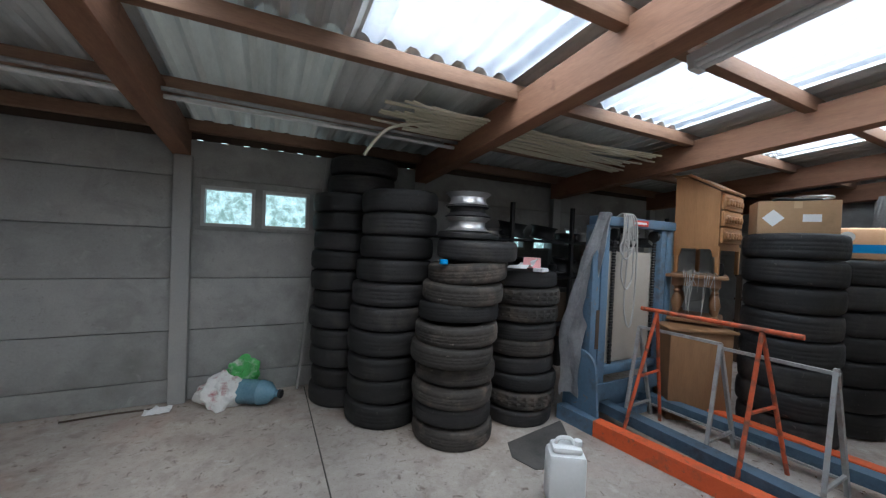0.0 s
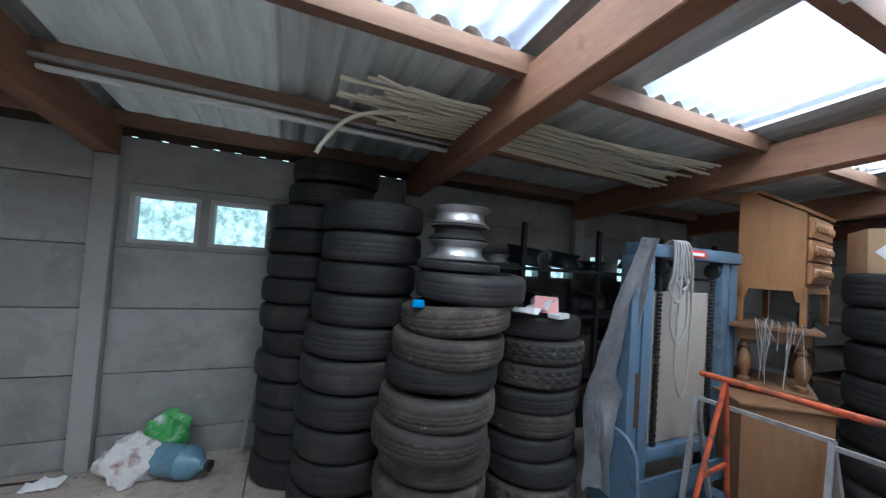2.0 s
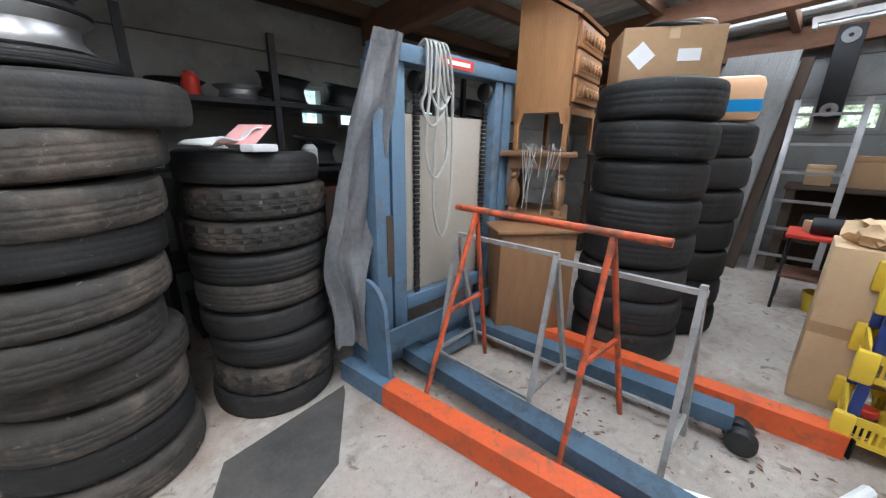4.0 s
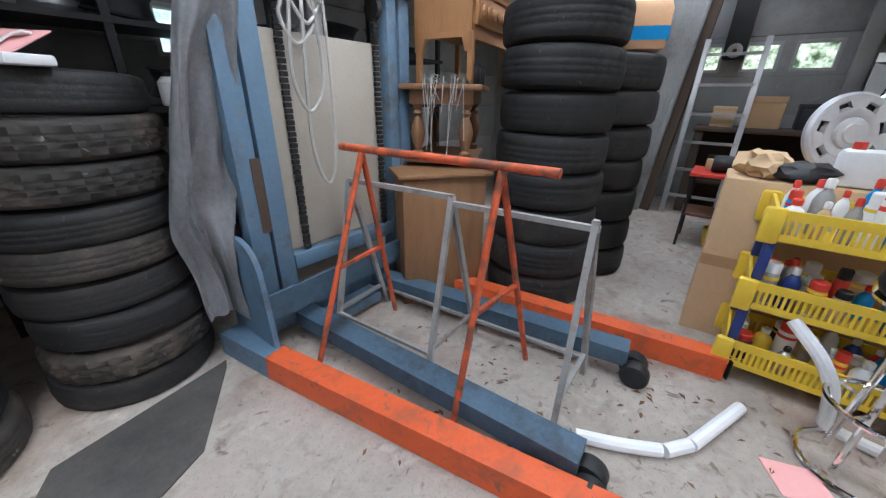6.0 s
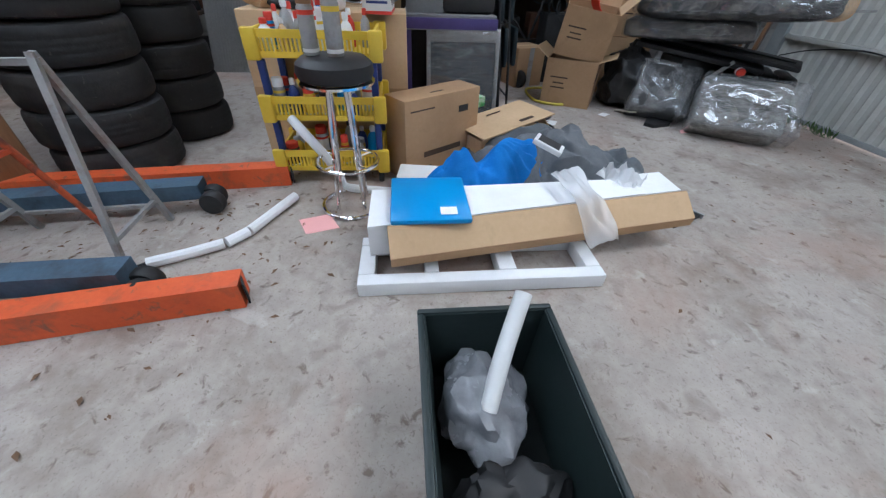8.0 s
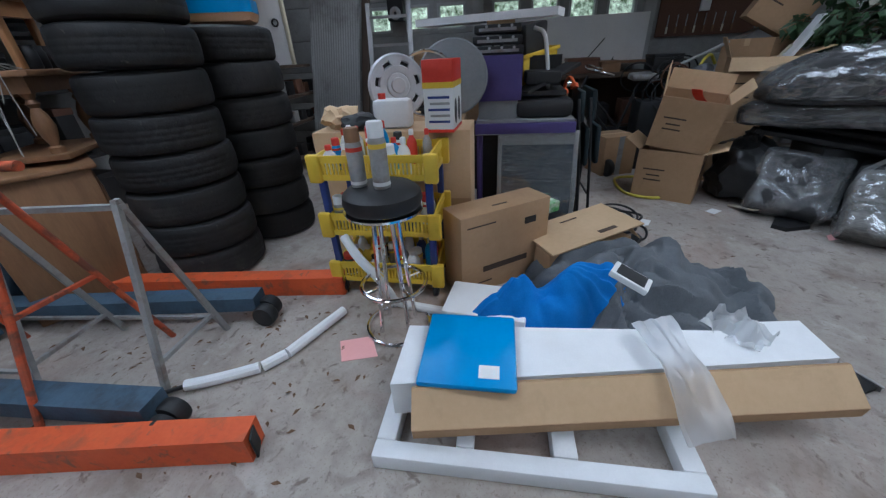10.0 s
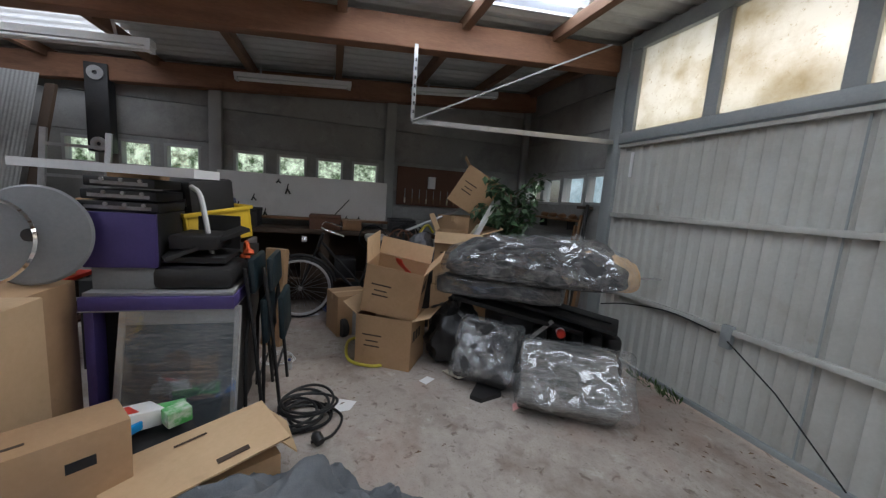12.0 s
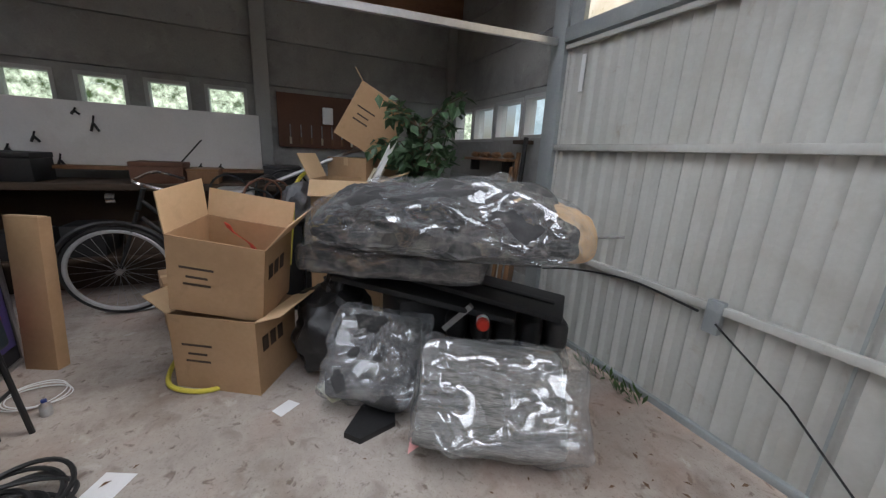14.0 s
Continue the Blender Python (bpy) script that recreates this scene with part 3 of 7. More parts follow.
def window(name, plane, at, h, sign):
    """A small fixed light: concrete frame, sill and pane."""
    u0, u1, z0, z1 = h
    root = tagged(thing(name, "small fixed window in a pale concrete frame", "window"), kind="structure")
    e = 0.028
    def bx(a, b, c, d, p, q):
        if plane == "y":
            return B((a, at + sign * p, c), (b, at + sign * q, d))
        return B((at + sign * p, a, c), (at + sign * q, b, d))
    fr = bmesh.new()
    for a, b, c, d in ((u0, u1, z0, z0 + e), (u0, u1, z1 - e, z1), (u0, u0 + e, z0 + e, z1 - e), (u1 - e, u1, z0 + e, z1 - e)):
        if plane == "y":
            box(fr, (a, at - sign * 0.006, c), (b, at + sign * 0.10, d))
        else:
            box(fr, (at - sign * 0.006, a, c), (at + sign * 0.10, b, d))
    part("window_frame", fr, M_WINFRAME, root)
    part("pane", bx(u0 + e, u1 - e, z0 + e, z1 - e, 0.05, 0.054), M_GLASS, root).visible_shadow = False


for i, h in enumerate(N_WIN):
    window("window_%d" % (i + 1), "y", NORTH, h, 1)
for i, h in enumerate(E_WIN):
    window("window_%d" % (i + 7), "x", EAST, h, 1)
for i, h in enumerate(S_WIN):
    window("window_%d" % (i + 14), "y", SOUTH, h, -1)

# floor: two slabs with a dark joint between them, on the ground
structure("ground", B((-60, -60, -0.25), (60, 60, -0.06)), M_FLOOR, "bare ground outside", "ground")
structure("floor", B((WEST, SOUTH - 0.1, -0.06), (0.317, NORTH + 0.1, 0.0)), M_FLOOR, "worn dusty concrete floor", "floor")
structure("floor_slab", B((0.327, SOUTH - 0.1, -0.06), (EAST + 0.1, NORTH + 0.1, 0.0)), M_FLOOR, "worn dusty concrete floor", "floor")
structure("floor_joint", B((0.317, SOUTH, -0.05), (0.327, NORTH, -0.008)), M_JOINT, "dark joint between floor slabs", "joint")

# roof timbers
PURLINS = (3.70, 2.95, 2.03, 1.22, 0.30, -0.62, -1.55, -2.52, -3.36, -4.16)


def rafter(x):
    bm = bmesh.new()
    w, h, y0, y1 = 0.065, 0.23, SOUTH - 0.1, NORTH + 0.05
    vs = [bm.verts.new((x + sx * w, y, beam_z(y) + (h if up else 0))) for sx in (-1, 1) for y in (y0, y1) for up in (0, 1)]
    for f in ((0, 1, 3, 2), (4, 6, 7, 5), (0, 4, 5, 1), (2, 3, 7, 6), (1, 5, 7, 3), (0, 2, 6, 4)):
        bm.faces.new([vs[i] for i in f])
    bmesh.ops.recalc_face_normals(bm, faces=bm.faces[:])
    bmesh.ops.bevel(bm, geom=bm.edges[:], offset=0.006, segments=1, affect="EDGES")
    return structure("roof_beam", bm, M_TIMBER, "red-brown timber roof beam", "beam")


for x in (-2.72, -0.72, 1.48, 3.45, 5.45, 7.21):
    rafter(x)
for y in PURLINS:
    z = beam_z(y) + 0.185
    structure("purlin", B((WEST, y - 0.035, z), (EAST + 0.03, y + 0.035, z + 0.095), 0.004), M_TIMBER_X, "red-brown timber roof purlin", "beam")

# corrugated roof in one mesh, open where the clear sheets lie


def wave(x):
    p = (x % 0.152) / 0.152
    return 0.04 * (min(1, max(0, (0.5 - abs(p - 0.5)) * 6 - 0.9)))


def corrugated(bm, x0, x1, y0, y1, lift=0.0):
    n = max(2, int(round((x1 - x0) / 0.019)))
    rows = []
    for y in (y0, y1):
        rows.append([bm.verts.new((x0 + (x1 - x0) * i / n, y, roof_z(y) - 0.02 + wave(x0 + (x1 - x0) * i / n) + lift)) for i in range(n + 1)])
    for i in range(n):
        bm.faces.new((rows[0][i], rows[0][i + 1], rows[1][i + 1], rows[1][i]))


bm = bmesh.new()
ys = [SOUTH - 0.3, -3.36, -1.60, 0.30, 2.03, NORTH + 0.25]
for y0, y1 in zip(ys, ys[1:]):
    x = WEST - 0.1
    if y0 == 2.03:
        corrugated(bm, x, -0.64, y0, y1)
        x = 0.34
    for a, b, c, d in sorted(SKYLIGHTS):
        if c <= (y0 + y1) / 2 <= d:
            corrugated(bm, x, a, y0, y1)
            x = b
    corrugated(bm, x, EAST + 0.3, y0, y1)
structure("ceiling", bm, M_ROOF, "grey corrugated roof sheets", "ceiling")
bm = bmesh.new()
corrugated(bm, -0.64, 0.34, 2.03, NORTH + 0.25)
structure("ceiling_pale", bm, M_ROOF_PALE, "pale weathered glass-fibre roof sheet", "ceiling")
for a, b, c, d in SKYLIGHTS:
    bm = bmesh.new()
    corrugated(bm, a - 0.03, b + 0.03, c - 0.03, d + 0.03, 0.006)
    structure("skylight", bm, M_SKYLIGHT, "clear corrugated skylight sheet", "skylight")

# filler blocks added under the eaves to split the daylight into dashes
rng = random.Random(2)
x = -0.62
bm = bmesh.new()
box(bm, (WEST, NORTH + 0.005, 2.272), (x, NORTH + 0.06, 2.45))
while x < 1.40:
    w = rng.uniform(0.09, 0.13)
    box(bm, (x + 0.05, NORTH + 0.005, 2.272), (min(1.42, x + 0.05 + w), NORTH + 0.06, 2.45))
    x += 0.05 + w
box(bm, (1.43, NORTH + 0.005, 2.272), (EAST, NORTH + 0.06, 2.45))
box(bm, (-0.62, NORTH + 0.002, 2.272), (1.43, NORTH + 0.004, 2.40))
structure("eaves_packing", bm, M_HIDEWOOD, "dark filler strip under the eaves", "trim")

# what lies outside the windows
structure("backdrop_garden", B((-4, NORTH + 2.5, -0.05), (8, NORTH + 2.55, 3.2)), M_FOLIAGE_OUT, "bright garden foliage beyond the window", "backdrop")
structure("backdrop_hedge", B((EAST + 2.5, -6, -0.05), (EAST + 2.55, 5, 3.2)), M_HEDGE_OUT, "green hedge beyond the window", "backdrop")
structure("backdrop_yard", B((4, SOUTH - 2.5, -0.05), (9.5, SOUTH - 2.45, 3.2)), M_PALE_OUT, "pale yard beyond the window", "backdrop")


# garage door in the south wall: lower leaf of ribbed sheet, upper row of panes
def garage_door():
    x0, x1 = 1.5, 5.27
    root = tagged(thing("door_1", "closed grey-white ribbed metal garage door", "garage door"), kind="structure")
    bm = bmesh.new()
    n = int((x1 - x0) / 0.0165)
    lo, hi = [], []
    for i in range(n + 1):
        x = x0 + (x1 - x0) * i / n
        p = (x % 0.099) / 0.099
        d = 0.018 * min(1, max(0, (0.5 - abs(p - 0.5)) * 7 - 0.6))
        lo.append(bm.verts.new((x, DOOR_Y - d, 0.04)))
        hi.append(bm.verts.new((x, DOOR_Y - d, 2.02)))
    for i in range(n):
        bm.faces.new((lo[i], lo[i + 1], hi[i + 1], hi[i]))
    part("leaf", bm, M_WHITEPAINT, root)
    for z in (0.66, 1.37):
        part("rail", B((x0, DOOR_Y, z - 0.02), (x1, DOOR_Y + 0.03, z + 0.02), 0.004), M_WHITEPAINT, root)
    part("rail", B((x0, DOOR_Y, 0.02), (x1, DOOR_Y + 0.03, 0.06), 0.004), M_DOORFRAME, root)
    part("rail", B((x0, DOOR_Y, 1.99), (x1, DOOR_Y + 0.03, 2.02), 0.004), M_WHITEPAINT, root)
    for x, w in ((x0 + 0.01, 0.012), (3.60, 0.005), (x1 - 0.012, 0.012)):
        part("stile", B((x - w, DOOR_Y, 0.06), (x + w, DOOR_Y + 0.006, 1.99)), M_WHITEPAINT if w > 0.01 else M_DOORFRAME, root)
    part("lock_case", B((4.02, DOOR_Y, 0.54), (4.09, DOOR_Y + 0.04, 0.70), 0.006), M_DOORFRAME, root, "dark grey steel lock case")
    part("latch_rod", T(bend([(4.11, DOOR_Y + 0.05, 0.63), (4.47, DOOR_Y + 0.07, 0.66), (4.87, DOOR_Y + 0.08, 0.60), (5.20, DOOR_Y + 0.05, 0.50)]), 0.006, 6), M_DARK, root)
    part("latch_rod", T([(4.03, DOOR_Y + 0.05, 0.60), (3.72, DOOR_Y + 0.05, 0.40), (3.36, DOOR_Y + 0.03, 0.06)], 0.0045, 6), M_DARK, root)
    part("plate", B((5.10, DOOR_Y, 1.72), (5.135, DOOR_Y + 0.006, 1.94)), M_WHITE, root, "small white slotted plate")
    frame_bars = bmesh.new()
    box(frame_bars, (x1 + 0.002, DOOR_Y - 0.10, 0), (x1 + 0.14, DOOR_Y + 0.04, 2.95), 0.004)
    part("jamb", frame_bars, M_DOORFRAME, root, "grey painted steel jamb")
    part("lintel", B((x0, DOOR_Y - 0.06, 2.03), (x1, DOOR_Y + 0.05, 2.12), 0.004), M_DOORFRAME, root, "grey painted steel lintel")
    part("head", B((x0, DOOR_Y - 0.06, 2.84), (x1, DOOR_Y + 0.03, 2.96), 0.004), M_DOORFRAME, root)
    part("mullion", B((5.15, DOOR_Y - 0.05, 2.12), (x1, DOOR_Y + 0.02, 2.84), 0.003), M_DOORFRAME, root)
    for i in range(6):
        x = 5.21 - 0.76 * i
        if x - 0.12 < x0:
            break
        b = x - 0.05 if i == 0 else x + 0.05
        part("mullion", B((x - 0.76 - 0.05, DOOR_Y - 0.05, 2.12), (x - 0.76 + 0.05, DOOR_Y + 0.02, 2.84), 0.003), M_DOORFRAME, root)
        part("pane", B((x - 0.71, DOOR_Y - 0.02, 2.12), (x - 0.05 if i else x - 0.06, DOOR_Y - 0.014, 2.84)), M_DOORPANE, root, "yellowed translucent pane")
    return root


garage_door()
structure("wall_south_head", B((1.5, SOUTH - 0.12, 2.965), (5.40, SOUTH + 0.06, 3.3)), M_CONCRETE, "grey wall above the garage door", "wall")

# hung rails of the garage door
rail2 = thing("door_track", "galvanised overhead door rail on a steel hanger", "door track")
part("rail", BAR((3.02, -2.14, 2.00), (2.98, DOOR_Y + 0.05, 2.05), 0.035, 0.05), M_GREYSTEEL, rail2)
part("hanger", BAR((3.06, -2.18, 1.99), (3.06, -2.18, beam_z(-2.18) + 0.30), 0.04, 0.006), M_DOORFRAME, rail2)
part("brace", BAR((3.04, -2.16, 2.02), (3.10, -3.3, 2.80), 0.012), M_GREYSTEEL, rail2)
rail = thing("door_track", "galvanised overhead door rail on a perforated strap", "door track")
bm = bmesh.new()
bar(bm, (5.385, -2.12, 2.00), (5.34, DOOR_Y + 0.05, 2.05), 0.028, 0.04)
part("rail", bm, M_STEEL, rail)
bm = bmesh.new()
bar(bm, (5.385, -2.12, 2.00), (5.385, -2.12, beam_z(-2.12) + 0.03), 0.03, 0.004)
part("strap", bm, M_STEEL, rail)
for i in range(7):
    part("hole", B((5.3655, -2.127, 2.06 + 0.065 * i), (5.3685, -2.113, 2.085 + 0.065 * i)), M_BLACK, rail)
part("brace", BAR((5.37, -2.13, 2.01), (4.95, -3.6, 2.70), 0.012), M_GREYSTEEL, rail)


# ---- north side: tyres ----
def tyre_mesh(name, R, W, rim, seed, blocks=0.0035, material=M_RUBBER, groove=0.0007):
    """A tyre lying on its side: sidewalls, rounded shoulders, grooved tread with blocks, open middle."""
    rng = random.Random(seed)
    h = W / 2
    half = [(rim, 0.62), (rim + 0.012, 0.74), (rim + 0.03, 0.93), (R - 0.085, 1.0), (R - 0.050, 0.985), (R - 0.027, 0.93), (R - 0.012, 0.83), (R - 0.005, 0.68)]
    prof = [(r, -h * z) for r, z in half]
    g = groove
    for c in (-0.32, 0.0, 0.32):
        o = 0.002 * (abs(c) > 0.1)
        prof += [(R - o, h * (c - 0.07)), (R - g - o, h * (c - 0.05)), (R - g - o, h * (c + 0.05)), (R - o, h * (c + 0.07))]
    prof += [(r, h * z) for r, z in half[::-1]]
    prof += [(rim + 0.015, h * 0.5), (R - 0.03, h * 0.55), (R - 0.02, 0.0), (R - 0.03, -h * 0.55), (rim + 0.015, -h * 0.5)]
    def wob(k, j):
        if 6 <= k <= 21:
            return -blocks if (j + (k // 4) % 2) % 3 == 0 else 0.0
        return 0.0
    bm = LA(prof, 84, None, wob, True)
    return finish(bm, name, material, 28)


TYRES = [tyre_mesh("tyre", 0.31, 0.17, 0.195, 1, 0.0018, groove=0.0003), tyre_mesh("tyre", 0.30, 0.155, 0.19, 2, 0.0012, groove=0.0003), tyre_mesh("tyre", 0.315, 0.175, 0.20, 3, 0.0025, M_RUBBER, 0.0006),
         tyre_mesh("tyre", 0.31, 0.16, 0.195, 4, 0.0025, M_RUBBER_DUSTY), tyre_mesh("tyre", 0.315, 0.15, 0.2, 5, 0.009, M_RUBBER_DUSTY)]
TYRE_H = [0.17, 0.155, 0.175, 0.16, 0.15]


def stack(cx, cy, levels, group, kinds, label, seed, drift=lambda z: (0.0, 0.0, 0.0, 0.0), R=1.0, jit=0.016):
    """Tyres one on another; drift gives offset and tilt by height."""
    rng = random.Random(seed)
    n = len(levels) - 1
    for i in range(n):
        z0, z1 = levels[i], levels[i + 1]
        k = kinds[i % len(kinds)]
        dx, dy, tx, ty = drift((z0 + z1) / 2)
        ob = new("tyre", TYRES[k])
        s = R * rng.uniform(0.985, 1.02)
        ob.matrix_basis = pose(cx + dx + rng.uniform(-jit, jit), cy + dy + rng.uniform(-jit, jit), (z0 + z1) / 2, tx + rng.uniform(-1.6, 1.6), ty + rng.uniform(-1.6, 1.6), rng.uniform(0, 360)) @ Matrix.Diagonal((s, s, (z1 - z0) / TYRE_H[k] * 1.0, 1))
        tagged(ob, label, "tyre", group)


def even(n, top):
    return [top * i / n for i in range(n + 1)]


stack(0.61, 3.44, even(11, 1.87), "tall tyre stack by the window", (0, 1, 1, 0), "black used car tyre in a tall stack", 3, R=0.93)
stack(0.76, 3.47, [1.87, 2.04, 2.20], "tall tyre stack by the window", (2,), "black used car tyre on top of the tall stack", 31)
stack(0.89, 2.98, even(10, 1.88), "second tyre stack", (2, 0, 1, 2, 0), "black used car tyre in a stack", 4, lambda z: (0.07 * max(0, z - 0.5), 0, 0, 0), R=1.02)
stack(1.28, 2.48, even(9, 1.335), "leaning tyre stack", (3, 0, 3, 3, 3), "dusty worn car tyre in a leaning stack", 5,
      lambda z: (0.075 * max(0, z - 0.75) / 0.6 - 0.03 * (0.55 < z < 1.1), -0.02 * (z > 0.6), 0, 6.0 * max(0, z - 0.55)), R=1.0, jit=0.02)
stack(1.41, 2.47, [1.345, 1.50], "leaning tyre stack", (0,), "worn car tyre on top of the leaning stack", 6, lambda z: (0.02, 0, 0, 4.0))
stack(1.35, 2.50, [1.5, 1.555], "leaning tyre stack", (1,), "narrow tyre under the stacked rims", 8, R=0.8)
stack(1.98, 2.57, even(9, 1.265), "fourth tyre stack", (0, 4, 0, 0, 3, 2, 4, 4, 0), "dusty worn car tyre in a short stack", 7, R=0.98)
stack(3.88, 1.445, even(8, 1.65), "tyre stack beside the bureau", (2, 2, 0), "black car tyre in a neat stack", 9, R=1.02, jit=0.008)
stack(4.51, 1.32, even(7, 1.46), "shorter tyre stack beside the bureau", (2, 0), "black car tyre in a neat stack", 10, R=0.93, jit=0.012)


def rim_mesh(R, W):
    prof = [(R, -W / 2), (R + 0.008, -W / 2 + 0.006), (R - 0.012, -W / 2 + 0.02), (R - 0.018, -W / 4), (R - 0.030, -0.01), (R - 0.030, 0.02), (R - 0.018, W / 4), (R - 0.012, W / 2 - 0.02), (R + 0.008, W / 2 - 0.006), (R, W / 2),
            (R - 0.02, W / 2 - 0.01), (R - 0.03, W / 4), (R - 0.055, 0.02), (0.10, 0.045), (0.07, 0.02), (0.07, 0.0), (0.10, 0.015), (R - 0.06, -0.01), (R - 0.03, -W / 4), (R - 0.02, -W / 2 + 0.01)]
    return LA(prof, 48, closed=True)


for z, mt, lab in ((1.612, M_STEEL, "silver steel wheel rim on the tyre stack"), (1.715, M_DARK, "black steel wheel rim between silver ones"), (1.80, M_STEEL, "silver steel wheel rim on top of the stack")):
    solid("wheel_rim", rim_mesh(0.168, 0.11 if mt is M_STEEL else 0.09), mt, lab, "wheel rim", pose(1.35, 2.48, z), "stacked wheel rims")

# small things on the tyres
solid("plastic_cup", LA([(0.03, 0), (0.032, 0.004), (0.03, 0.03), (0.026, 0.034)], 16), M_BRIGHTBLUE, "small bright blue plastic cup on the tyre stack", "cup", pose(1.08, 2.32, 1.315))
solid("leaflet", sheet(bmesh.new(), 0.26, 0.16, 10, 8, lambda u, v: 0.03 + 0.06 * u * (1 - v) + 0.015 * math.sin(9 * u), 0.006), M_PAPER, "crumpled white and red leaflet on a tyre", "leaflet", pose(1.83, 2.38, 1.265, 0, 0, 30))
solid("leaflet", sheet(bmesh.new(), 0.2, 0.14, 8, 6, lambda u, v: 0.02 + 0.05 * u, 0.004), M_PINK, "red printed leaflet on a tyre", "leaflet", pose(1.92, 2.38, 1.29, 0, -8, 50))
solid("white_packet", B((-0.06, -0.04, 0), (0.06, 0.04, 0.03), 0.008), M_WHITE, "small white packet on a tyre", "packet", pose(1.93, 2.28, 1.265, 0, 0, 20))

# litter on the floor by the wall
bag = bmesh.new()
lump(bag, (0.17, 0.12, 0.17), 3.3, 0.35, 3.5, 4, Matrix.Rotation(0.4, 4, "Y"), -0.11)
M_PRINTBAG = surface("printed_white_bag", (0.62, 0.62, 0.60), (0.78, 0.78, 0.76), 7, 0.4, bump=0.35, spot=(0.35, 0.05, 0.06), spot_scale=12, spot_amount=0.9)
solid("rubbish_bag", bag, M_PRINTBAG, "crumpled white patterned plastic bag on the floor", "bag", pose(-0.36, 3.58, 0.11))
bag = bmesh.new()
lump(bag, (0.13, 0.09, 0.15), 5.1, 0.35, 3.5, 4, None, -0.12)
M_GREENBAG = surface("green_white_plastic_bag", (0.05, 0.36, 0.08), (0.12, 0.50, 0.14), 6, 0.35, bump=0.3, spot=(0.8, 0.8, 0.78), spot_scale=7, spot_amount=0.9)
solid("rubbish_bag", bag, M_GREENBAG, "crumpled green plastic bag against the wall", "bag", pose(-0.21, 3.66, 0.22))
jug = thing("water_bottle", "large clear blue water bottle lying on the floor", "bottle", pose(-0.08, 3.50, 0.11, 90, 0, 60))
M_BLUECLEAR = surface("clear_blue_plastic", (0.10, 0.22, 0.30), (0.18, 0.32, 0.40), 8, 0.15, bump=0.2)
part("body", LA([(0.0, -0.16), (0.09, -0.16), (0.105, -0.14), (0.10, -0.06), (0.105, -0.05), (0.10, 0.02), (0.105, 0.03), (0.09, 0.1), (0.03, 0.16), (0.03, 0.19), (0, 0.19)], 24), M_BLUECLEAR, jug)
part("cap", LA([(0.0, 0.19), (0.035, 0.19), (0.035, 0.215), (0, 0.215)], 16), M_DARK, jug)
solid("crumpled_paper", sheet(bmesh.new(), 0.18, 0.12, 8, 6, lambda u, v: 0.02 + 0.03 * noise.noise((u * 4, v * 4, 1)), 0.003), M_PAPER, "crumpled white paper on the floor", "paper", pose(-0.80, 3.62, 0.0))
solid("stick", T(bend([(-1.4, 3.66, 0.012), (-1.1, 3.69, 0.01), (-0.8, 3.67, 0.014)]), 0.008, 6), M_HIDEWOOD, "thin dark stick on the floor by the wall", "stick")
solid("corner_strip", BAR((0.25, 3.74, 0.0), (0.47, 3.76, 2.24), 0.03, 0.02), M_POST, "pale upright strip leaning on the wall", "strip")

# cream conduit lengths lying across the purlins, and one that hangs down
conduit = thing("conduit_bundle", "bundle of thin cream conduits laid under the roof", "conduit bundle")
rng = random.Random(12)
for i in range(22):
    y = 2.32 + 0.022 * i
    a, b = 0.55 + rng.uniform(0, 0.5), rng.uniform(2.9, 3.5)
    z = beam_z(y) + 0.160 + 0.016 * (i % 2)
    sag = rng.uniform(0.01, 0.05)
    part("conduit", T(bend([(a, y + rng.uniform(-0.05, 0.05), z), (1.0 + rng.uniform(0, 0.3), y, z - sag * 0.4), (1.5, y, z - 0.004), (2.3, y - 0.02, z - sag), (b, y + rng.uniform(-0.14, 0.14), z - rng.uniform(0, 0.05))], 4), 0.009, 6), M_CORD, conduit)
part("conduit", T(bend([(1.3, 2.5, beam_z(2.5) + 0.14), (0.95, 2.5, 2.33), (0.72, 2.55, 2.27), (0.60, 2.60, 2.14), (0.56, 2.62, 2.07)], 5), 0.012, 6), M_CORD, conduit)
for i, y in enumerate((2.86, 2.90, 2.80)):
    part("conduit", T([(-2.4, y, beam_z(y) + 0.13 + 0.012 * i), (1.46, y + 0.03, beam_z(y) + 0.12 + 0.012 * i)], 0.014, 6), M_GREYSTEEL if i == 2 else M_WHITE, conduit)

# dark shelf with rims and cans along the wall behind the tyres
shelf = thing("storage_shelf", "dark metal shelf crowded with rims and cans", "shelf")
for z in (1.55, 1.12, 0.55):
    part("board", B((1.62, 3.28, z - 0.03), (5.2, 3.72, z)), M_DARK, shelf)
for x in (1.66, 2.4, 3.3, 4.2, 5.15):
    part("upright", B((x - 0.02, 3.29, 0), (x + 0.02, 3.33, 1.95)), M_DARK, shelf)
for x, z, r in ((2.52, 1.66, 0.17), (3.0, 1.64, 0.16), (2.72, 1.24, 0.16), (3.35, 1.25, 0.15), (4.0, 1.66, 0.16), (4.5, 1.66, 0.17)):
    solid("wheel_rim", rim_mesh(r, 0.16), M_DARK, "dark wheel rim on the shelf", "wheel rim", pose(x, 3.48, z, 8, 5, 0), "rims on the shelf")
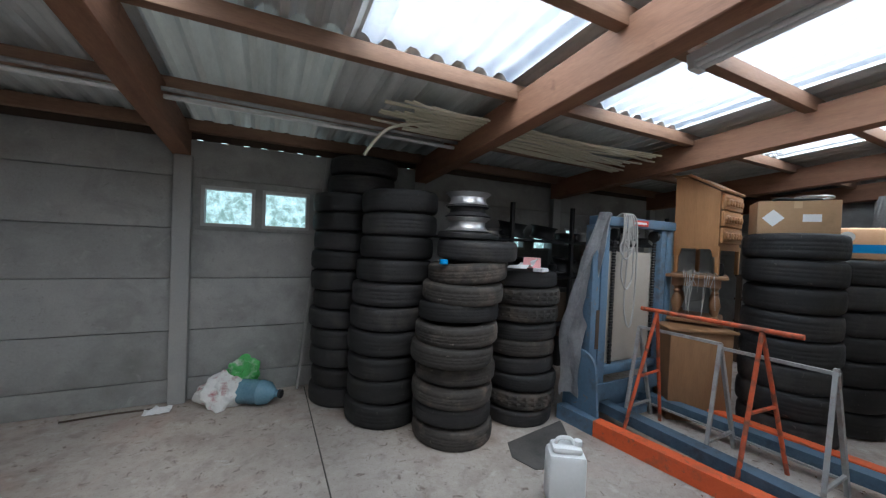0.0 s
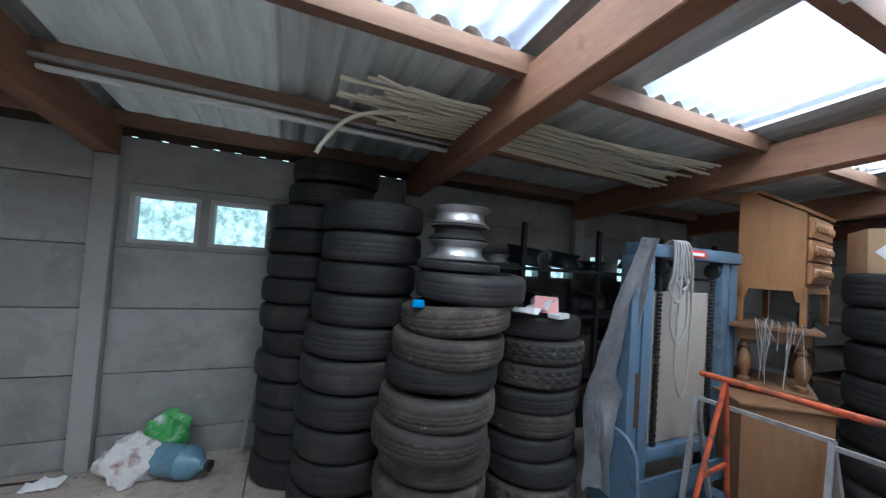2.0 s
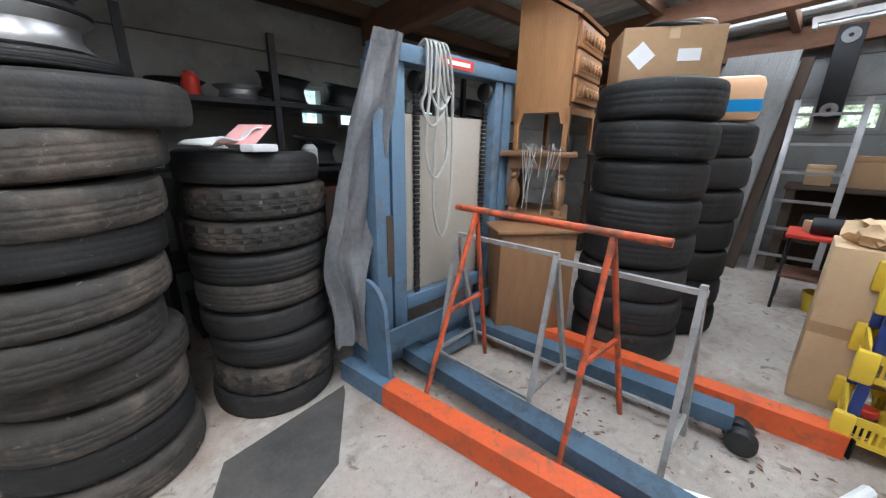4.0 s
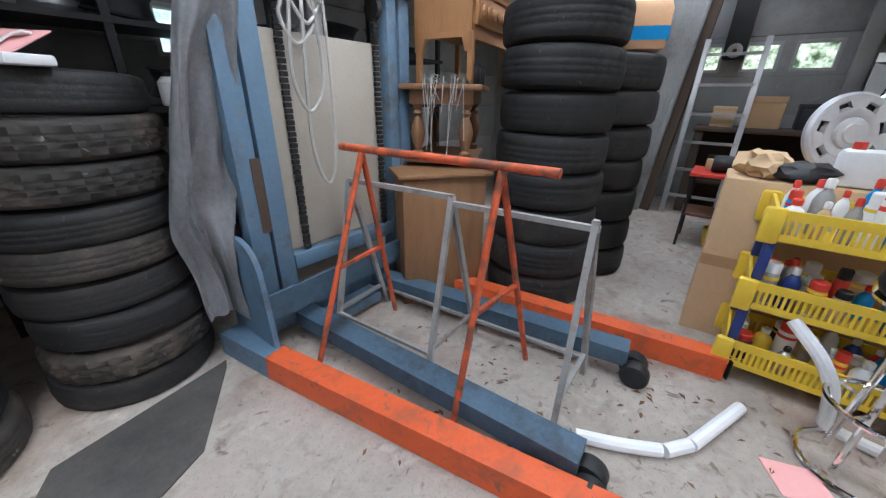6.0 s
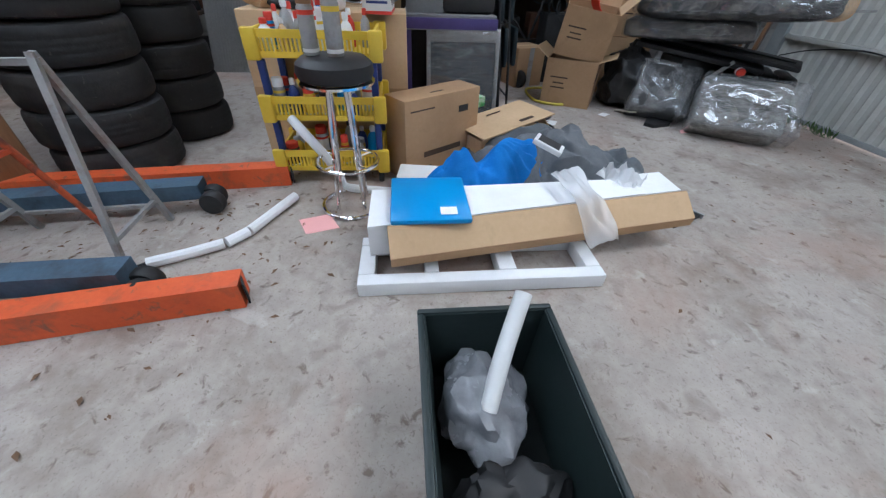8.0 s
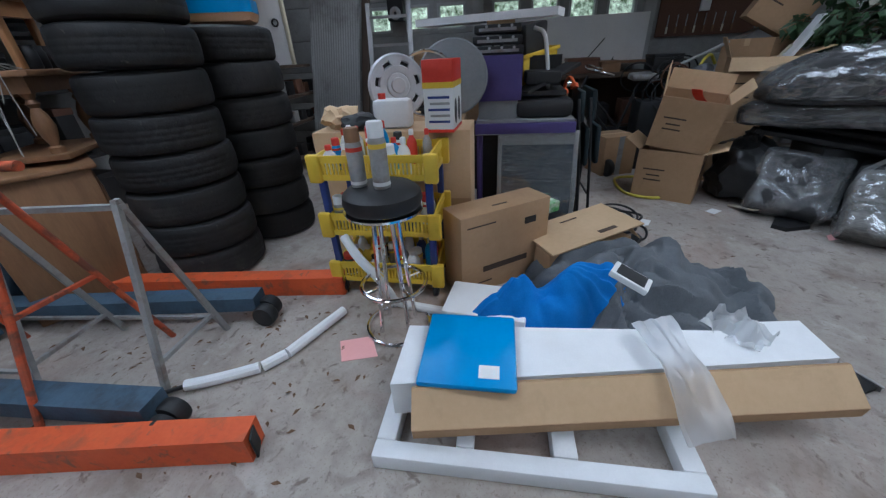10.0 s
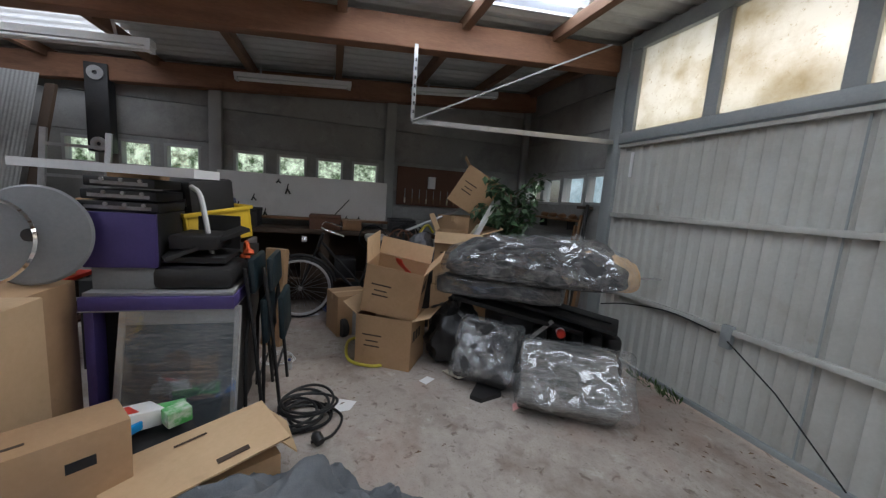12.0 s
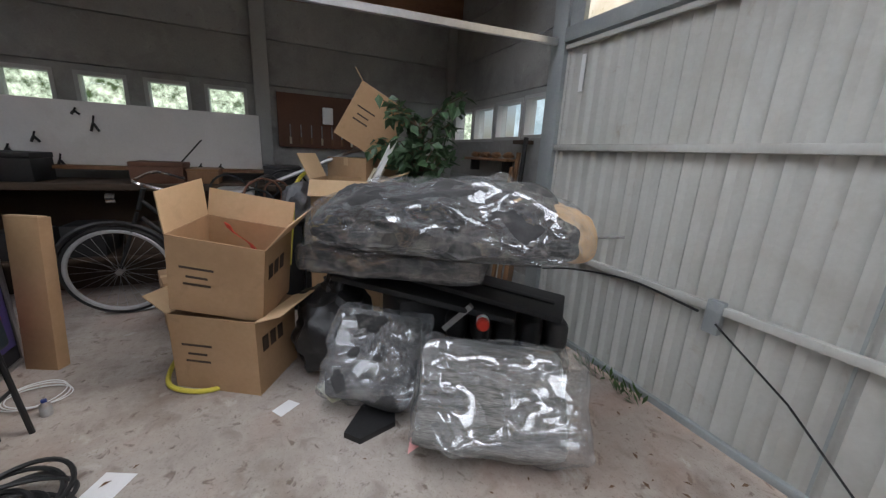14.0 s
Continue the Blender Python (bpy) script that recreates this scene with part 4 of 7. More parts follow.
for x, z, w, h, mt, lab in ((1.95, 1.55, 0.05, 0.14, M_RED, "red can on the shelf"), (2.05, 1.12, 0.05, 0.17, M_WHITE, "white bottle on the shelf"), (2.22, 1.12, 0.045, 0.12, M_STEEL, "bare metal can on the shelf"),
                            (1.8, 1.12, 0.05, 0.1, M_LEAF, "green can on the shelf"), (2.42, 1.12, 0.06, 0.09, M_RED, "red tin on the shelf"), (3.12, 1.12, 0.05, 0.16, M_DARK, "dark can on the shelf"), (3.6, 1.55, 0.06, 0.12, M_GREYSTEEL, "grey can on the shelf")):
    solid("can", LA([(w * 0.92, 0), (w, 0.006), (w, h * 0.8), (w * 0.6, h * 0.9), (w * 0.55, h)], 20), mt, lab, "can", pose(x, 3.42, z))


# dark crates added to stand for the shade in the shelf's depth
rng = random.Random(52)
for z, tall in ((0.0, 0.46), (0.551, 0.46), (1.121, 0.30)):
    x = 1.75
    while x < 5.0:
        w, h = rng.uniform(0.16, 0.38), tall * rng.uniform(0.55, 1.0)
        if z < 1.1 or x > 3.55:
            cr = thing("stored_crate", "dark filler crate on the metal shelf", "crate", pose(x + w / 2, 3.52, z, 0, 0, rng.uniform(-4, 4)))
            part("body", B((-w / 2 + 0.01, -0.15, 0), (w / 2 - 0.01, 0.15, h * 0.86), 0.008), rng.choice([M_BLACK, M_DARK, M_HIDEWOOD]), cr)
            part("lid", B((-w / 2 + 0.006, -0.155, h * 0.861), (w / 2 - 0.006, 0.155, h), 0.006), rng.choice([M_BLACK, M_DARK, M_PEGBROWN]), cr)
        x += w + rng.uniform(0.02, 0.10)
for x, mt, lab in ((1.90, M_BLACK, "black flat rim lying on the top shelf"), (2.25, M_STEEL, "bare metal rim lying on the top shelf"), (3.45, M_DARK, "dark rim lying on the top shelf"), (4.9, M_DARK, "dark rim lying on the top shelf")):
    solid("wheel_rim", rim_mesh(0.15, 0.10), mt, lab, "wheel rim", pose(x, 3.55, 1.602), "rims on the shelf")
jar_ = thing("white_bottle", "white plastic bottle with dark cap on the shelf", "bottle", pose(2.62, 3.36, 1.121))
part("body", LA([(0, 0), (0.05, 0), (0.055, 0.01), (0.055, 0.13), (0.03, 0.16), (0, 0.16)], 20), M_WHITE, jar_)
part("cap", LA([(0, 0.16), (0.022, 0.16), (0.022, 0.185), (0, 0.185)], 14), M_BLACK, jar_)


# ---- stacker truck: blue base, orange legs, blue mast ----
truck = thing("stacker_truck", "blue and orange manual pallet stacker with a tall mast", "stacker truck")
# outriggers: orange hollow legs and blue fork legs
for a, b, c in (((2.29, 2.36), (2.335, 2.02), (2.62, 0.32)), ((3.38, 2.36), (3.44, 2.06), (3.62, 0.37))):
    part("leg_foot", BAR((*a, 0.06), (*b, 0.06), 0.10, 0.12), M_BLUE, truck)
    part("leg", BAR((*b, 0.06), (*c, 0.06), 0.10, 0.118), M_ORANGE, truck, "worn orange painted leg")
    # dark plate on the end draws the shade inside the hollow leg
    part("end_cap", BAR((*c, 0.06), (c[0] + 0.003, c[1] - 0.006, 0.06), 0.085, 0.10), M_DARK, truck)
for a, b in (((2.60, 2.22), (2.665, 0.74)), ((3.14, 2.22), (3.34, 0.74))):
    part("fork_leg", BAR((*a, 0.12), (*b, 0.12), 0.11, 0.08), M_BLUE_DARK, truck)
    wh = part("wheel", LA([(0.0, -0.03), (0.055, -0.03), (0.06, -0.02), (0.06, 0.02), (0.055, 0.03), (0, 0.03)], 24, pose(b[0] + 0.02, b[1] - 0.03, 0.06, 0, 90, 0)), M_DARK, truck)
    part("hub", LA([(0.0, -0.034), (0.022, -0.034), (0.022, 0.034), (0, 0.034)], 16, pose(b[0] + 0.02, b[1] - 0.03, 0.06, 0, 90, 0)), M_GREYSTEEL, wh)
    part("wheel", LA([(0.0, -0.03), (0.055, -0.03), (0.06, -0.02), (0.06, 0.02), (0.055, 0.03), (0, 0.03)], 24, pose(b[0] - 0.055, b[1] - 0.05, 0.06, 0, 90, 0)), M_DARK, truck)
# rounded side plates and cross beam
for x in (2.36, 3.42):
    pts = [(2.02, 0.0), (2.40, 0.0), (2.40, 0.60)] + [(2.22 - 0.16 * math.sin(a) + 0.0, 0.46 + 0.16 * math.cos(a)) for a in [math.pi / 2 * i / 6 for i in range(7)]] + [(2.04, 0.2)]
    part("side_plate", PR(pts, -0.012, 0.012, Matrix(((0, 0, 1, x), (1, 0, 0, 0), (0, 1, 0, 0), (0, 0, 0, 1)))), M_BLUE, truck)
part("cross_beam", BAR((2.37, 2.08, 0.30), (3.41, 2.12, 0.30), 0.02, 0.13), M_BLUE_DARK, truck)
part("cross_beam", BAR((2.37, 2.20, 0.15), (3.41, 2.24, 0.15), 0.06, 0.10), M_BLUE_DARK, truck)
part("ram_foot", B((2.72, 2.08, 0.03), (3.05, 2.26, 0.10), 0.006), M_BLUE, truck)
# mast: two double columns, top beam, chains, panel
for x0, x1 in ((2.40, 2.49), (2.505, 2.59), (3.29, 3.36), (3.38, 3.46)):
    part("column", B((x0, 2.18, 0.2), (x1, 2.27, 1.67), 0.005), M_BLUE, truck)
part("top_beam", B((2.44, 2.16, 1.67), (3.47, 2.28, 1.75), 0.006), M_BLUE, truck)
part("label_plate", B((2.82, 2.155, 1.685), (3.05, 2.159, 1.735)), M_RED, truck, "faded red maker's plate")
part("label_bars", B((2.84, 2.151, 1.70), (3.02, 2.154, 1.72)), M_PAPER, truck)
part("lower_beam", B((2.60, 2.19, 0.38), (3.285, 2.25, 0.46), 0.005), M_BLUE, truck)
part("panel", B((2.615, 2.235, 0.47), (3.28, 2.255, 1.45), 0.004), M_HARDBOARD, truck, "grey-beige hardboard panel")
part("ram", LA([(0.0, 0), (0.04, 0), (0.04, 1.2), (0, 1.2)], 24, pose(2.93, 2.30, 0.42)), M_GREYSTEEL, truck)
for x in (2.69, 3.235):
    bm = bmesh.new()
    for i in range(49):
        box(bm, (x - 0.016, 2.205 + 0.004 * (i % 2), 0.42 + 0.025 * i), (x + 0.016, 2.222 + 0.004 * (i % 2), 0.440 + 0.025 * i))
    part("chain", bm, M_DARK, truck, "dark greased lift chain")
    pu = LA([(0.0, -0.015), (0.05, -0.015), (0.04, 0.0), (0.05, 0.015), (0, 0.015)], 20, pose(x, 2.22, 1.605, 0, 90, 0))
    part("pulley", pu, M_DARK, truck)
part("warning_plate", B((2.46, 2.176, 0.62), (2.50, 2.179, 0.95)), M_HIDEWOOD, truck)

# silver tarpaulin hanging from the mast
def drape(u, v):
    w = noise.noise((u * 1.5, v * 2.2, 4))
    return 0.04 * math.sin(11 * u + 4 * w + 2 * v) + 0.022 * math.sin(26 * u + 9 * w) + 0.05 * noise.noise((u * 4, v * 6, 2)) + 0.02 * noise.noise((u * 11, v * 13, 5))


bm = bmesh.new()
nx, ny = 34, 60
grid = []
for i in range(nx + 1):
    row = []
    for j in range(ny + 1):
        u, v = i / nx, j / ny
        w = 0.165 + 0.06 * math.sin(math.pi * min(1, v * 0.95 + 0.02)) ** 1.2 + 0.04 * noise.noise((v * 5, 1, 1))
        cx = 2.47 - 0.21 * min(1, v * 1.4) + 0.10 * max(0, v - 0.7)
        row.append(bm.verts.new((cx + (u - 0.5) * w + 0.02 * noise.noise((u * 3, v * 5, 9)), 2.125 + 0.14 * min(1, v * 1.6) + drape(u, v) * (0.2 + 0.6 * v), 1.775 - 1.48 * v - 0.10 * v * abs(u - 0.35) * 2)))
    grid.append(row)
for i in range(nx):
    for j in range(ny):
        bm.faces.new((grid[i][j], grid[i + 1][j], grid[i + 1][j + 1], grid[i][j + 1]))
bmesh.ops.solidify(bm, geom=bm.faces[:], thickness=0.004)
solid("tarpaulin", bm, M_TARP, "silver-grey tarpaulin hanging off the mast", "tarpaulin")

# cable looped over the mast
cable = thing("hung_cable", "pale grey cable looped over the mast beam", "cable")
for k, (dx, dep) in enumerate(((0.0, 0.62), (0.03, 0.28), (-0.025, 0.36), (0.055, 0.95))):
    pts = [(2.70 + dx, 2.20, 1.74), (2.71 + dx, 2.13, 1.77), (2.70 + dx, 2.12, 1.57), (2.68 + dx, 2.13, 1.77 - dep * 0.8), (2.74 + dx, 2.12, 1.75 - dep), (2.83 + dx * 0.6, 2.13, 1.79 - dep * 0.85), (2.80 + dx, 2.12, 1.57), (2.76 + dx, 2.13, 1.77), (2.75 + dx, 2.22, 1.75)]
    part("loop", T(bend(pts, 6), 0.008, 6), M_ROPE, cable)


# ---- trestles ----
def trestle_rail(name, a, b, h, material, label, rail_r):
    root = thing(name, label, "trestle")
    a, b = Vector((*a, h)), Vector((*b, h))
    part("rail", T([a, b], rail_r, 12), material, root)
    return root, a, b


tr, a, b = trestle_rail("orange_trestle", (2.80, 2.01), (2.865, 1.01), 0.985, M_RUSTY, "rusty orange tubular steel trestle", 0.017)
for s, feet in ((0.13, ((2.46, 1.89), (3.06, 1.97))), (0.80, ((2.55, 1.18), (3.145, 1.15)))):
    top = a.lerp(b, s)
    f0, f1 = Vector((*feet[0], 0.0)), Vector((*feet[1], 0.0))
    part("leg", T([top - Vector((0, 0, 0.01)), f0], 0.0135, 10), M_RUSTY, tr)
    part("leg", T([top - Vector((0, 0, 0.01)), f1], 0.0135, 10), M_RUSTY, tr)
    part("brace", BAR(top.lerp(f0, 0.52), top.lerp(f1, 0.52), 0.017), M_RUSTY, tr)
gt = thing("grey_trestle", "scuffed grey square-tube steel trestle frame", "trestle")
A0, A1, B1 = Vector((2.88, 2.075, 0.81)), Vector((2.95, 1.49, 0.81)), Vector((3.02, 0.915, 0.81))
part("rail", BAR(A0, A1 + Vector((0, -0.01, 0)), 0.022), M_GREYSTEEL, gt)
part("rail", BAR(A1 + Vector((0, 0, -0.028)), B1 + Vector((0, -0.02, -0.028)), 0.022), M_GREYSTEEL, gt)
for top, feet in ((A0, ((2.70, 2.05), (3.10, 2.08))), (A1, ((2.74, 1.45), (3.17, 1.47))), (B1, ((2.81, 0.88), (3.22, 0.89)))):
    f0, f1 = Vector((*feet[0], 0)), Vector((*feet[1], 0))
    part("leg", BAR(top, f0, 0.024), M_GREYSTEEL, gt)
    part("leg", BAR(top, f1, 0.024), M_GREYSTEEL, gt)
    part("brace", BAR(top.lerp(f0, 0.83), top.lerp(f1, 0.83), 0.018), M_GREYSTEEL, gt)
part("stretcher", BAR((3.09, 2.07, 0.10), (3.20, 0.90, 0.10), 0.016), M_GREYSTEEL, gt)
part("stretcher", BAR((2.72, 2.05, 0.12), (2.76, 1.46, 0.12), 0.016), M_GREYSTEEL, gt)


# ---- oak furniture ----
# carcass: plain side towards the door, drawers on the side of the tyre stack
bur = thing("oak_bureau", "varnished oak writing bureau with sloping lid and carved drawers", "bureau", pose(3.64, 1.87, 1.437, 0, 0, 9))
SIDE = Matrix(((0, 0, 1, 0), (1, 0, 0, 0), (0, 1, 0, 0), (0, 0, 0, 1)))
part("carcass", PR([(0.012, 0.10), (0.38, 0.10), (0.38, 0.76), (0.28, 0.76), (0.012, 0.60)], 0.0, 0.56, SIDE), M_OAK, bur)
part("lid", PR([(-0.012, 0.60), (0.27, 0.772), (0.262, 0.79), (-0.02, 0.617)], -0.012, 0.572, SIDE), M_OAK, bur)
part("top", B((-0.015, 0.265, 0.762), (0.575, 0.395, 0.782), 0.005), M_OAK, bur)
for i in range(3):
    z = 0.13 + 0.155 * i
    dr = part("drawer", B((0.03, -0.012, z), (0.53, 0.011, z + 0.14), 0.006), M_OAK, bur)
    part("raised_panel", B((0.06, -0.018, z + 0.025), (0.50, -0.012, z + 0.115), 0.004), M_OAK, dr)
    for x in (0.10, 0.17, 0.24, 0.32, 0.39, 0.46):
        part("carving", LA([(0.0, 0), (0.035, 0), (0.03, 0.01), (0.012, 0.016), (0, 0.016)], 8, pose(x, -0.018, z + 0.07, 90, 0, 0)), M_OAK, dr)
part("apron", PR([(0.0, 0.0), (0.05, 0.0), (0.07, 0.07), (0.31, 0.07), (0.33, 0.0), (0.38, 0.0), (0.38, 0.10), (0.0, 0.10)], 0.0, 0.02, SIDE), M_OAK, bur)
part("apron", B((0.02, 0.0, 0.06), (0.56, 0.02, 0.10)), M_OAK, bur)
for x, y in ((0.0, 0.0), (0.52, 0.0), (0.0, 0.34), (0.52, 0.34)):
    part("leg", B((x, y, -0.17), (x + 0.035, y + 0.035, 0.10), 0.006), M_OAK, bur)

tab = thing("side_table", "dark oak side table with turned legs under the bureau", "table", pose(3.55, 1.74, 0.0, 0, 0, 27))
part("tabletop", B((0, 0, 1.235), (0.62, 0.47, 1.265), 0.008), M_OAK_DARK, tab)
part("apron", B((0.05, 0.05, 1.16), (0.57, 0.42, 1.235)), M_OAK_DARK, tab)
leg_prof = [(0.0, 0.86), (0.035, 0.86), (0.035, 0.89), (0.02, 0.90), (0.035, 0.95), (0.045, 1.0), (0.035, 1.05), (0.018, 1.09), (0.03, 1.11), (0.018, 1.13), (0.035, 1.16), (0, 1.16)]
for x, y in ((0.09, 0.09), (0.53, 0.09), (0.09, 0.38), (0.53, 0.38)):
    part("leg", LA(leg_prof, 20, pose(x, y, 0)), M_OAK_DARK, tab)
part("lower_shelf", B((0.02, 0.02, 0.83), (0.6, 0.45, 0.86), 0.006), M_OAK_DARK, tab)
chest = thing("oak_chest", "oak bedside cabinet standing behind the trestle", "cabinet", pose(3.565, 1.685, 0.0, 0, 0, 55))
part("body", B((0, 0, 0.05), (0.52, 0.50, 0.78), 0.006), M_OAK_DARK, chest)
part("top", B((-0.03, -0.03, 0.78), (0.55, 0.53, 0.805), 0.008), M_OAK_DARK, chest)
part("plinth", B((-0.015, -0.015, 0.0), (0.535, 0.515, 0.06), 0.006), M_OAK_DARK, chest)
dr = part("door", B((0.05, -0.012, 0.12), (0.47, 0.0, 0.72), 0.004), M_OAK_DARK, chest)
part("door_panel", B((0.10, -0.02, 0.18), (0.42, -0.012, 0.66), 0.006), M_OAK_DARK, dr)
tw = thing("string_tangle", "tangle of pale frayed string hanging off the table", "string", pose(3.55, 1.74, 0.0, 0, 0, 27))
rng = random.Random(5)
for i in range(16):
    y = 0.10 + rng.uniform(0, 0.24)
    dep = rng.uniform(0.06, 0.40)
    part("strand", T(bend([(0.12, y - 0.03, 1.27), (0.04, y, 1.285 + rng.uniform(0, 0.03)), (-0.008, y, 1.262), (-0.02, y + rng.uniform(-0.04, 0.04), 1.26 - dep)], 4), 0.0025, 4), M_ROPE, tw)
for i, (x, y) in enumerate(((3.72, 1.90), (3.79, 1.94), (3.86, 1.97), (3.93, 2.00))):
    solid("jar", LA([(0.03, 0), (0.034, 0.01), (0.034, 0.08), (0.028, 0.09), (0.028, 0.11)], 16), M_BLACK, "small dark jar on the table", "jar", pose(x, y, 1.266))


# ---- on the tyre stacks beside the bureau ----
def carton(name, size, at, label, flaps=True, material=M_CARD, tape=True):
    w, d, h = size
    root = thing(name, label, "box", at)
    part("body", B((-w / 2, -d / 2, 0), (w / 2, d / 2, h), 0.004), material, root)
    if tape:
        part("tape", B((-w / 2 - 0.001, -0.025, h - 0.06), (w / 2 + 0.001, 0.025, h + 0.0015)), M_CARD_PALE, root)
    return root


cb = carton("cardboard_box", (0.33, 0.50, 0.27), pose(3.93, 1.49, 1.652, 0, 0, 33), "brown cardboard box with a white diamond label on the tyres")
part("diamond_label", B((-0.05, -0.0515, -0.05), (0.05, -0.05, 0.05), 0.0, pose(-0.166, -0.1 + 0.25, 0.13, 0, 0, -90) @ pose(0, 0.05, 0, 0, 45, 0)), M_PAPER, cb)
part("paper_label", B((-0.168, -0.14, 0.10), (-0.1655, -0.03, 0.16)), M_PAPER, cb)
solid("wire_coil", T([(0.2 * math.cos(a), 0.14 * math.sin(a), 0.012 + 0.006 * math.sin(3 * a)) for a in [2 * math.pi * i / 40 for i in range(40)]], 0.012, 8, True), M_BLACK, "black hose ring lying on the box", "hose", pose(3.96, 1.47, 1.925))
solid("wire_coil", T([(0.13 * math.cos(a), 0.11 * math.sin(a), 0.012) for a in [2 * math.pi * i / 40 for i in range(40)]], 0.009, 8, True), M_STEEL, "bare wire ring lying on the box", "ring", pose(4.04, 1.39, 1.955))
pk = thing("nappy_pack", "orange and blue soft plastic pack on the tyres", "pack", pose(4.45, 1.26, 1.462, 0, 0, 20))
M_PEACH = surface("peach_plastic_film", (0.72, 0.40, 0.21), (0.80, 0.50, 0.30), 4, 0.35, bump=0.15)
part("body", B((-0.13, -0.2, 0.0), (0.13, 0.2, 0.27), 0.05), M_PEACH, pk)
part("band", PR([(sx * 0.082 + 0.0515 * math.cos(a), sy * 0.152 + 0.0515 * math.sin(a)) for sx, sy, q in ((1, 1, 0), (-1, 1, 1), (-1, -1, 2), (1, -1, 3)) for a in [math.pi / 2 * (q + k / 4) for k in range(5)]], 0.06, 0.13), M_BRIGHTBLUE, pk, "blue band")
part("emblem", LA([(0, 0), (0.045, 0), (0.045, 0.004), (0, 0.004)], 24, pose(-0.131, 0.05, 0.19, 0, -90, 0)), M_WHITE, pk)


# ---- middle of the floor ----
can = thing("jerrycan", "translucent white plastic jerrycan on the floor", "jerrycan", pose(1.54, 1.56, 0.0, 0, 0, -32))
bm = B((-0.105, -0.075, 0.0), (0.105, 0.075, 0.30), 0.025)
part("body", bm, M_WHITE, can)
part("shoulder", B((-0.085, -0.055, 0.295), (0.085, 0.055, 0.335), 0.018), M_WHITE, can)
part("handle", T(bend([(-0.06, 0, 0.33), (-0.04, 0, 0.365), (0.02, 0, 0.368), (0.045, 0, 0.335)], 5), 0.013, 8), M_WHITE, can)
part("cap", LA([(0.022, 0.33), (0.024, 0.335), (0.024, 0.36), (0.02, 0.364)], 16, pose(0.065, 0, 0)), M_WHITE, can)
M_MAT = surface("dusty_rubber_mat", (0.055, 0.05, 0.046), (0.10, 0.092, 0.085), 4, 0.75, bump=0.2, fine=60, spot=(0.03, 0.03, 0.03), spot_scale=2.5, spot_amount=0.7)
solid("rubber_mat", PR([(1.58, 1.85), (1.52, 2.02), (1.60, 2.18), (2.22, 2.29), (2.20, 2.24), (1.95, 1.85), (1.8, 1.78)], 0.0, 0.006), M_MAT, "black rubber mat on the floor by the tyres", "mat")

foam = thing("foam_pipe_sleeve", "white foam pipe sleeve lying on the floor", "pipe sleeve")
part("sleeve", T(bend([(2.835, 0.800, 0.026), (2.895, 0.660, 0.026), (2.965, 0.530, 0.026)], 4), 0.025, 10), M_FOAM, foam)
part("sleeve", T([(2.970, 0.520, 0.026), (3.055, 0.450, 0.026)], 0.025, 10), M_FOAM, foam)
part("sleeve", T([(3.060, 0.445, 0.026), (3.395, 0.300, 0.026)], 0.025, 10), M_FOAM, foam)
part("tip", T([(2.795, 0.870, 0.02), (2.835, 0.800, 0.024)], 0.010, 8), M_BLACK, foam)
solid("pink_card", PR([(3.185, 0.240), (3.235, 0.090), (3.105, 0.020), (3.055, 0.180)], 0.0, 0.003), M_PINK, "pink paper card lying on the floor", "card")


# ---- yellow trolley ----
def basket(parent, z, w, d, h):
    bm = bmesh.new()
    t = 0.012
    box(bm, (0, 0, z), (d, w, z + t))
    for a, b in (((0, 0), (t, w)), ((d - t, 0), (d, w)), ((t, 0), (d - t, t)), ((t, w - t), (d - t, w))):
        box(bm, (a[0], a[1], z + t), (b[0], b[1], z + 0.028))
        box(bm, (a[0], a[1], z + h * 0.70), (b[0], b[1], z + h))
    n = 26
    for i in range(n):
        y = 0.05 + (w - 0.1) * i / (n - 1)
        box(bm, (0.002, y - 0.005, z + 0.028), (t - 0.002, y + 0.005, z + h * 0.70))
        box(bm, (d - t + 0.002, y - 0.005, z + 0.028), (d - 0.002, y + 0.005, z + h * 0.70))
    for i in range(12):
        x = 0.05 + (d - 0.1) * i / 11
        box(bm, (x - 0.005, 0.002, z + 0.028), (x + 0.005, t - 0.002, z + h * 0.70))
        box(bm, (x - 0.005, w - t + 0.002, z + 0.028), (x + 0.005, w - 0.002, z + h * 0.70))
    tray = part("basket", bm, M_YELLOW, parent)
    for x in (0.0, d):
        for y in (0.0, w):
            part("corner", B((x - 0.02, y - 0.035, z - 0.012), (x + 0.02, y + 0.035, z + h + 0.008), 0.012), M_YELLOW, tray)


tro = thing("storage_trolley", "yellow plastic basket trolley with dark blue posts", "trolley", pose(3.59, -0.20, 0.0, 0, 0, -1))
for z in (0.085, 0.385, 0.695):
    basket(tro, z, 0.60, 0.36, 0.125)
for x in (0.02, 0.34):
    for y in (0.02, 0.58):
        for a, b in ((0.21, 0.375), (0.515, 0.685)):
            part("post", B((x - 0.018, y - 0.018, a), (x + 0.018, y + 0.018, b), 0.006), M_NAVY, tro, "dark blue plastic post")
        part("castor", LA([(0.0, -0.015), (0.03, -0.015), (0.034, -0.008), (0.034, 0.008), (0.03, 0.015), (0, 0.015)], 18, pose(x, y, 0.035, 90, 0, 0)), M_BLACK, tro)


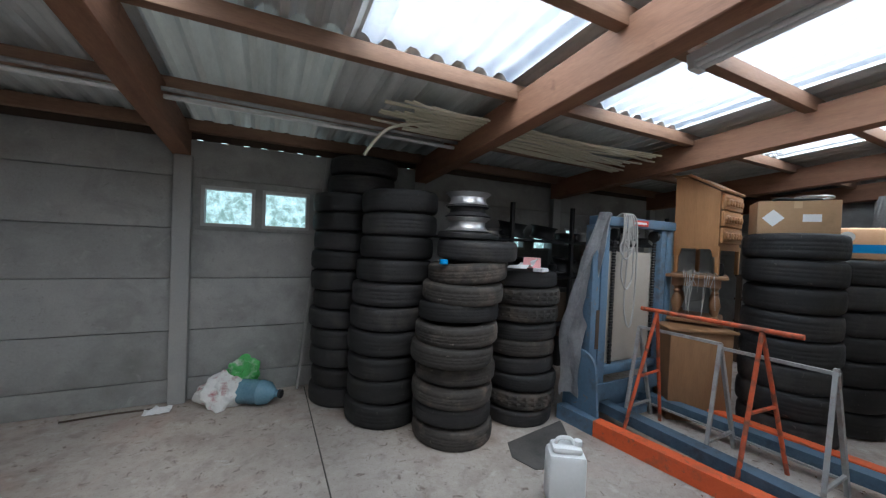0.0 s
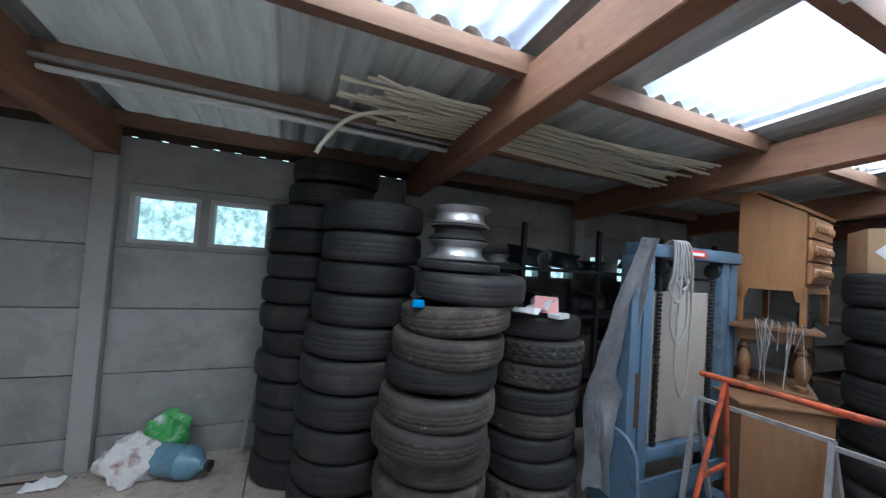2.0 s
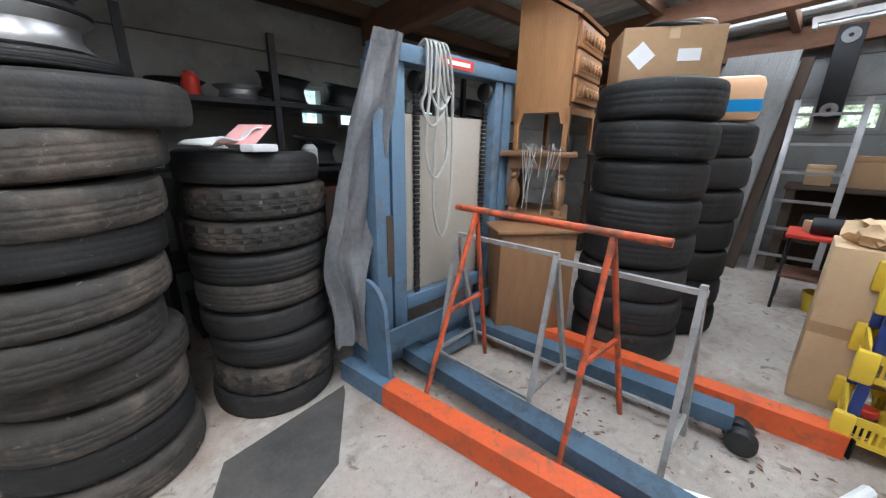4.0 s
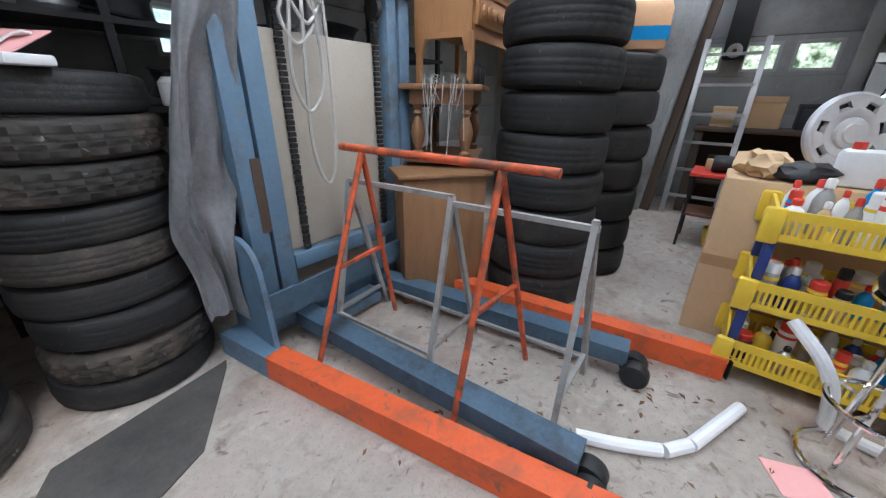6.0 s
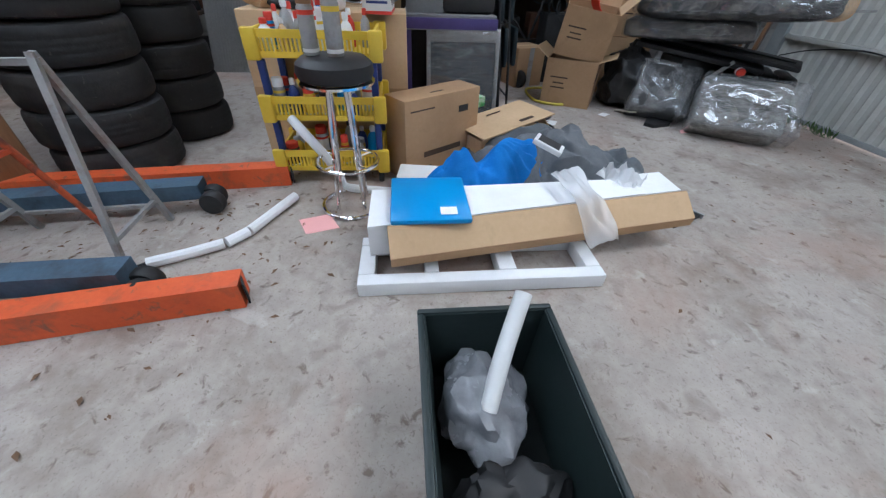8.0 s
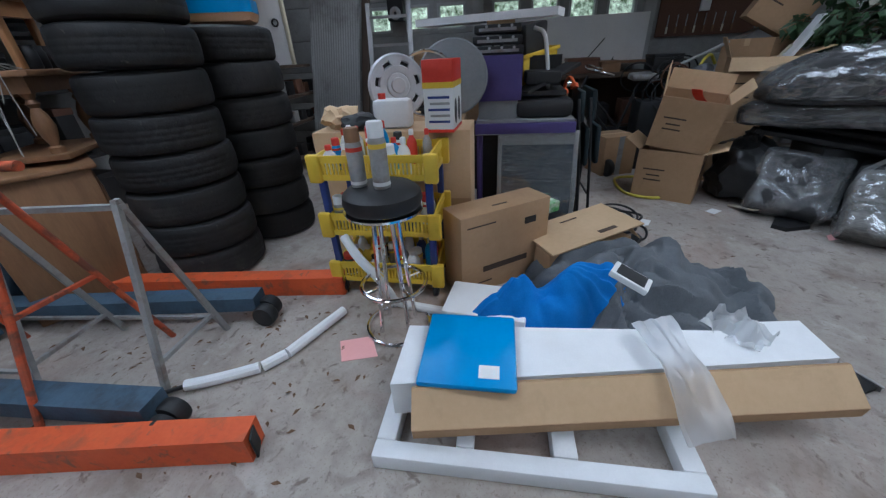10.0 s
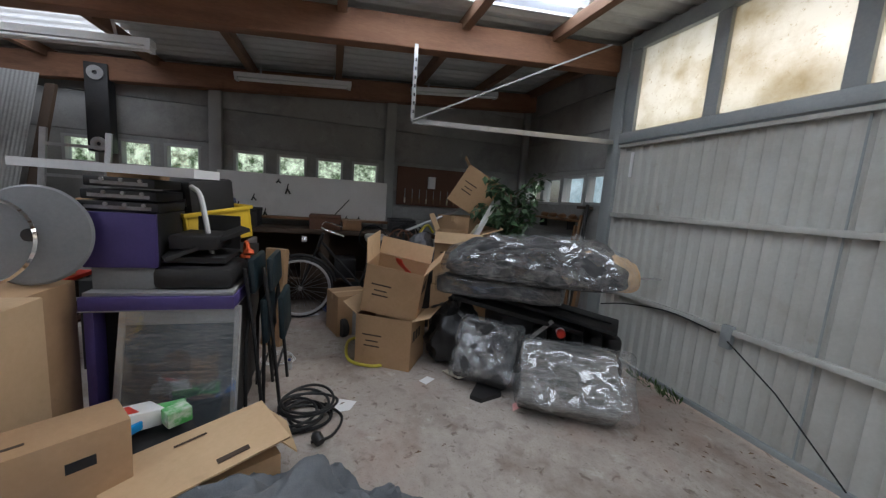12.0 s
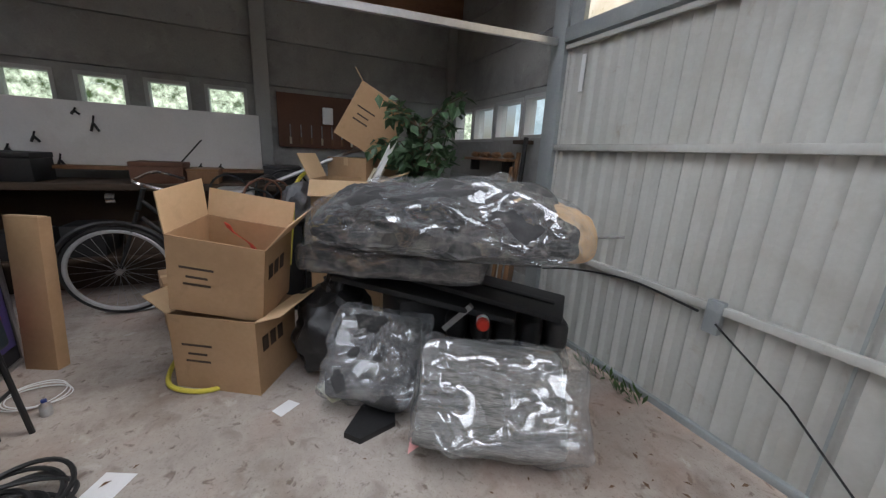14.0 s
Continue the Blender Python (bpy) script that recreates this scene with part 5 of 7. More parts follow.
def bottle(x, y, z, r, h, body, capm, label, kind=0, tilt=0):
    root = thing("spray_can" if kind == 1 else "bottle", label, "spray can" if kind == 1 else "bottle", pose(x, y, z, tilt, 0, 0))
    if kind == 1:
        part("body", LA([(0, 0), (r * 0.96, 0), (r, 0.006), (r, h * 0.72), (r * 0.8, h * 0.78), (0, h * 0.78)], 20), body, root)
        part("cap", LA([(0, h * 0.775), (r * 0.92, h * 0.775), (r * 0.92, h * 0.97), (r * 0.8, h), (0, h)], 20), capm, root)
        part("band", LA([(r + 0.0008, h * 0.62), (r + 0.0008, h * 0.69)], 20), M_YELLOW if capm is M_WHITE else M_RED, root)
        part("band", LA([(r + 0.0008, h * 0.05), (r + 0.0008, h * 0.11)], 20), M_PAPER, root)
    else:
        part("body", LA([(0, 0), (r * 0.9, 0), (r, 0.01), (r, h * 0.6), (r * 0.75, h * 0.72), (r * 0.38, h * 0.8), (r * 0.38, h * 0.84), (0, h * 0.84)], 18), body, root)
        part("cap", LA([(0, h * 0.835), (r * 0.48, h * 0.835), (r * 0.48, h * 0.97), (r * 0.36, h), (0, h)], 14), capm, root)
    return root


rng = random.Random(21)
pal = [M_WHITE, M_NAVY, M_GREYSTEEL, M_RED, M_BRIGHTBLUE, M_BLACK, M_FOAM, M_YELLOW, M_CARD_PALE, M_STEEL]
names = ["white", "dark blue", "grey", "red", "bright blue", "black", "pale", "yellow", "tan", "silver"]
for tier, z in enumerate((0.097, 0.397, 0.707)):
    n = 0
    for i in range(7):
        for j in range(3):
            if rng.random() < (0.14 if tier == 2 else 0.3):
                continue
            k, c = rng.randrange(len(pal)), rng.choice([0, 3, 5, 0, 3])
            r = rng.uniform(0.025, 0.042)
            bottle(3.59 + 0.075 + 0.105 * j + rng.uniform(-0.008, 0.008), -0.13 + 0.078 * i + rng.uniform(-0.006, 0.006), z, r * 0.9, rng.uniform(0.15, 0.24) if tier == 2 else rng.uniform(0.12, 0.2), pal[k], pal[c], "%s bottle with %s cap in the trolley basket" % (names[k], names[c]), rng.choice([0, 0, 1]))

# bar stool with spray cans
stool = thing("bar_stool", "black padded bar stool with chrome legs", "stool", pose(3.33, -0.03, 0.0))
part("seat", LA([(0, 0.665), (0.14, 0.665), (0.163, 0.675), (0.172, 0.70), (0.166, 0.735), (0.14, 0.757), (0.08, 0.765), (0, 0.767)], 48), M_BLACK, stool, "round black vinyl seat")
part("seat_ring", LA([(0.14, 0.650), (0.170, 0.652), (0.173, 0.664), (0.14, 0.664)], 48, closed=True), M_CHROME, stool)
for k in range(4):
    a = math.radians(45 + 90 * k)
    d = Vector((math.cos(a), math.sin(a), 0))
    part("leg", T([d * 0.055 + Vector((0, 0, 0.655)), d * 0.075 + Vector((0, 0, 0.35)), d * 0.10 + Vector((0, 0, 0.014))], 0.011, 10), M_CHROME, stool)
part("foot_ring", T([(0.155 * math.cos(2 * math.pi * i / 40), 0.155 * math.sin(2 * math.pi * i / 40), 0.27) for i in range(40)], 0.010, 8, True), M_CHROME, stool)
part("base_ring", T([(0.16 * math.cos(2 * math.pi * i / 40), 0.16 * math.sin(2 * math.pi * i / 40), 0.012) for i in range(40)], 0.011, 8, True), M_CHROME, stool)
for k in range(4):
    a = math.radians(45 + 90 * k)
    d = Vector((math.cos(a), math.sin(a), 0))
    part("spoke", T([d * 0.076 + Vector((0, 0, 0.27)), d * 0.155 + Vector((0, 0, 0.27))], 0.007, 8), M_CHROME, stool)
bottle(3.31, 0.055, 0.767, 0.033, 0.235, M_GREYSTEEL, M_OAK_DARK, "white spray can with dark red cap on the stool", 1)
bottle(3.29, -0.05, 0.767, 0.035, 0.26, M_GREYSTEEL, M_WHITE, "grey spray can with white cap on the stool", 1)
hose = thing("white_hose", "white corrugated hose leaning on the stool", "hose")
part("pipe", T(bend([(3.47, 0.25, 0.44), (3.40, 0.16, 0.36), (3.42, 0.09, 0.24), (3.47, 0.05, 0.10), (3.49, 0.02, 0.028), (3.45, -0.15, 0.026), (3.42, -0.32, 0.026)], 6), 0.024, 10), M_FOAM, hose)

# tall boxes behind the trolley, with hubcaps and a red box on them
tb = thing("tall_cardboard_box", "tall plain brown cardboard box behind the trolley", "box", pose(3.98, -0.36, 0.0))
part("body", B((0.0, 0.0, 0.0), (0.34, 0.94, 0.86), 0.006), M_CARD_PALE, tb)
part("tape", B((-0.0015, 0.0, 0.40), (0.0, 0.94, 0.46)), M_CARD, tb)
tb2 = thing("tall_cardboard_box", "brown cardboard box behind the taller one", "box", pose(4.33, -0.28, 0.0))
part("body", B((0.0, 0.0, 0.0), (0.34, 0.80, 0.85), 0.006), M_CARD, tb2)
red = thing("red_appliance_box", "red and white printed appliance box on the cardboard box", "box", pose(4.05, -0.207, 0.861, 0, 0, -3))
part("body", B((-0.14, -0.078, 0), (0.14, 0.078, 0.35), 0.003), M_WHITE, red)
part("red_top", B((-0.1412, -0.0792, 0.245), (0.1412, 0.0792, 0.3512), 0.003), M_RED, red, "red printed top band")
part("yellow_band", B((-0.1424, -0.0804, 0.22), (0.1424, 0.0804, 0.248)), M_YELLOW, red)
part("red_foot", B((-0.1415, -0.0795, 0.0), (0.1415, 0.0795, 0.016)), M_RED, red)
for x in (-0.065, 0.045):
    part("printed_picture", LA([(0, 0), (0.042, 0), (0.042, 0.002), (0, 0.002)], 24, pose(x, -0.0785, 0.10, 90, 0, 0) @ Matrix.Diagonal((0.85, 1.5, 1, 1))), M_BLACK, red)
for i in range(5):
    part("print_bar", B((-0.1418, -0.06, 0.05 + 0.03 * i), (-0.140, 0.055 - 0.01 * (i % 2), 0.062 + 0.03 * i)), M_GREYSTEEL if i % 2 else M_NAVY, red)


def hubcap(x, y, z, r, mt, label, yaw, lean, spokes=7):
    root = thing("hubcap", label, "hubcap", pose(x, y, z, 0, -90 + lean, yaw))
    part("rim_ring", LA([(r, 0.0), (r, 0.02), (r - 0.012, 0.032), (r - 0.04, 0.03), (r - 0.045, 0.018), (r - 0.02, 0.0)], 56, closed=True), mt, root)
    part("centre", LA([(0, 0.05), (0.045, 0.05), (0.05, 0.042), (0.072, 0.04), (0.078, 0.028), (0.095, 0.034), (0.12, 0.034), (0.13, 0.012), (0, 0.008)], 40), mt, root)
    for k in range(spokes):
        m = Matrix.Rotation(2 * math.pi * k / spokes, 4, "Z")
        part("spoke", PR([(0.12, -0.026), (r - 0.03, -0.052), (r - 0.03, 0.052), (0.12, 0.026)], 0.012, 0.033, m), mt, root)
    part("backing", LA([(0, 0.0), (r - 0.02, 0.0), (r - 0.02, 0.006), (0, 0.006)], 40), M_BLACK, root)
    return root


M_SILVER = surface("silver_wheel_paint", (0.52, 0.53, 0.55), (0.62, 0.63, 0.65), 6, 0.35, metal=0.4, bump=0.02)
hubcap(4.47, 0.16, 1.06, 0.195, M_SILVER, "silver seven-spoke plastic hubcap standing upright", 30, 8)
solid("hubcap_ring", LA([(0.20, 0), (0.21, 0.01), (0.20, 0.02), (0.19, 0.01)], 48, pose(0, 0, 0), closed=True), M_CHROME, "bright metal wheel trim ring standing upright", "wheel trim", pose(4.52, -0.03, 1.06, 0, -80, 0))
M_DISC = surface("smoky_plastic_disc", (0.20, 0.21, 0.22), (0.27, 0.28, 0.29), 4, 0.3, bump=0.02)
dsc = thing("plastic_disc", "smoky grey round plastic disc standing upright", "disc", pose(4.56, -0.20, 1.09, 0, -82, 0))
part("plate", LA([(0.02, 0.0), (0.225, 0.0), (0.235, 0.01), (0.225, 0.02), (0.10, 0.028), (0.02, 0.028)], 48, closed=True), M_DISC, dsc)
part("hub", LA([(0, -0.004), (0.03, -0.004), (0.03, 0.034), (0, 0.034)], 24), M_DARK, dsc)
jc = thing("oil_canister", "white plastic canister with red cap on the box", "canister", pose(4.10, 0.10, 0.861))
part("body", B((-0.06, -0.11, 0), (0.06, 0.11, 0.16), 0.025), M_WHITE, jc)
part("cap", LA([(0, 0.16), (0.022, 0.16), (0.022, 0.19), (0, 0.19)], 14, pose(0, 0.06, 0)), M_RED, jc)
solid("black_glove", lump(bmesh.new(), (0.09, 0.12, 0.05), 2.2, 0.4, 3, 3, None, -0.04), M_BLACK, "crumpled black rag on the box", "rag", pose(4.08, 0.30, 0.90))
solid("paper_bag", lump(bmesh.new(), (0.12, 0.10, 0.07), 4.4, 0.5, 3, 3, None, -0.06), M_CARD_PALE, "crumpled brown paper on the box", "paper", pose(4.13, 0.44, 0.92))


# ---- cartons, cloths and foam on the floor ----
lg = thing("soundbar_box", "brown cardboard product box with dark printed bars", "box", pose(3.59, -0.335, 0.0, 0, 0, -54))
part("body", B((0.0, 0.0, 0.0), (0.60, 0.20, 0.49), 0.005), M_CARD, lg)
part("print_bar", B((0.14, -0.002, 0.13), (0.45, 0.0, 0.165)), M_HIDEWOOD, lg, "dark printed bar of lettering")
part("print_bar", B((0.04, -0.002, 0.42), (0.22, 0.0, 0.428)), M_HIDEWOOD, lg)
part("print_bar", B((0.05, -0.002, 0.06), (0.20, 0.0, 0.068)), M_HIDEWOOD, lg)
part("symbol_mark", B((0.42, -0.002, 0.36), (0.50, 0.0, 0.40)), M_BLACK, lg)
part("slot", B((0.24, 0.06, 0.4895), (0.34, 0.075, 0.4912)), M_HIDEWOOD, lg)
fl = thing("pale_cardboard_box", "opened pale cardboard box lying slanted", "box", pose(4.02, -1.00, 0.0, 0, 0, -62))
part("body", B((-0.28, -0.15, 0.0), (0.30, 0.13, 0.20), 0.005), M_CARD, fl)
part("flap", BAR((-0.30, -0.02, 0.23), (0.32, -0.02, 0.30), 0.36, 0.008), M_CARD_PALE, fl)
part("flap", BAR((0.30, 0.0, 0.28), (0.40, -0.02, 0.17), 0.26, 0.006), M_CARD_PALE, fl)
part("print_bar", BAR((0.05, -0.14, 0.278), (0.17, -0.14, 0.2915), 0.03, 0.002), M_HIDEWOOD, fl)
part("slot", BAR((-0.06, 0.08, 0.266), (0.06, 0.08, 0.28), 0.012, 0.002), M_HIDEWOOD, fl)
crate = thing("goods_box", "low open box of packets beside the cartons", "box", pose(4.22, -0.72, 0.0, 0, 0, -60))
part("body", B((-0.2, -0.13, 0.0), (0.2, 0.13, 0.24), 0.004), M_DARK, crate)
for i, (x, y, s, mt, lab, rz, ry) in enumerate(((-0.05, 0.0, (0.24, 0.12, 0.08), M_WHITE, "white and red printed packet lying slanted", 20, 14), (0.12, 0.05, (0.14, 0.06, 0.05), M_GREENBAG, "green carton among the packets", -30, -10), (0.13, -0.06, (0.10, 0.08, 0.07), M_GREENBAG, "small green box among the packets", 10, 0), (-0.10, -0.08, (0.22, 0.06, 0.04), M_BRIGHTBLUE, "blue packet among the packets", 30, 0))):
    p = thing("packet", lab, "packet", pose(4.22, -0.72, 0.26 + 0.03 * (i == 0), 0, 0, -60) @ pose(x, y, 0.01 * i, 0, ry, rz))
    part("body", B((-s[0] / 2, -s[1] / 2, 0), (s[0] / 2, s[1] / 2, s[2]), 0.006), mt, p)
    if i == 0:
        part("red_field", B((-s[0] / 2 + 0.02, -s[1] / 2 + 0.02, s[2]), (0.02, s[1] / 2 - 0.02, s[2] + 0.002)), M_RED, p)

wb = thing("polystyrene_block", "white polystyrene block on the floor", "packing foam", pose(3.40, -0.50, 0.0, 0, 0, -8))
part("body", B((-0.15, -0.18, 0), (0.12, 0.22, 0.15), 0.01), M_FOAM, wb)


def pile(name, cx, cy, a, b, h, seed, mt, label, amp=0.05, ridges=7, base=0.0, turn=0.0):
    """A heap of cloth: a domed sheet with sharp folds that falls to what lies under it."""
    bm = bmesh.new()
    n, k = 120, 40
    rings = []
    for j in range(1, k + 1):
        rr = j / k
        row = []
        for i in range(n):
            t = 2 * math.pi * i / n
            edge = 1 + 0.30 * noise.noise((math.cos(t) * 1.6 + seed, math.sin(t) * 1.6, seed)) + 0.12 * noise.noise((math.cos(t) * 5 + seed, math.sin(t) * 5, seed))
            x, y = a * rr * edge * math.cos(t), b * rr * edge * math.sin(t)
            hump = 0.75 + 0.5 * noise.noise((x * 3 + seed, y * 3, 1.0))
            z = h * hump * (1 - rr ** 1.8)
            p = Vector((x * 2.6, y * 2.6, seed))
            q = p + 0.5 * Vector((noise.noise(p * 1.2), noise.noise(p * 1.2 + Vector((9, 3, 1))), 0))
            r1 = 1 - min(1.2, (noise.noise(q * 1.5) * 2.6) ** 2)
            r2 = 1 - min(1.2, (noise.noise(q * 3.4 + Vector((4, 4, 4))) * 2.4) ** 2)
            z += (amp * (r1 - 0.6) + amp * 0.42 * (r2 - 0.6) + amp * 0.08 * noise.noise(q * 11)) * (1 - 0.5 * rr ** 5)
            ca, sa = math.cos(turn), math.sin(turn)
            row.append(bm.verts.new((cx + ca * x - sa * y, cy + sa * x + ca * y, max(base + 0.008 + 0.01 * (r2 > 0.5), base + z))))
        rings.append(row)
    for A, C in zip(rings, rings[1:]):
        for i in range(n):
            bm.faces.new((A[i], A[(i + 1) % n], C[(i + 1) % n], C[i]))
    bm.faces.new(rings[0])
    ex = bmesh.ops.extrude_edge_only(bm, edges=[e for e in bm.edges if e.is_boundary])
    for v in [g for g in ex["geom"] if isinstance(g, bmesh.types.BMVert)]:
        v.co.z = base
    bmesh.ops.recalc_face_normals(bm, faces=bm.faces[:])
    return solid(name, bm, mt, label, "cloth")


pile("fleece_blanket", 3.64, -1.26, 0.43, 0.64, 0.40, 1.7, M_GREYCLOTH, "crumpled grey fleece blanket heaped on the floor", 0.095)
pile("blue_cloth", 3.40, -0.80, 0.15, 0.44, 0.46, 6.2, M_BLUECLOTH, "crumpled bright blue cloth on the blanket", 0.07, turn=0.3)
cd = thing("phone_dock", "small dark screen device with white case on the blanket", "device", pose(3.30, -1.08, 0.35, 0, -18, 60))
part("body", B((-0.08, -0.05, 0), (0.08, 0.05, 0.03), 0.006), M_WHITE, cd)
part("screen", B((-0.06, -0.04, 0.03), (0.06, 0.04, 0.032)), M_BLACK, cd)

slab = thing("polystyrene_slab", "long white polystyrene packing slab", "packing foam")
part("body", PR([(2.745, -0.17), (3.05, -0.17), (3.13, -1.49), (2.975, -1.49)], 0.10, 0.25), M_FOAM, slab)
part("end_block", PR([(2.99, -1.495), (3.20, -1.495), (3.23, -1.72), (3.03, -1.72)], 0.06, 0.235), M_FOAM, slab)
part("support_block", B((2.935, -1.30, 0.0), (3.04, -0.30, 0.10), 0.01), M_FOAM, slab)
frm = thing("packing_foam_grid", "white polystyrene packing frame with square holes", "packing foam")
for x0, y0, x1, y1 in ((2.60, -1.18, 2.665, -0.12), (2.86, -1.18, 2.925, -0.12), (2.666, -0.19, 2.859, -0.12), (2.666, -1.18, 2.859, -1.11), (2.666, -0.80, 2.859, -0.72), (2.666, -0.46, 2.859, -0.40)):
    part("bar", B((x0, y0, 0.0), (x1, y1, 0.07), 0.008), M_FOAM, frm)
strip = thing("long_cardboard_strip", "long folded cardboard strip lying on the foam", "cardboard")


def slat(a0, a1, b0, b1, th):
    """A flat board between the edge a0-a1 and the edge b0-b1."""
    a0, a1, b0, b1 = (Vector(p) for p in (a0, a1, b0, b1))
    nrm = (b0 - a0).cross(a1 - a0).normalized() * th
    bm = bmesh.new()
    lo = [bm.verts.new(p) for p in (a0, a1, b1, b0)]
    hi = [bm.verts.new(p + nrm) for p in (a0, a1, b1, b0)]
    bm.faces.new(lo)
    bm.faces.new(hi[::-1])
    for k in range(4):
        bm.faces.new((lo[k], hi[k], hi[(k + 1) % 4], lo[(k + 1) % 4]))
    bmesh.ops.recalc_face_normals(bm, faces=bm.faces[:])
    return bm


part("face", slat((2.64, -0.26, 0.165), (2.88, -1.73, 0.165), (2.728, -0.25, 0.262), (2.972, -1.70, 0.262), 0.005), M_CARD_PALE, strip)
part("front_fold", slat((2.645, -0.262, 0.118), (2.885, -1.728, 0.118), (2.638, -0.262, 0.164), (2.878, -1.728, 0.164), 0.005), M_CARD, strip)
part("edge_fold", slat((2.729, -0.25, 0.262), (2.973, -1.70, 0.262), (2.742, -0.25, 0.256), (2.986, -1.70, 0.256), 0.004), M_CARD, strip)
bb = thing("blue_plastic_sleeve", "bright blue plastic sleeve on the polystyrene", "packaging", pose(2.91, -0.43, 0.264, 0, -2, 0))
part("body", B((-0.175, -0.168, 0), (0.175, 0.168, 0.028), 0.012), M_BRIGHTBLUE, bb)
part("white_label", B((-0.14, -0.11, 0.028), (-0.085, -0.04, 0.0295)), M_PAPER, bb)
solid("foam_sheet", sheet(bmesh.new(), 0.40, 0.15, 22, 14, lambda u, v: 0.028 + 0.012 * math.sin(7 * u + 4 * v) + 0.03 * noise.noise((u * 4, v * 4, 3)) - 0.19 * max(0.0, 0.42 - u), 0.003), M_FOAMFILM, "thin translucent white foam sheet hanging over the strip", "packing sheet", pose(2.88, -1.14, 0.262, 0, -14, 14))
solid("foam_sheet", sheet(bmesh.new(), 0.20, 0.17, 16, 14, lambda u, v: 0.03 + 0.07 * noise.noise((u * 4, v * 4, 7)) + 0.03 * noise.noise((u * 9, v * 9, 2)), 0.003), M_FOAMFILM, "crumpled white foam sheet on the slab", "packing sheet", pose(3.13, -1.44, 0.24, 0, 0, 40))
fr2 = thing("black_glass_panel", "thin black panel lying on the floor", "panel", pose(3.45, -1.72, 0.0, 0, 0, 24))
part("body", B((-0.42, -0.12, 0.0), (0.3, 0.12, 0.02), 0.003), M_BLACK, fr2)
part("edge", B((-0.43, -0.135, 0.0), (0.31, -0.121, 0.024)), M_STEEL, fr2)

# dark crate with bags and a white pipe
crate = thing("plastic_crate", "dark green-black plastic crate holding bags", "crate", pose(1.955, -0.555, 0.0))
M_CRATE = surface("dark_green_plastic", (0.012, 0.022, 0.022), (0.022, 0.034, 0.034), 6, 0.4, bump=0.04)
bm = bmesh.new()
for s0, s1, z0, z1 in ((0.0, 0.0, 0.0, 0.012),):
    box(bm, (-0.26, -0.16, 0), (0.26, 0.16, 0.012))
part("bottom", bm, M_CRATE, crate)
for k, (ax, sg) in enumerate((("x", -1), ("x", 1), ("y", -1), ("y", 1))):
    if ax == "x":
        vs = [(sg * 0.26, -0.16, 0.012), (sg * 0.26, 0.16, 0.012), (sg * 0.29, 0.188, 0.285), (sg * 0.29, -0.188, 0.285)]
        nrm = Vector((-sg * 0.008, 0, 0))
    else:
        vs = [(-0.26, sg * 0.16, 0.012), (0.26, sg * 0.16, 0.012), (0.29, sg * 0.188, 0.285), (-0.29, sg * 0.188, 0.285)]
        nrm = Vector((0, -sg * 0.008, 0))
    bm = bmesh.new()
    o = [bm.verts.new(v) for v in vs]
    q = [bm.verts.new(Vector(v) + nrm) for v in vs]
    for f in ((o[0], o[1], o[2], o[3]), (q[3], q[2], q[1], q[0]), (o[2], o[1], q[1], q[2]), (o[3], o[2], q[2], q[3]), (o[0], o[3], q[3], q[0]), (o[1], o[0], q[0], q[1])):
        bm.faces.new(f)
    bmesh.ops.recalc_face_normals(bm, faces=bm.faces[:])
    part("side", bm, M_CRATE, crate)
bm = bmesh.new()
for a, b in (((-0.305, -0.203, 0.272), (-0.285, 0.203, 0.292)), ((0.285, -0.203, 0.272), (0.305, 0.203, 0.292)), ((-0.285, -0.203, 0.272), (0.285, -0.183, 0.292)), ((-0.285, 0.183, 0.272), (0.285, 0.203, 0.292))):
    box(bm, a, b, 0.006)
part("rim", bm, M_CRATE, crate)
M_GREYBAG = surface("grey_clear_plastic_bag", (0.12, 0.125, 0.135), (0.25, 0.26, 0.28), 7, 0.15, bump=0.5, fine=30, rough2=0.35)
solid("parts_bag", lump(bmesh.new(), (0.15, 0.12, 0.11), 8.2, 0.3, 3, 4, None, -0.12), M_GREYBAG, "grey parts in a clear plastic bag in the crate", "bag", pose(2.04, -0.53, 0.125))
solid("cable_bag", lump(bmesh.new(), (0.11, 0.13, 0.07), 4.8, 0.4, 4, 4, None, -0.08), M_BLACK, "black cables bundled in the crate", "cables", pose(1.80, -0.56, 0.095))
solid("white_pipe", T(bend([(1.98, -0.52, 0.21), (2.08, -0.57, 0.30), (2.20, -0.64, 0.40)], 5), 0.024, 12), M_WHITE, "white plastic pipe sticking out of the crate", "pipe")


# ---- purple counter unit with devices ----
cu = thing("purple_counter", "purple laminate counter cabinet with grey worktop", "counter", pose(4.56, -1.02, 0.0))
part("side", B((0.0, 0.62, 0.0), (0.50, 0.66, 0.72), 0.003), M_PURPLE, cu)
part("end_panel", B((0.0, 0.0, 0.0), (0.50, 0.04, 0.72), 0.003), M_DARK, cu, "dark end panel")
part("back", B((0.10, 0.04, 0.0), (0.13, 0.62, 0.72)), M_DARK, cu)
part("top", B((-0.02, -0.01, 0.72), (0.52, 0.67, 0.79), 0.004), M_PURPLE, cu)
part("edge_strip", B((-0.022, -0.011, 0.716), (0.52, 0.671, 0.722)), M_GREYLAM, cu)
part("worktop", B((0.0, 0.0, 0.791), (0.50, 0.66, 0.81), 0.003), M_GREYLAM, cu)
solid("black_cushion", B((-0.2, -0.19, 0), (0.2, 0.19, 0.12), 0.035), M_BLACK, "flat black case on the counter", "case", pose(4.80, -0.82, 0.812))
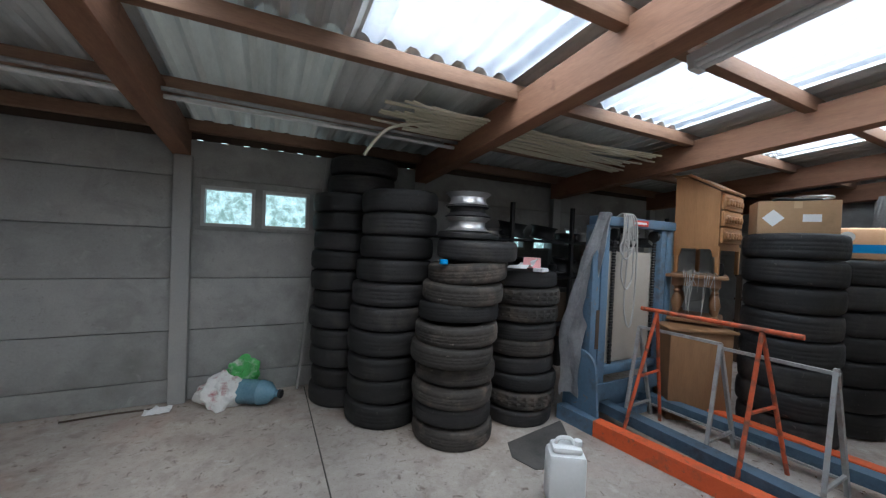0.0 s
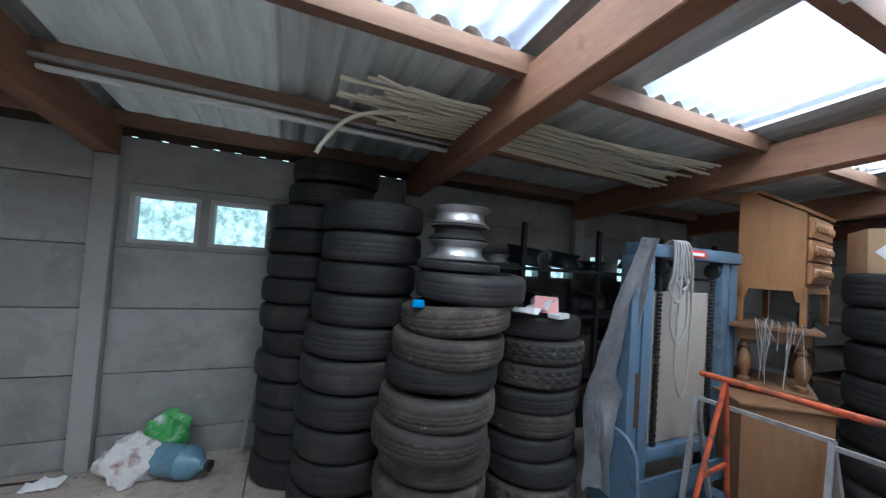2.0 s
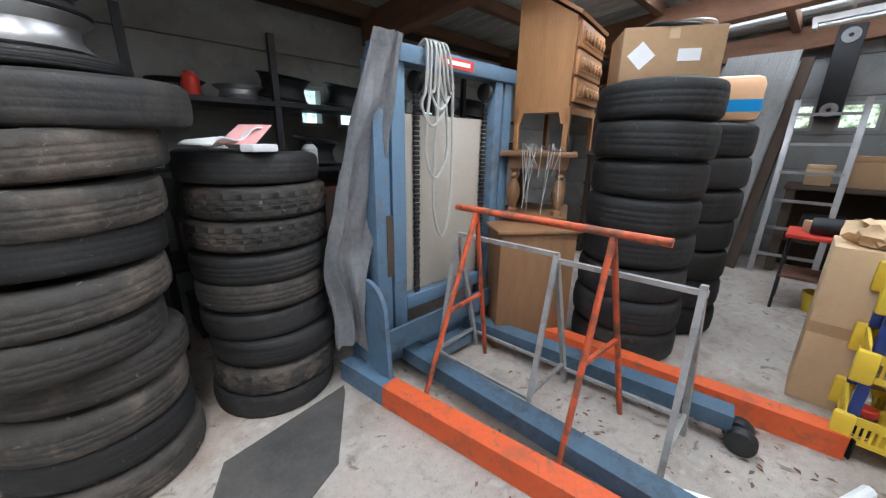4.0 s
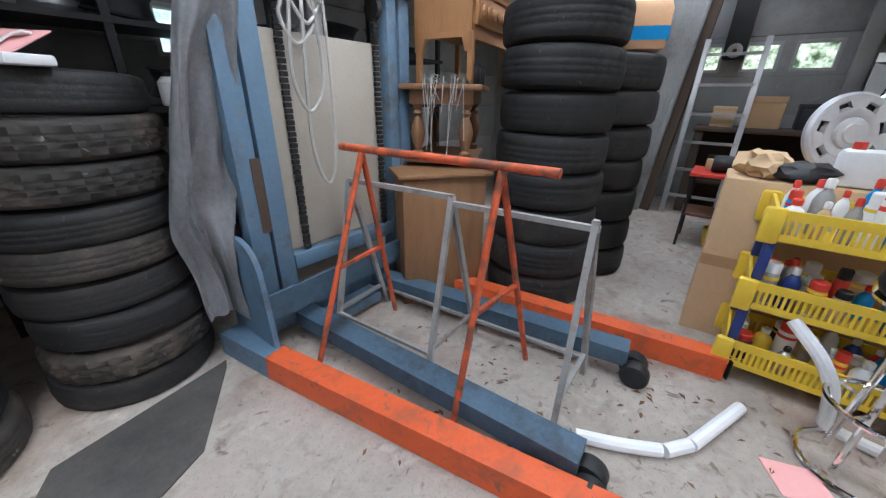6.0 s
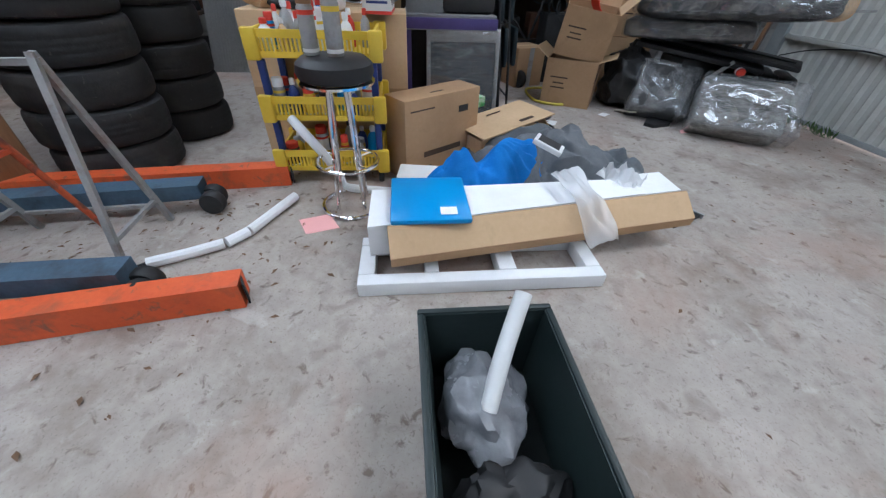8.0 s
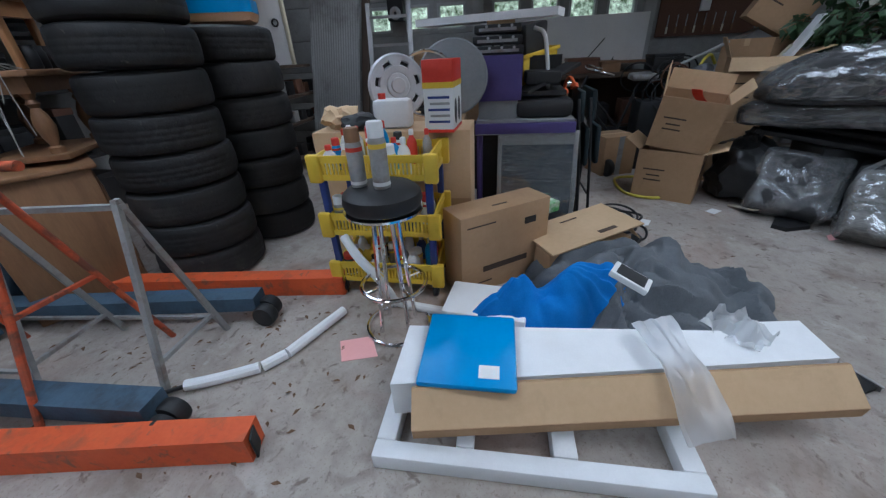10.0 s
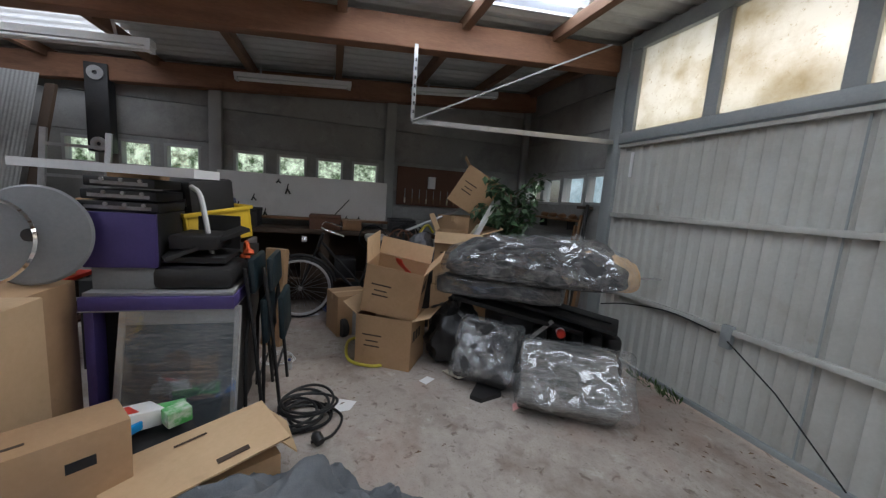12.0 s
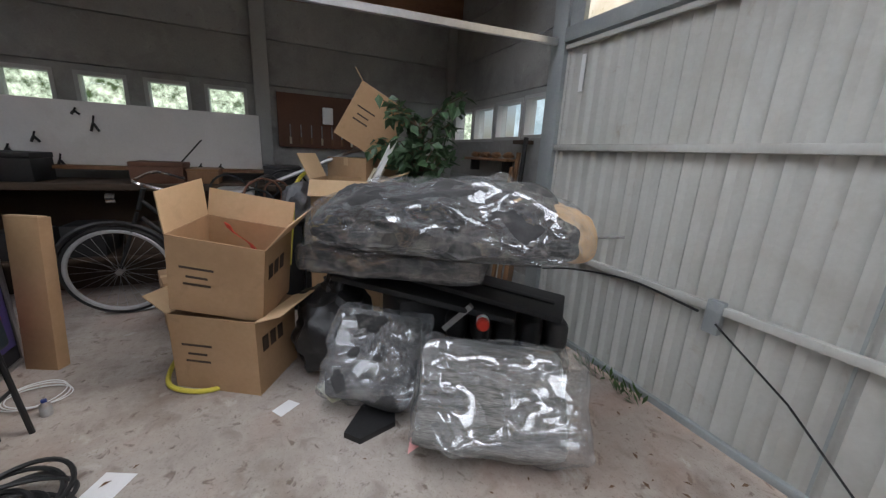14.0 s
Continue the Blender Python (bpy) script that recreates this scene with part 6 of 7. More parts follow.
pc = thing("purple_cabinet", "purple-fronted open cabinet on the counter", "cabinet", pose(4.60, -0.66, 0.93))
part("front", B((0.0, 0.0, 0.0), (0.03, 0.31, 0.28), 0.004), M_PURPLE, pc)
part("body", B((0.031, 0.0, 0.0), (0.40, 0.31, 0.28), 0.004), M_DARK, pc)
part("side_rack", B((0.05, -0.30, 0.02), (0.42, -0.002, 0.05)), M_DARK, pc)
part("side_rack", B((0.40, -0.30, 0.05), (0.42, -0.002, 0.26)), M_DARK, pc)
part("tray", B((0.06, -0.26, 0.09), (0.36, -0.03, 0.17), 0.01), M_DARK, pc)
for i in range(3):
    part("foot", B((0.03 + 0.15 * i, 0.02, -0.12), (0.07 + 0.15 * i, 0.29, 0.0)), M_GREYLAM, pc)
for i, (z, w) in enumerate(((1.212, 0.34), (1.27, 0.32), (1.335, 0.30))):
    dv = thing("hifi_deck", "flat black electronic deck in a stack", "device", pose(4.64 + 0.01 * i, -0.66 + 0.01 * i, z), "stacked black decks")
    part("body", B((0, 0, 0), (0.36, w, 0.05), 0.006), M_BLACK, dv)
    part("front_strip", B((-0.003, 0.03, 0.012), (0.0, w - 0.03, 0.03)), M_GREYSTEEL, dv)
    for k in range(3):
        part("knob", LA([(0, 0), (0.009, 0), (0.009, 0.012), (0, 0.012)], 12, pose(-0.003, 0.06 + 0.08 * k, 0.038, 0, -90, 0)), M_STEEL, dv)
solid("white_panel_board", BAR((4.98, 0.06, 1.43), (4.66, -0.88, 1.43), 0.20, 0.045), M_WHITE, "long white board lying on the decks", "board")
solid("packing_support", B((4.70, -0.60, 1.386), (4.95, -0.42, 1.407)), M_CARD, "folded cardboard under the white board", "cardboard")
yb = thing("yellow_crate", "yellow plastic crate tilted among the devices", "crate", pose(5.24, -0.70, 1.0, 0, -7, -38))
bm = bmesh.new()
box(bm, (-0.22, -0.16, 0), (0.22, 0.16, 0.012))
for a, b in (((-0.23, -0.17, 0), (-0.215, 0.17, 0.22)), ((0.215, -0.17, 0), (0.23, 0.17, 0.22)), ((-0.215, -0.17, 0), (0.215, -0.155, 0.22)), ((-0.215, 0.155, 0), (0.215, 0.17, 0.22))):
    box(bm, a, b, 0.004)
part("body", bm, M_YELLOW, yb)
for a, b in (((-0.245, -0.185, 0.20), (0.245, -0.170, 0.225)), ((-0.245, 0.170, 0.20), (0.245, 0.185, 0.225)), ((-0.245, -0.170, 0.20), (-0.230, 0.170, 0.225)), ((0.230, -0.170, 0.20), (0.245, 0.170, 0.225))):
    part("rim", B(a, b, 0.003), M_YELLOW, yb)
pr = thing("black_printer", "black boxy printer standing in the crate", "printer", pose(5.20, -0.70, 1.05, 0, -6, -34))
part("body", B((-0.16, -0.12, 0.0), (0.16, 0.12, 0.36), 0.02), M_BLACK, pr)
part("slot", B((-0.163, -0.08, 0.2), (-0.16, 0.08, 0.25)), M_GREYSTEEL, pr)
solid("crate_support", B((4.96, -1.0, 0.0), (5.40, -0.58, 0.965), 0.004), M_DARK, "dark cabinet under the yellow crate", "cabinet")
solid("plastic_cover", BAR((4.66, -0.66, 0.975), (4.86, -1.02, 1.13), 0.16, 0.02), M_BLACK, "black plastic cover leaning over the counter", "cover")
solid("white_cable_end", T(bend([(4.86, -0.74, 1.36), (4.80, -0.80, 1.32), (4.79, -0.83, 1.18), (4.80, -0.85, 1.02), (4.82, -0.86, 0.95)], 5), 0.014, 8), M_WHITE, "thick white cable hanging down", "cable")
solid("ear_defenders", T([(0.07 * math.cos(math.pi * i / 14), 0, 0.09 * math.sin(math.pi * i / 14)) for i in range(15)], [0.03] * 2 + [0.012] * 11 + [0.03] * 2, 8), M_ORANGE, "orange ear defenders on the counter", "ear defenders", pose(4.90, -1.02, 0.95, 0, 20, 20))
# film-wrapped glazed panel leaning on the counter
gp = thing("wrapped_glass_panel", "dark framed glass panel wrapped in clear film", "panel", pose(4.40, -1.06, 0.0, 0, 13, 0))
part("pane", B((0.0, 0.03, 0.02), (0.012, 0.52, 0.72)), surface("dark_blue_glass", (0.03, 0.045, 0.06), (0.06, 0.08, 0.10), 3, 0.12, bump=0.03), gp)
bm = bmesh.new()
for a, b in (((-0.012, 0.0, 0.0), (0.022, 0.03, 0.75)), ((-0.012, 0.52, 0.0), (0.022, 0.55, 0.75)), ((-0.012, 0.03, 0.0), (0.022, 0.52, 0.03)), ((-0.012, 0.03, 0.66), (0.022, 0.52, 0.75))):
    box(bm, a, b, 0.004)
part("frame_bars", bm, M_GREYSTEEL, gp)
part("film", sheet(bmesh.new(), 0.74, 0.54, 20, 16, lambda u, v: 0.02 + 0.006 * noise.noise((u * 9, v * 9, 1)), 0.001, Matrix(((0, 0, -1, 0.0), (0, 1, 0, 0.275), (1, 0, 0, 0.375), (0, 0, 0, 1)))), M_FILM_FLAT, gp, "clear stretch film")

# folded chairs and framed display board
for k in range(2):
    ch = thing("folding_chair", "folded black tubular chair with dark teal seat", "chair", pose(4.88 + 0.06 * k, -1.15 - 0.09 * k, 0.0, 0, 3, 90), "folded chairs")
    for y in (-0.20, 0.20):
        part("leg", T([(0.0, y, 0.0), (0.02, y, 0.5), (0.05, y, 0.92)], 0.011, 8), M_BLACK, ch)
        part("leg", T([(0.10, y * 0.9, 0.0), (0.07, y * 0.9, 0.5), (0.03, y * 0.9, 0.70)], 0.011, 8), M_BLACK, ch)
    M_TEAL = bpy.data.materials.get("dark_teal_vinyl") or surface("dark_teal_vinyl", (0.008, 0.018, 0.023), (0.014, 0.03, 0.038), 8, 0.4, bump=0.1)
    part("seat", B((-0.05, -0.18, 0.44), (-0.012, 0.18, 0.72), 0.018), M_TEAL, ch)
    part("backrest", B((0.0, -0.19, 0.76), (0.038, 0.19, 0.97), 0.018), M_TEAL, ch)
    part("crossbar", T([(0.02, -0.20, 0.22), (0.02, 0.20, 0.22)], 0.008, 8), M_BLACK, ch)
db = thing("framed_display_board", "aluminium-framed dark display board standing upright", "display board", pose(5.44, -0.90, 0.0))
part("panel", B((0.0, 0.01, 0.03), (0.42, 0.022, 0.90)), M_BLACK, db)
for a, b in (((-0.03, 0, 0), (0.0, 0.035, 0.95)), ((0.42, 0, 0), (0.45, 0.035, 0.95)), ((0.0, 0, 0.91), (0.42, 0.035, 0.95)), ((0.0, 0, 0.0), (0.42, 0.035, 0.03)), ((0.0, -0.004, 0.60), (0.42, 0.0, 0.625))):
    part("frame_bar", B(a, b, 0.004), M_STEEL, db)
part("picture", B((0.05, 0.004, 0.66), (0.40, 0.009, 0.88)), M_LEAF, db, "dark green printed picture")
part("picture", B((0.05, 0.004, 0.12), (0.40, 0.009, 0.56)), M_PURPLE, db, "dark purple printed picture")
for i in range(3):
    part("picture_mark", B((0.09 + 0.10 * i, 0.001, 0.22), (0.14 + 0.10 * i, 0.004, 0.44), 0.001), M_RED, db)
fc = thing("flat_carton", "tall flat cardboard carton leaning upright", "carton", pose(5.72, -1.04, 0.0, 0, 5, -24))
part("body", B((0.0, -0.08, 0.0), (0.07, 0.10, 0.86), 0.004), M_CARD, fc)
part("flap", B((0.0, -0.08, 0.861), (0.05, 0.10, 0.866)), M_CARD_PALE, fc)
coil = thing("cable_coil", "coiled black rubber cable on the floor", "cable", pose(4.60, -1.40, 0.0))
rng = random.Random(8)
for i in range(9):
    r1, r2, oz = rng.uniform(0.12, 0.19), rng.uniform(0.10, 0.17), 0.012 + 0.011 * i
    ox, oy, ph = rng.uniform(-0.04, 0.04), rng.uniform(-0.04, 0.04), rng.uniform(0, 6)
    part("loop", T([(ox + r1 * math.cos(t), oy + r2 * math.sin(t), oz + 0.008 * math.sin(2 * t + ph)) for t in [2 * math.pi * j / 36 for j in range(36)]], 0.0085, 6, True), M_BLACK, coil)
part("lead", T(bend([(0.1, -0.12, 0.02), (-0.05, -0.22, 0.01), (-0.22, -0.16, 0.01), (-0.26, -0.05, 0.012)], 5), 0.0085, 6), M_BLACK, coil)
part("plug", LA([(0, 0), (0.026, 0.0), (0.03, 0.02), (0.03, 0.05), (0.016, 0.07), (0, 0.08)], 16, pose(-0.30, -0.10, 0.03, 0, 70, 30)), M_BLACK, coil)
wire = thing("white_wire_coil", "thin white wire loops on the floor", "wire", pose(5.42, -1.15, 0.0))
for i in range(3):
    part("loop", T([((0.09 + 0.01 * i) * math.cos(t), 0.12 * math.sin(t) + 0.01 * i, 0.006 + 0.006 * i + 0.008 * (1 + math.sin(t + i))) for t in [2 * math.pi * j / 30 for j in range(30)]], 0.003, 5, True), M_WHITE, wire)
bottle(5.26, -1.24, 0.0, 0.022, 0.085, M_GREYSTEEL, M_NAVY, "small clear bottle with blue cap on the floor")
for pts, mt, lab in (([(4.77, -1.61), (4.61, -1.53), (4.625, -1.67), (4.72, -1.72)], M_PAPER, "white sheet of paper on the floor"), ([(4.86, -2.24), (4.93, -2.33), (4.98, -2.28), (4.92, -2.20)], M_PAPER, "torn white paper scrap on the floor"),
                     ([(4.42, -2.74), (4.50, -2.96), (4.56, -2.92), (4.50, -2.78)], M_PINK, "torn red and white paper scrap on the floor"), ([(6.45, -1.25), (6.55, -1.42), (6.66, -1.36), (6.58, -1.22)], M_PAPER, "white papers on the floor under the bicycle"), ([(6.50, -1.05), (6.56, -1.14), (6.62, -1.1)], M_PAPER, "white papers on the floor under the bicycle")):
    solid("paper", PR(pts, 0.0, 0.002), mt, lab, "paper")
solid("blue_bag", lump(bmesh.new(), (0.16, 0.10, 0.08), 3.0, 0.4, 3, 3, None, -0.07), M_NAVY, "blue plastic bag under the bicycle", "bag", pose(6.66, -1.55, 0.07))


# ---- open cartons ----
def open_carton(name, w, d, h, at, label, flaps):
    """A carton of board walls, open at the top, with flaps at given angles."""
    root = thing(name, label, "carton", at)
    t = 0.006
    bm = bmesh.new()
    box(bm, (-w / 2, -d / 2, 0), (w / 2, d / 2, t))
    for a, b in (((-w / 2, -d / 2, t), (w / 2, -d / 2 + t, h)), ((-w / 2, d / 2 - t, t), (w / 2, d / 2, h)), ((-w / 2, -d / 2 + t, t), (-w / 2 + t, d / 2 - t, h)), ((w / 2 - t, -d / 2 + t, t), (w / 2, d / 2 - t, h))):
        part("wall_board", B(a, b), M_CARD, root)
    part("bottom", bm, M_CARD, root)
    for side, ang, ln in flaps:
        a = math.radians(ang)
        if side in "fb":
            s = -1 if side == "f" else 1
            m = Matrix.Translation((0, s * d / 2, h)) @ Matrix.Rotation(-s * a, 4, "X")
            part("flap", B((-w / 2, -t / 2, 0.001), (w / 2, t / 2, ln), 0, m), M_CARD_PALE, root)
        else:
            s = -1 if side == "l" else 1
            m = Matrix.Translation((s * w / 2, 0, h)) @ Matrix.Rotation(s * a, 4, "Y")
            part("flap", B((-t / 2, -d / 2, 0.001), (t / 2, d / 2, ln), 0, m), M_CARD_PALE, root)
    for i, (x0, x1, z) in enumerate(((0.08, 0.30, 0.30), (0.12, 0.26, 0.24), (0.10, 0.28, 0.19))):
        part("print_bar", B((-w / 2 + x0 * w * 1.6, -d / 2 - 0.0015, z * h * 2), (-w / 2 + x1 * w * 1.6, -d / 2, z * h * 2 + 0.012)), M_HIDEWOOD, root)
    for i in range(3):
        part("print_mark", B((w / 2, -d / 2 + 0.05 + 0.07 * i, h * 0.55), (w / 2 + 0.0015, -d / 2 + 0.10 + 0.07 * i, h * 0.75)), M_HIDEWOOD, root)
    return root


open_carton("open_carton", 0.48, 0.38, 0.42, pose(5.352, -2.04, 0.0, 0, 0, -121), "open brown cardboard carton standing on the floor", [("l", 55, 0.15), ("r", 70, 0.15)])
open_carton("open_carton", 0.46, 0.35, 0.40, pose(5.352, -2.04, 0.45, 6, 8, -112), "open brown carton stacked aslant on another", [("l", 8, 0.2), ("r", 35, 0.17), ("b", 10, 0.15)])
rb = solid("red_bag", sheet(bmesh.new(), 0.10, 0.26, 6, 8, lambda u, v: 0.03 * math.sin(5 * v), 0.004), M_RED, "red plastic strip hanging out of the carton", "bag", pose(5.287, -2.12, 0.78, 70, 0, 20))
open_carton("open_carton", 0.46, 0.40, 0.52, pose(5.864, -2.78, 0.56, 0, 0, -112), "open brown carton raised on another box", [("l", 25, 0.18), ("r", 70, 0.2), ("f", 150, 0.12)])
carton("cardboard_box", (0.48, 0.44, 0.555), pose(5.864, -2.78, 0.0, 0, 0, -112), "brown cardboard box under the open carton")
carton("cardboard_box", (0.46, 0.46, 1.22), pose(6.298, -3.00, 0.0, 0, 0, -60), "tall brown carton behind the open ones")
tl = open_carton("tilted_carton", 0.42, 0.30, 0.44, pose(6.254, -2.93, 1.30, 0, 30, -108), "brown cardboard box tipped on its corner", [("l", 60, 0.1)])
ws = thing("slatted_board", "white slatted board sticking up out of the carton", "board", pose(5.803, -2.74, 0.70, 0, 26, -100))
for i in range(5):
    part("slat", B((-0.01, -0.06 + 0.026 * i, 0), (0.012, -0.041 + 0.026 * i, 0.74)), M_WHITE, ws)
part("back", B((0.012, -0.06, 0), (0.02, 0.063, 0.74)), M_WHITE, ws)
solid("white_frame_piece", BAR((5.925, -2.92, 1.0), (5.820, -2.98, 1.16), 0.10, 0.02), M_CORD, "cream plastic frame in the carton", "frame")
lb = carton("cardboard_box", (0.36, 0.34, 0.40), pose(6.081, -1.72, 0.0, 0, 0, -72), "closed brown box taped with grey tape")
part("grey_tape", B((-0.03, -0.1715, 0.0), (0.03, -0.170, 0.401)), M_GREYSTEEL, lb)
solid("castor_wheel", LA([(0, -0.03), (0.08, -0.03), (0.09, -0.015), (0.09, 0.015), (0.08, 0.03), (0, 0.03)], 24), M_BLACK, "black castor wheel on the floor by the box", "wheel", pose(5.872, -1.66, 0.09, 90, 0, 20))
solid("yellow_hose", T(bend([(5.212, -2.02, 0.013), (5.195, -1.86, 0.013), (5.317, -1.70, 0.013), (5.578, -1.68, 0.013), (5.777, -1.74, 0.013), (5.820, -1.95, 0.013)], 8), 0.013, 8), M_HOSE, "yellow garden hose lying on the floor", "hose")
solid("yellow_hose", T(bend([(5.925, -2.34, 0.45), (6.037, -2.38, 0.75), (6.133, -2.42, 1.00), (6.211, -2.52, 1.10), (6.237, -2.60, 1.02)], 8), 0.014, 8), M_HOSE, "yellow hose looped over the clutter", "hose")

# ---- plant ----
pl = thing("artificial_plant", "dark green leafy house plant behind the cartons", "plant", pose(5.777, -3.30, 0.0))
part("pot", LA([(0, 0), (0.12, 0), (0.16, 0.25), (0.165, 0.27), (0.15, 0.27), (0.14, 0.24), (0, 0.24)], 28), M_DARK, pl)
part("trunk", T(bend([(0, 0, 0.24), (0.02, 0.01, 0.6), (-0.02, 0.02, 1.0), (0.0, 0.03, 1.5)], 5), [0.02] * 4 + [0.016] * 6 + [0.01] * 6, 8), M_STEM, pl)
rng = random.Random(33)
crown = bmesh.new()
stems = bmesh.new()
for i in range(34):
    a, up = rng.uniform(0, 6.28), rng.uniform(0.0, 1.0)
    base = Vector((0.0, 0.03, 0.95 + 0.52 * up))
    tip = base + Vector((math.cos(a) * rng.uniform(0.18, 0.34), math.sin(a) * rng.uniform(0.18, 0.34), rng.uniform(0.05, 0.28)))
    tube(stems, [base, base.lerp(tip, 0.6) + Vector((0, 0, 0.03)), tip], 0.004, 4)
    for j in range(15):
        p = base.lerp(tip, rng.uniform(0.25, 1.05)) + Vector((rng.uniform(-0.06, 0.06), rng.uniform(-0.06, 0.06), rng.uniform(-0.07, 0.06)))
        m = Matrix.Translation(p) @ Euler((rng.uniform(-1, 1), rng.uniform(-0.2, 1.2), rng.uniform(0, 6.28))).to_matrix().to_4x4()
        L_, w_ = rng.uniform(0.075, 0.125), rng.uniform(0.022, 0.036)
        vs = [crown.verts.new(m @ Vector(c)) for c in ((0, 0, 0), (L_ * 0.4, -w_, 0.006), (L_, 0, -0.012), (L_ * 0.4, w_, 0.006), (L_ * 0.4, 0, -0.006))]
        crown.faces.new((vs[0], vs[1], vs[4]))
        crown.faces.new((vs[1], vs[2], vs[4]))
        crown.faces.new((vs[2], vs[3], vs[4]))
        crown.faces.new((vs[3], vs[0], vs[4]))
part("stem", stems, M_STEM, pl)
part("crown", crown, M_LEAF, pl)

# ---- car seats and wrapped parts by the garage door ----
def soft_box(w, d, h, seed, amp=0.02, r=0.06, cuts=10):
    """A rounded padded body with dents."""
    bm = bmesh.new()
    box(bm, (-w / 2, -d / 2, 0), (w / 2, d / 2, h), 0.0)
    bmesh.ops.subdivide_edges(bm, edges=bm.edges[:], cuts=cuts, use_grid_fill=True)
    for v in bm.verts:
        c = Vector((max(-w / 2 + r, min(w / 2 - r, v.co.x)), max(-d / 2 + r, min(d / 2 - r, v.co.y)), max(r, min(h - r, v.co.z))))
        o = v.co - c
        if o.length > 1e-6:
            v.co = c + o.normalized() * min(r, o.length) if (abs(o.x) > 0) + (abs(o.y) > 0) + (abs(o.z) > 0) > 1 else v.co
        v.co += Vector((1, 1, 1)) * amp * noise.fractal(v.co * 5 + Vector((seed, 0, seed)), 1, 2, 3)
    return bm


M_SEAT = surface("dark_grey_seat_cloth", (0.035, 0.035, 0.037), (0.065, 0.064, 0.064), 8, 0.8, bump=0.3, fine=90, spot=(0.22, 0.21, 0.19), spot_scale=5, spot_amount=0.6)
# pale streaks hold both dust and the film's shine, as cover colour
M_SEATLIGHT = surface("dusty_sheen_seat_cover", (0.09, 0.087, 0.082), (0.36, 0.35, 0.33), 5, 0.6, bump=0.5, fine=40, spot=(0.07, 0.07, 0.07), spot_scale=4, spot_amount=0.8, stretch=(0.6, 2, 5))


def car_seat(name, at, w, label, cover, loose=0.04, film=M_FILM):
    root = thing(name, label, "car seat", at)
    part("cushion", soft_box(w, 0.32, 0.46, w * 3, 0.022, 0.05), cover, root)
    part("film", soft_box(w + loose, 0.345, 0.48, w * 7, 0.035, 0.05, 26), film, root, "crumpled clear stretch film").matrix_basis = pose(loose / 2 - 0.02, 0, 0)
    part("frame_rail", BAR((-w * 0.45, 0.15, 0.30), (-w * 0.45, 0.75, 0.34), 0.035), M_DARK, root)
    part("frame_rail", BAR((w * 0.45, 0.15, 0.30), (w * 0.45, 0.75, 0.34), 0.035), M_DARK, root)
    part("base", B((-w * 0.46, 0.12, 0.0), (w * 0.46, 0.6, 0.24), 0.03), M_BLACK, root)
    return root


car_seat("wrapped_car_seat", pose(4.27, -3.05, 0.02, -44, 0, -122), 0.64, "pale dusty car seat wrapped in clear film", M_SEATLIGHT, 0.13)
car_seat("wrapped_car_seat", pose(4.775, -2.64, 0.02, -42, 6, -118), 0.44, "dark car seat wrapped in clear film", M_SEAT, 0.06, M_FILM_HAZE)
bs = thing("black_car_seat", "black ribbed car seat back lying down", "car seat", pose(4.880, -3.52, 0.0, 0, 0, -122))
for i in range(5):
    part("roll", soft_box(0.13, 0.5, 0.2, i * 1.3, 0.01, 0.06, 6), M_BLACK, bs).matrix_basis = pose(-0.28 + 0.14 * i, 0, 0.24)
part("base", B((-0.36, -0.26, 0.0), (0.36, 0.26, 0.25), 0.03), M_BLACK, bs)
part("hinge", BAR((-0.34, -0.27, 0.35), (-0.2, -0.32, 0.52), 0.03), M_GREYSTEEL, bs)
cc = thing("drink_can", "red and white drink can lying on the seat", "can", pose(4.652, -3.22, 0.455, 90, 0, 60))
part("body", LA([(0, -0.058), (0.024, -0.058), (0.033, -0.05), (0.033, 0.05), (0.026, 0.06), (0, 0.06)], 24), M_RED, cc)
part("band", LA([(0.0335, -0.02), (0.0335, 0.012)], 24), M_WHITE, cc)
solid("bin_bag", lump(bmesh.new(), (0.25, 0.24, 0.27), 7.7, 0.28, 3.2, 4, None, -0.24), M_PLASTICBAG, "full black bin bag standing on the floor", "bin bag", pose(5.25, -2.56, 0.24))
tie = solid("bin_bag_knot", lump(bmesh.new(), (0.06, 0.06, 0.09), 2.7, 0.5, 4, 3), M_PLASTICBAG, "knotted neck of the black bin bag", "bin bag", pose(5.24, -2.56, 0.50))
solid("rubber_flap", PR([(4.617, -2.50), (4.55, -2.56), (4.600, -2.74), (4.758, -2.78), (4.775, -2.62)], 0.0, 0.03), M_BLACK, "black rubber flap on the floor", "flap")
solid("cream_strip", BAR((5.037, -2.44, 0.01), (4.810, -2.50, 0.06), 0.05, 0.01), M_CORD, "cream plastic strip on the floor", "strip")
# pile of dark panels
for i, (z, x, y, w, l, th, rz, mt) in enumerate(((0.51, 5.02, -3.05, 0.34, 1.05, 0.04, -128, M_BLACK), (0.565, 4.92, -3.22, 0.30, 1.15, 0.035, -134, M_DARK))):
    tp = thing("trim_panel", "black plastic car trim panel in the pile", "trim panel", pose(x, y, z, 4, 6, rz - 0))
    part("body", B((-l / 2, -w / 2, 0), (l / 2, w / 2, th), 0.012), mt, tp)
    part("rib", B((-l / 2 + 0.05, -0.02, th), (l / 2 - 0.05, 0.02, th + 0.012), 0.004), mt, tp)
solid("seat_support", B((4.906, -3.35, 0.0), (5.256, -2.85, 0.50), 0.02), M_BLACK, "black box under the trim panels", "box")
wp = thing("wrapped_seat_back", "dark slab-shaped seat back wrapped in film", "seat back", pose(5.055, -2.88, 0.64, 0, -2, -128))
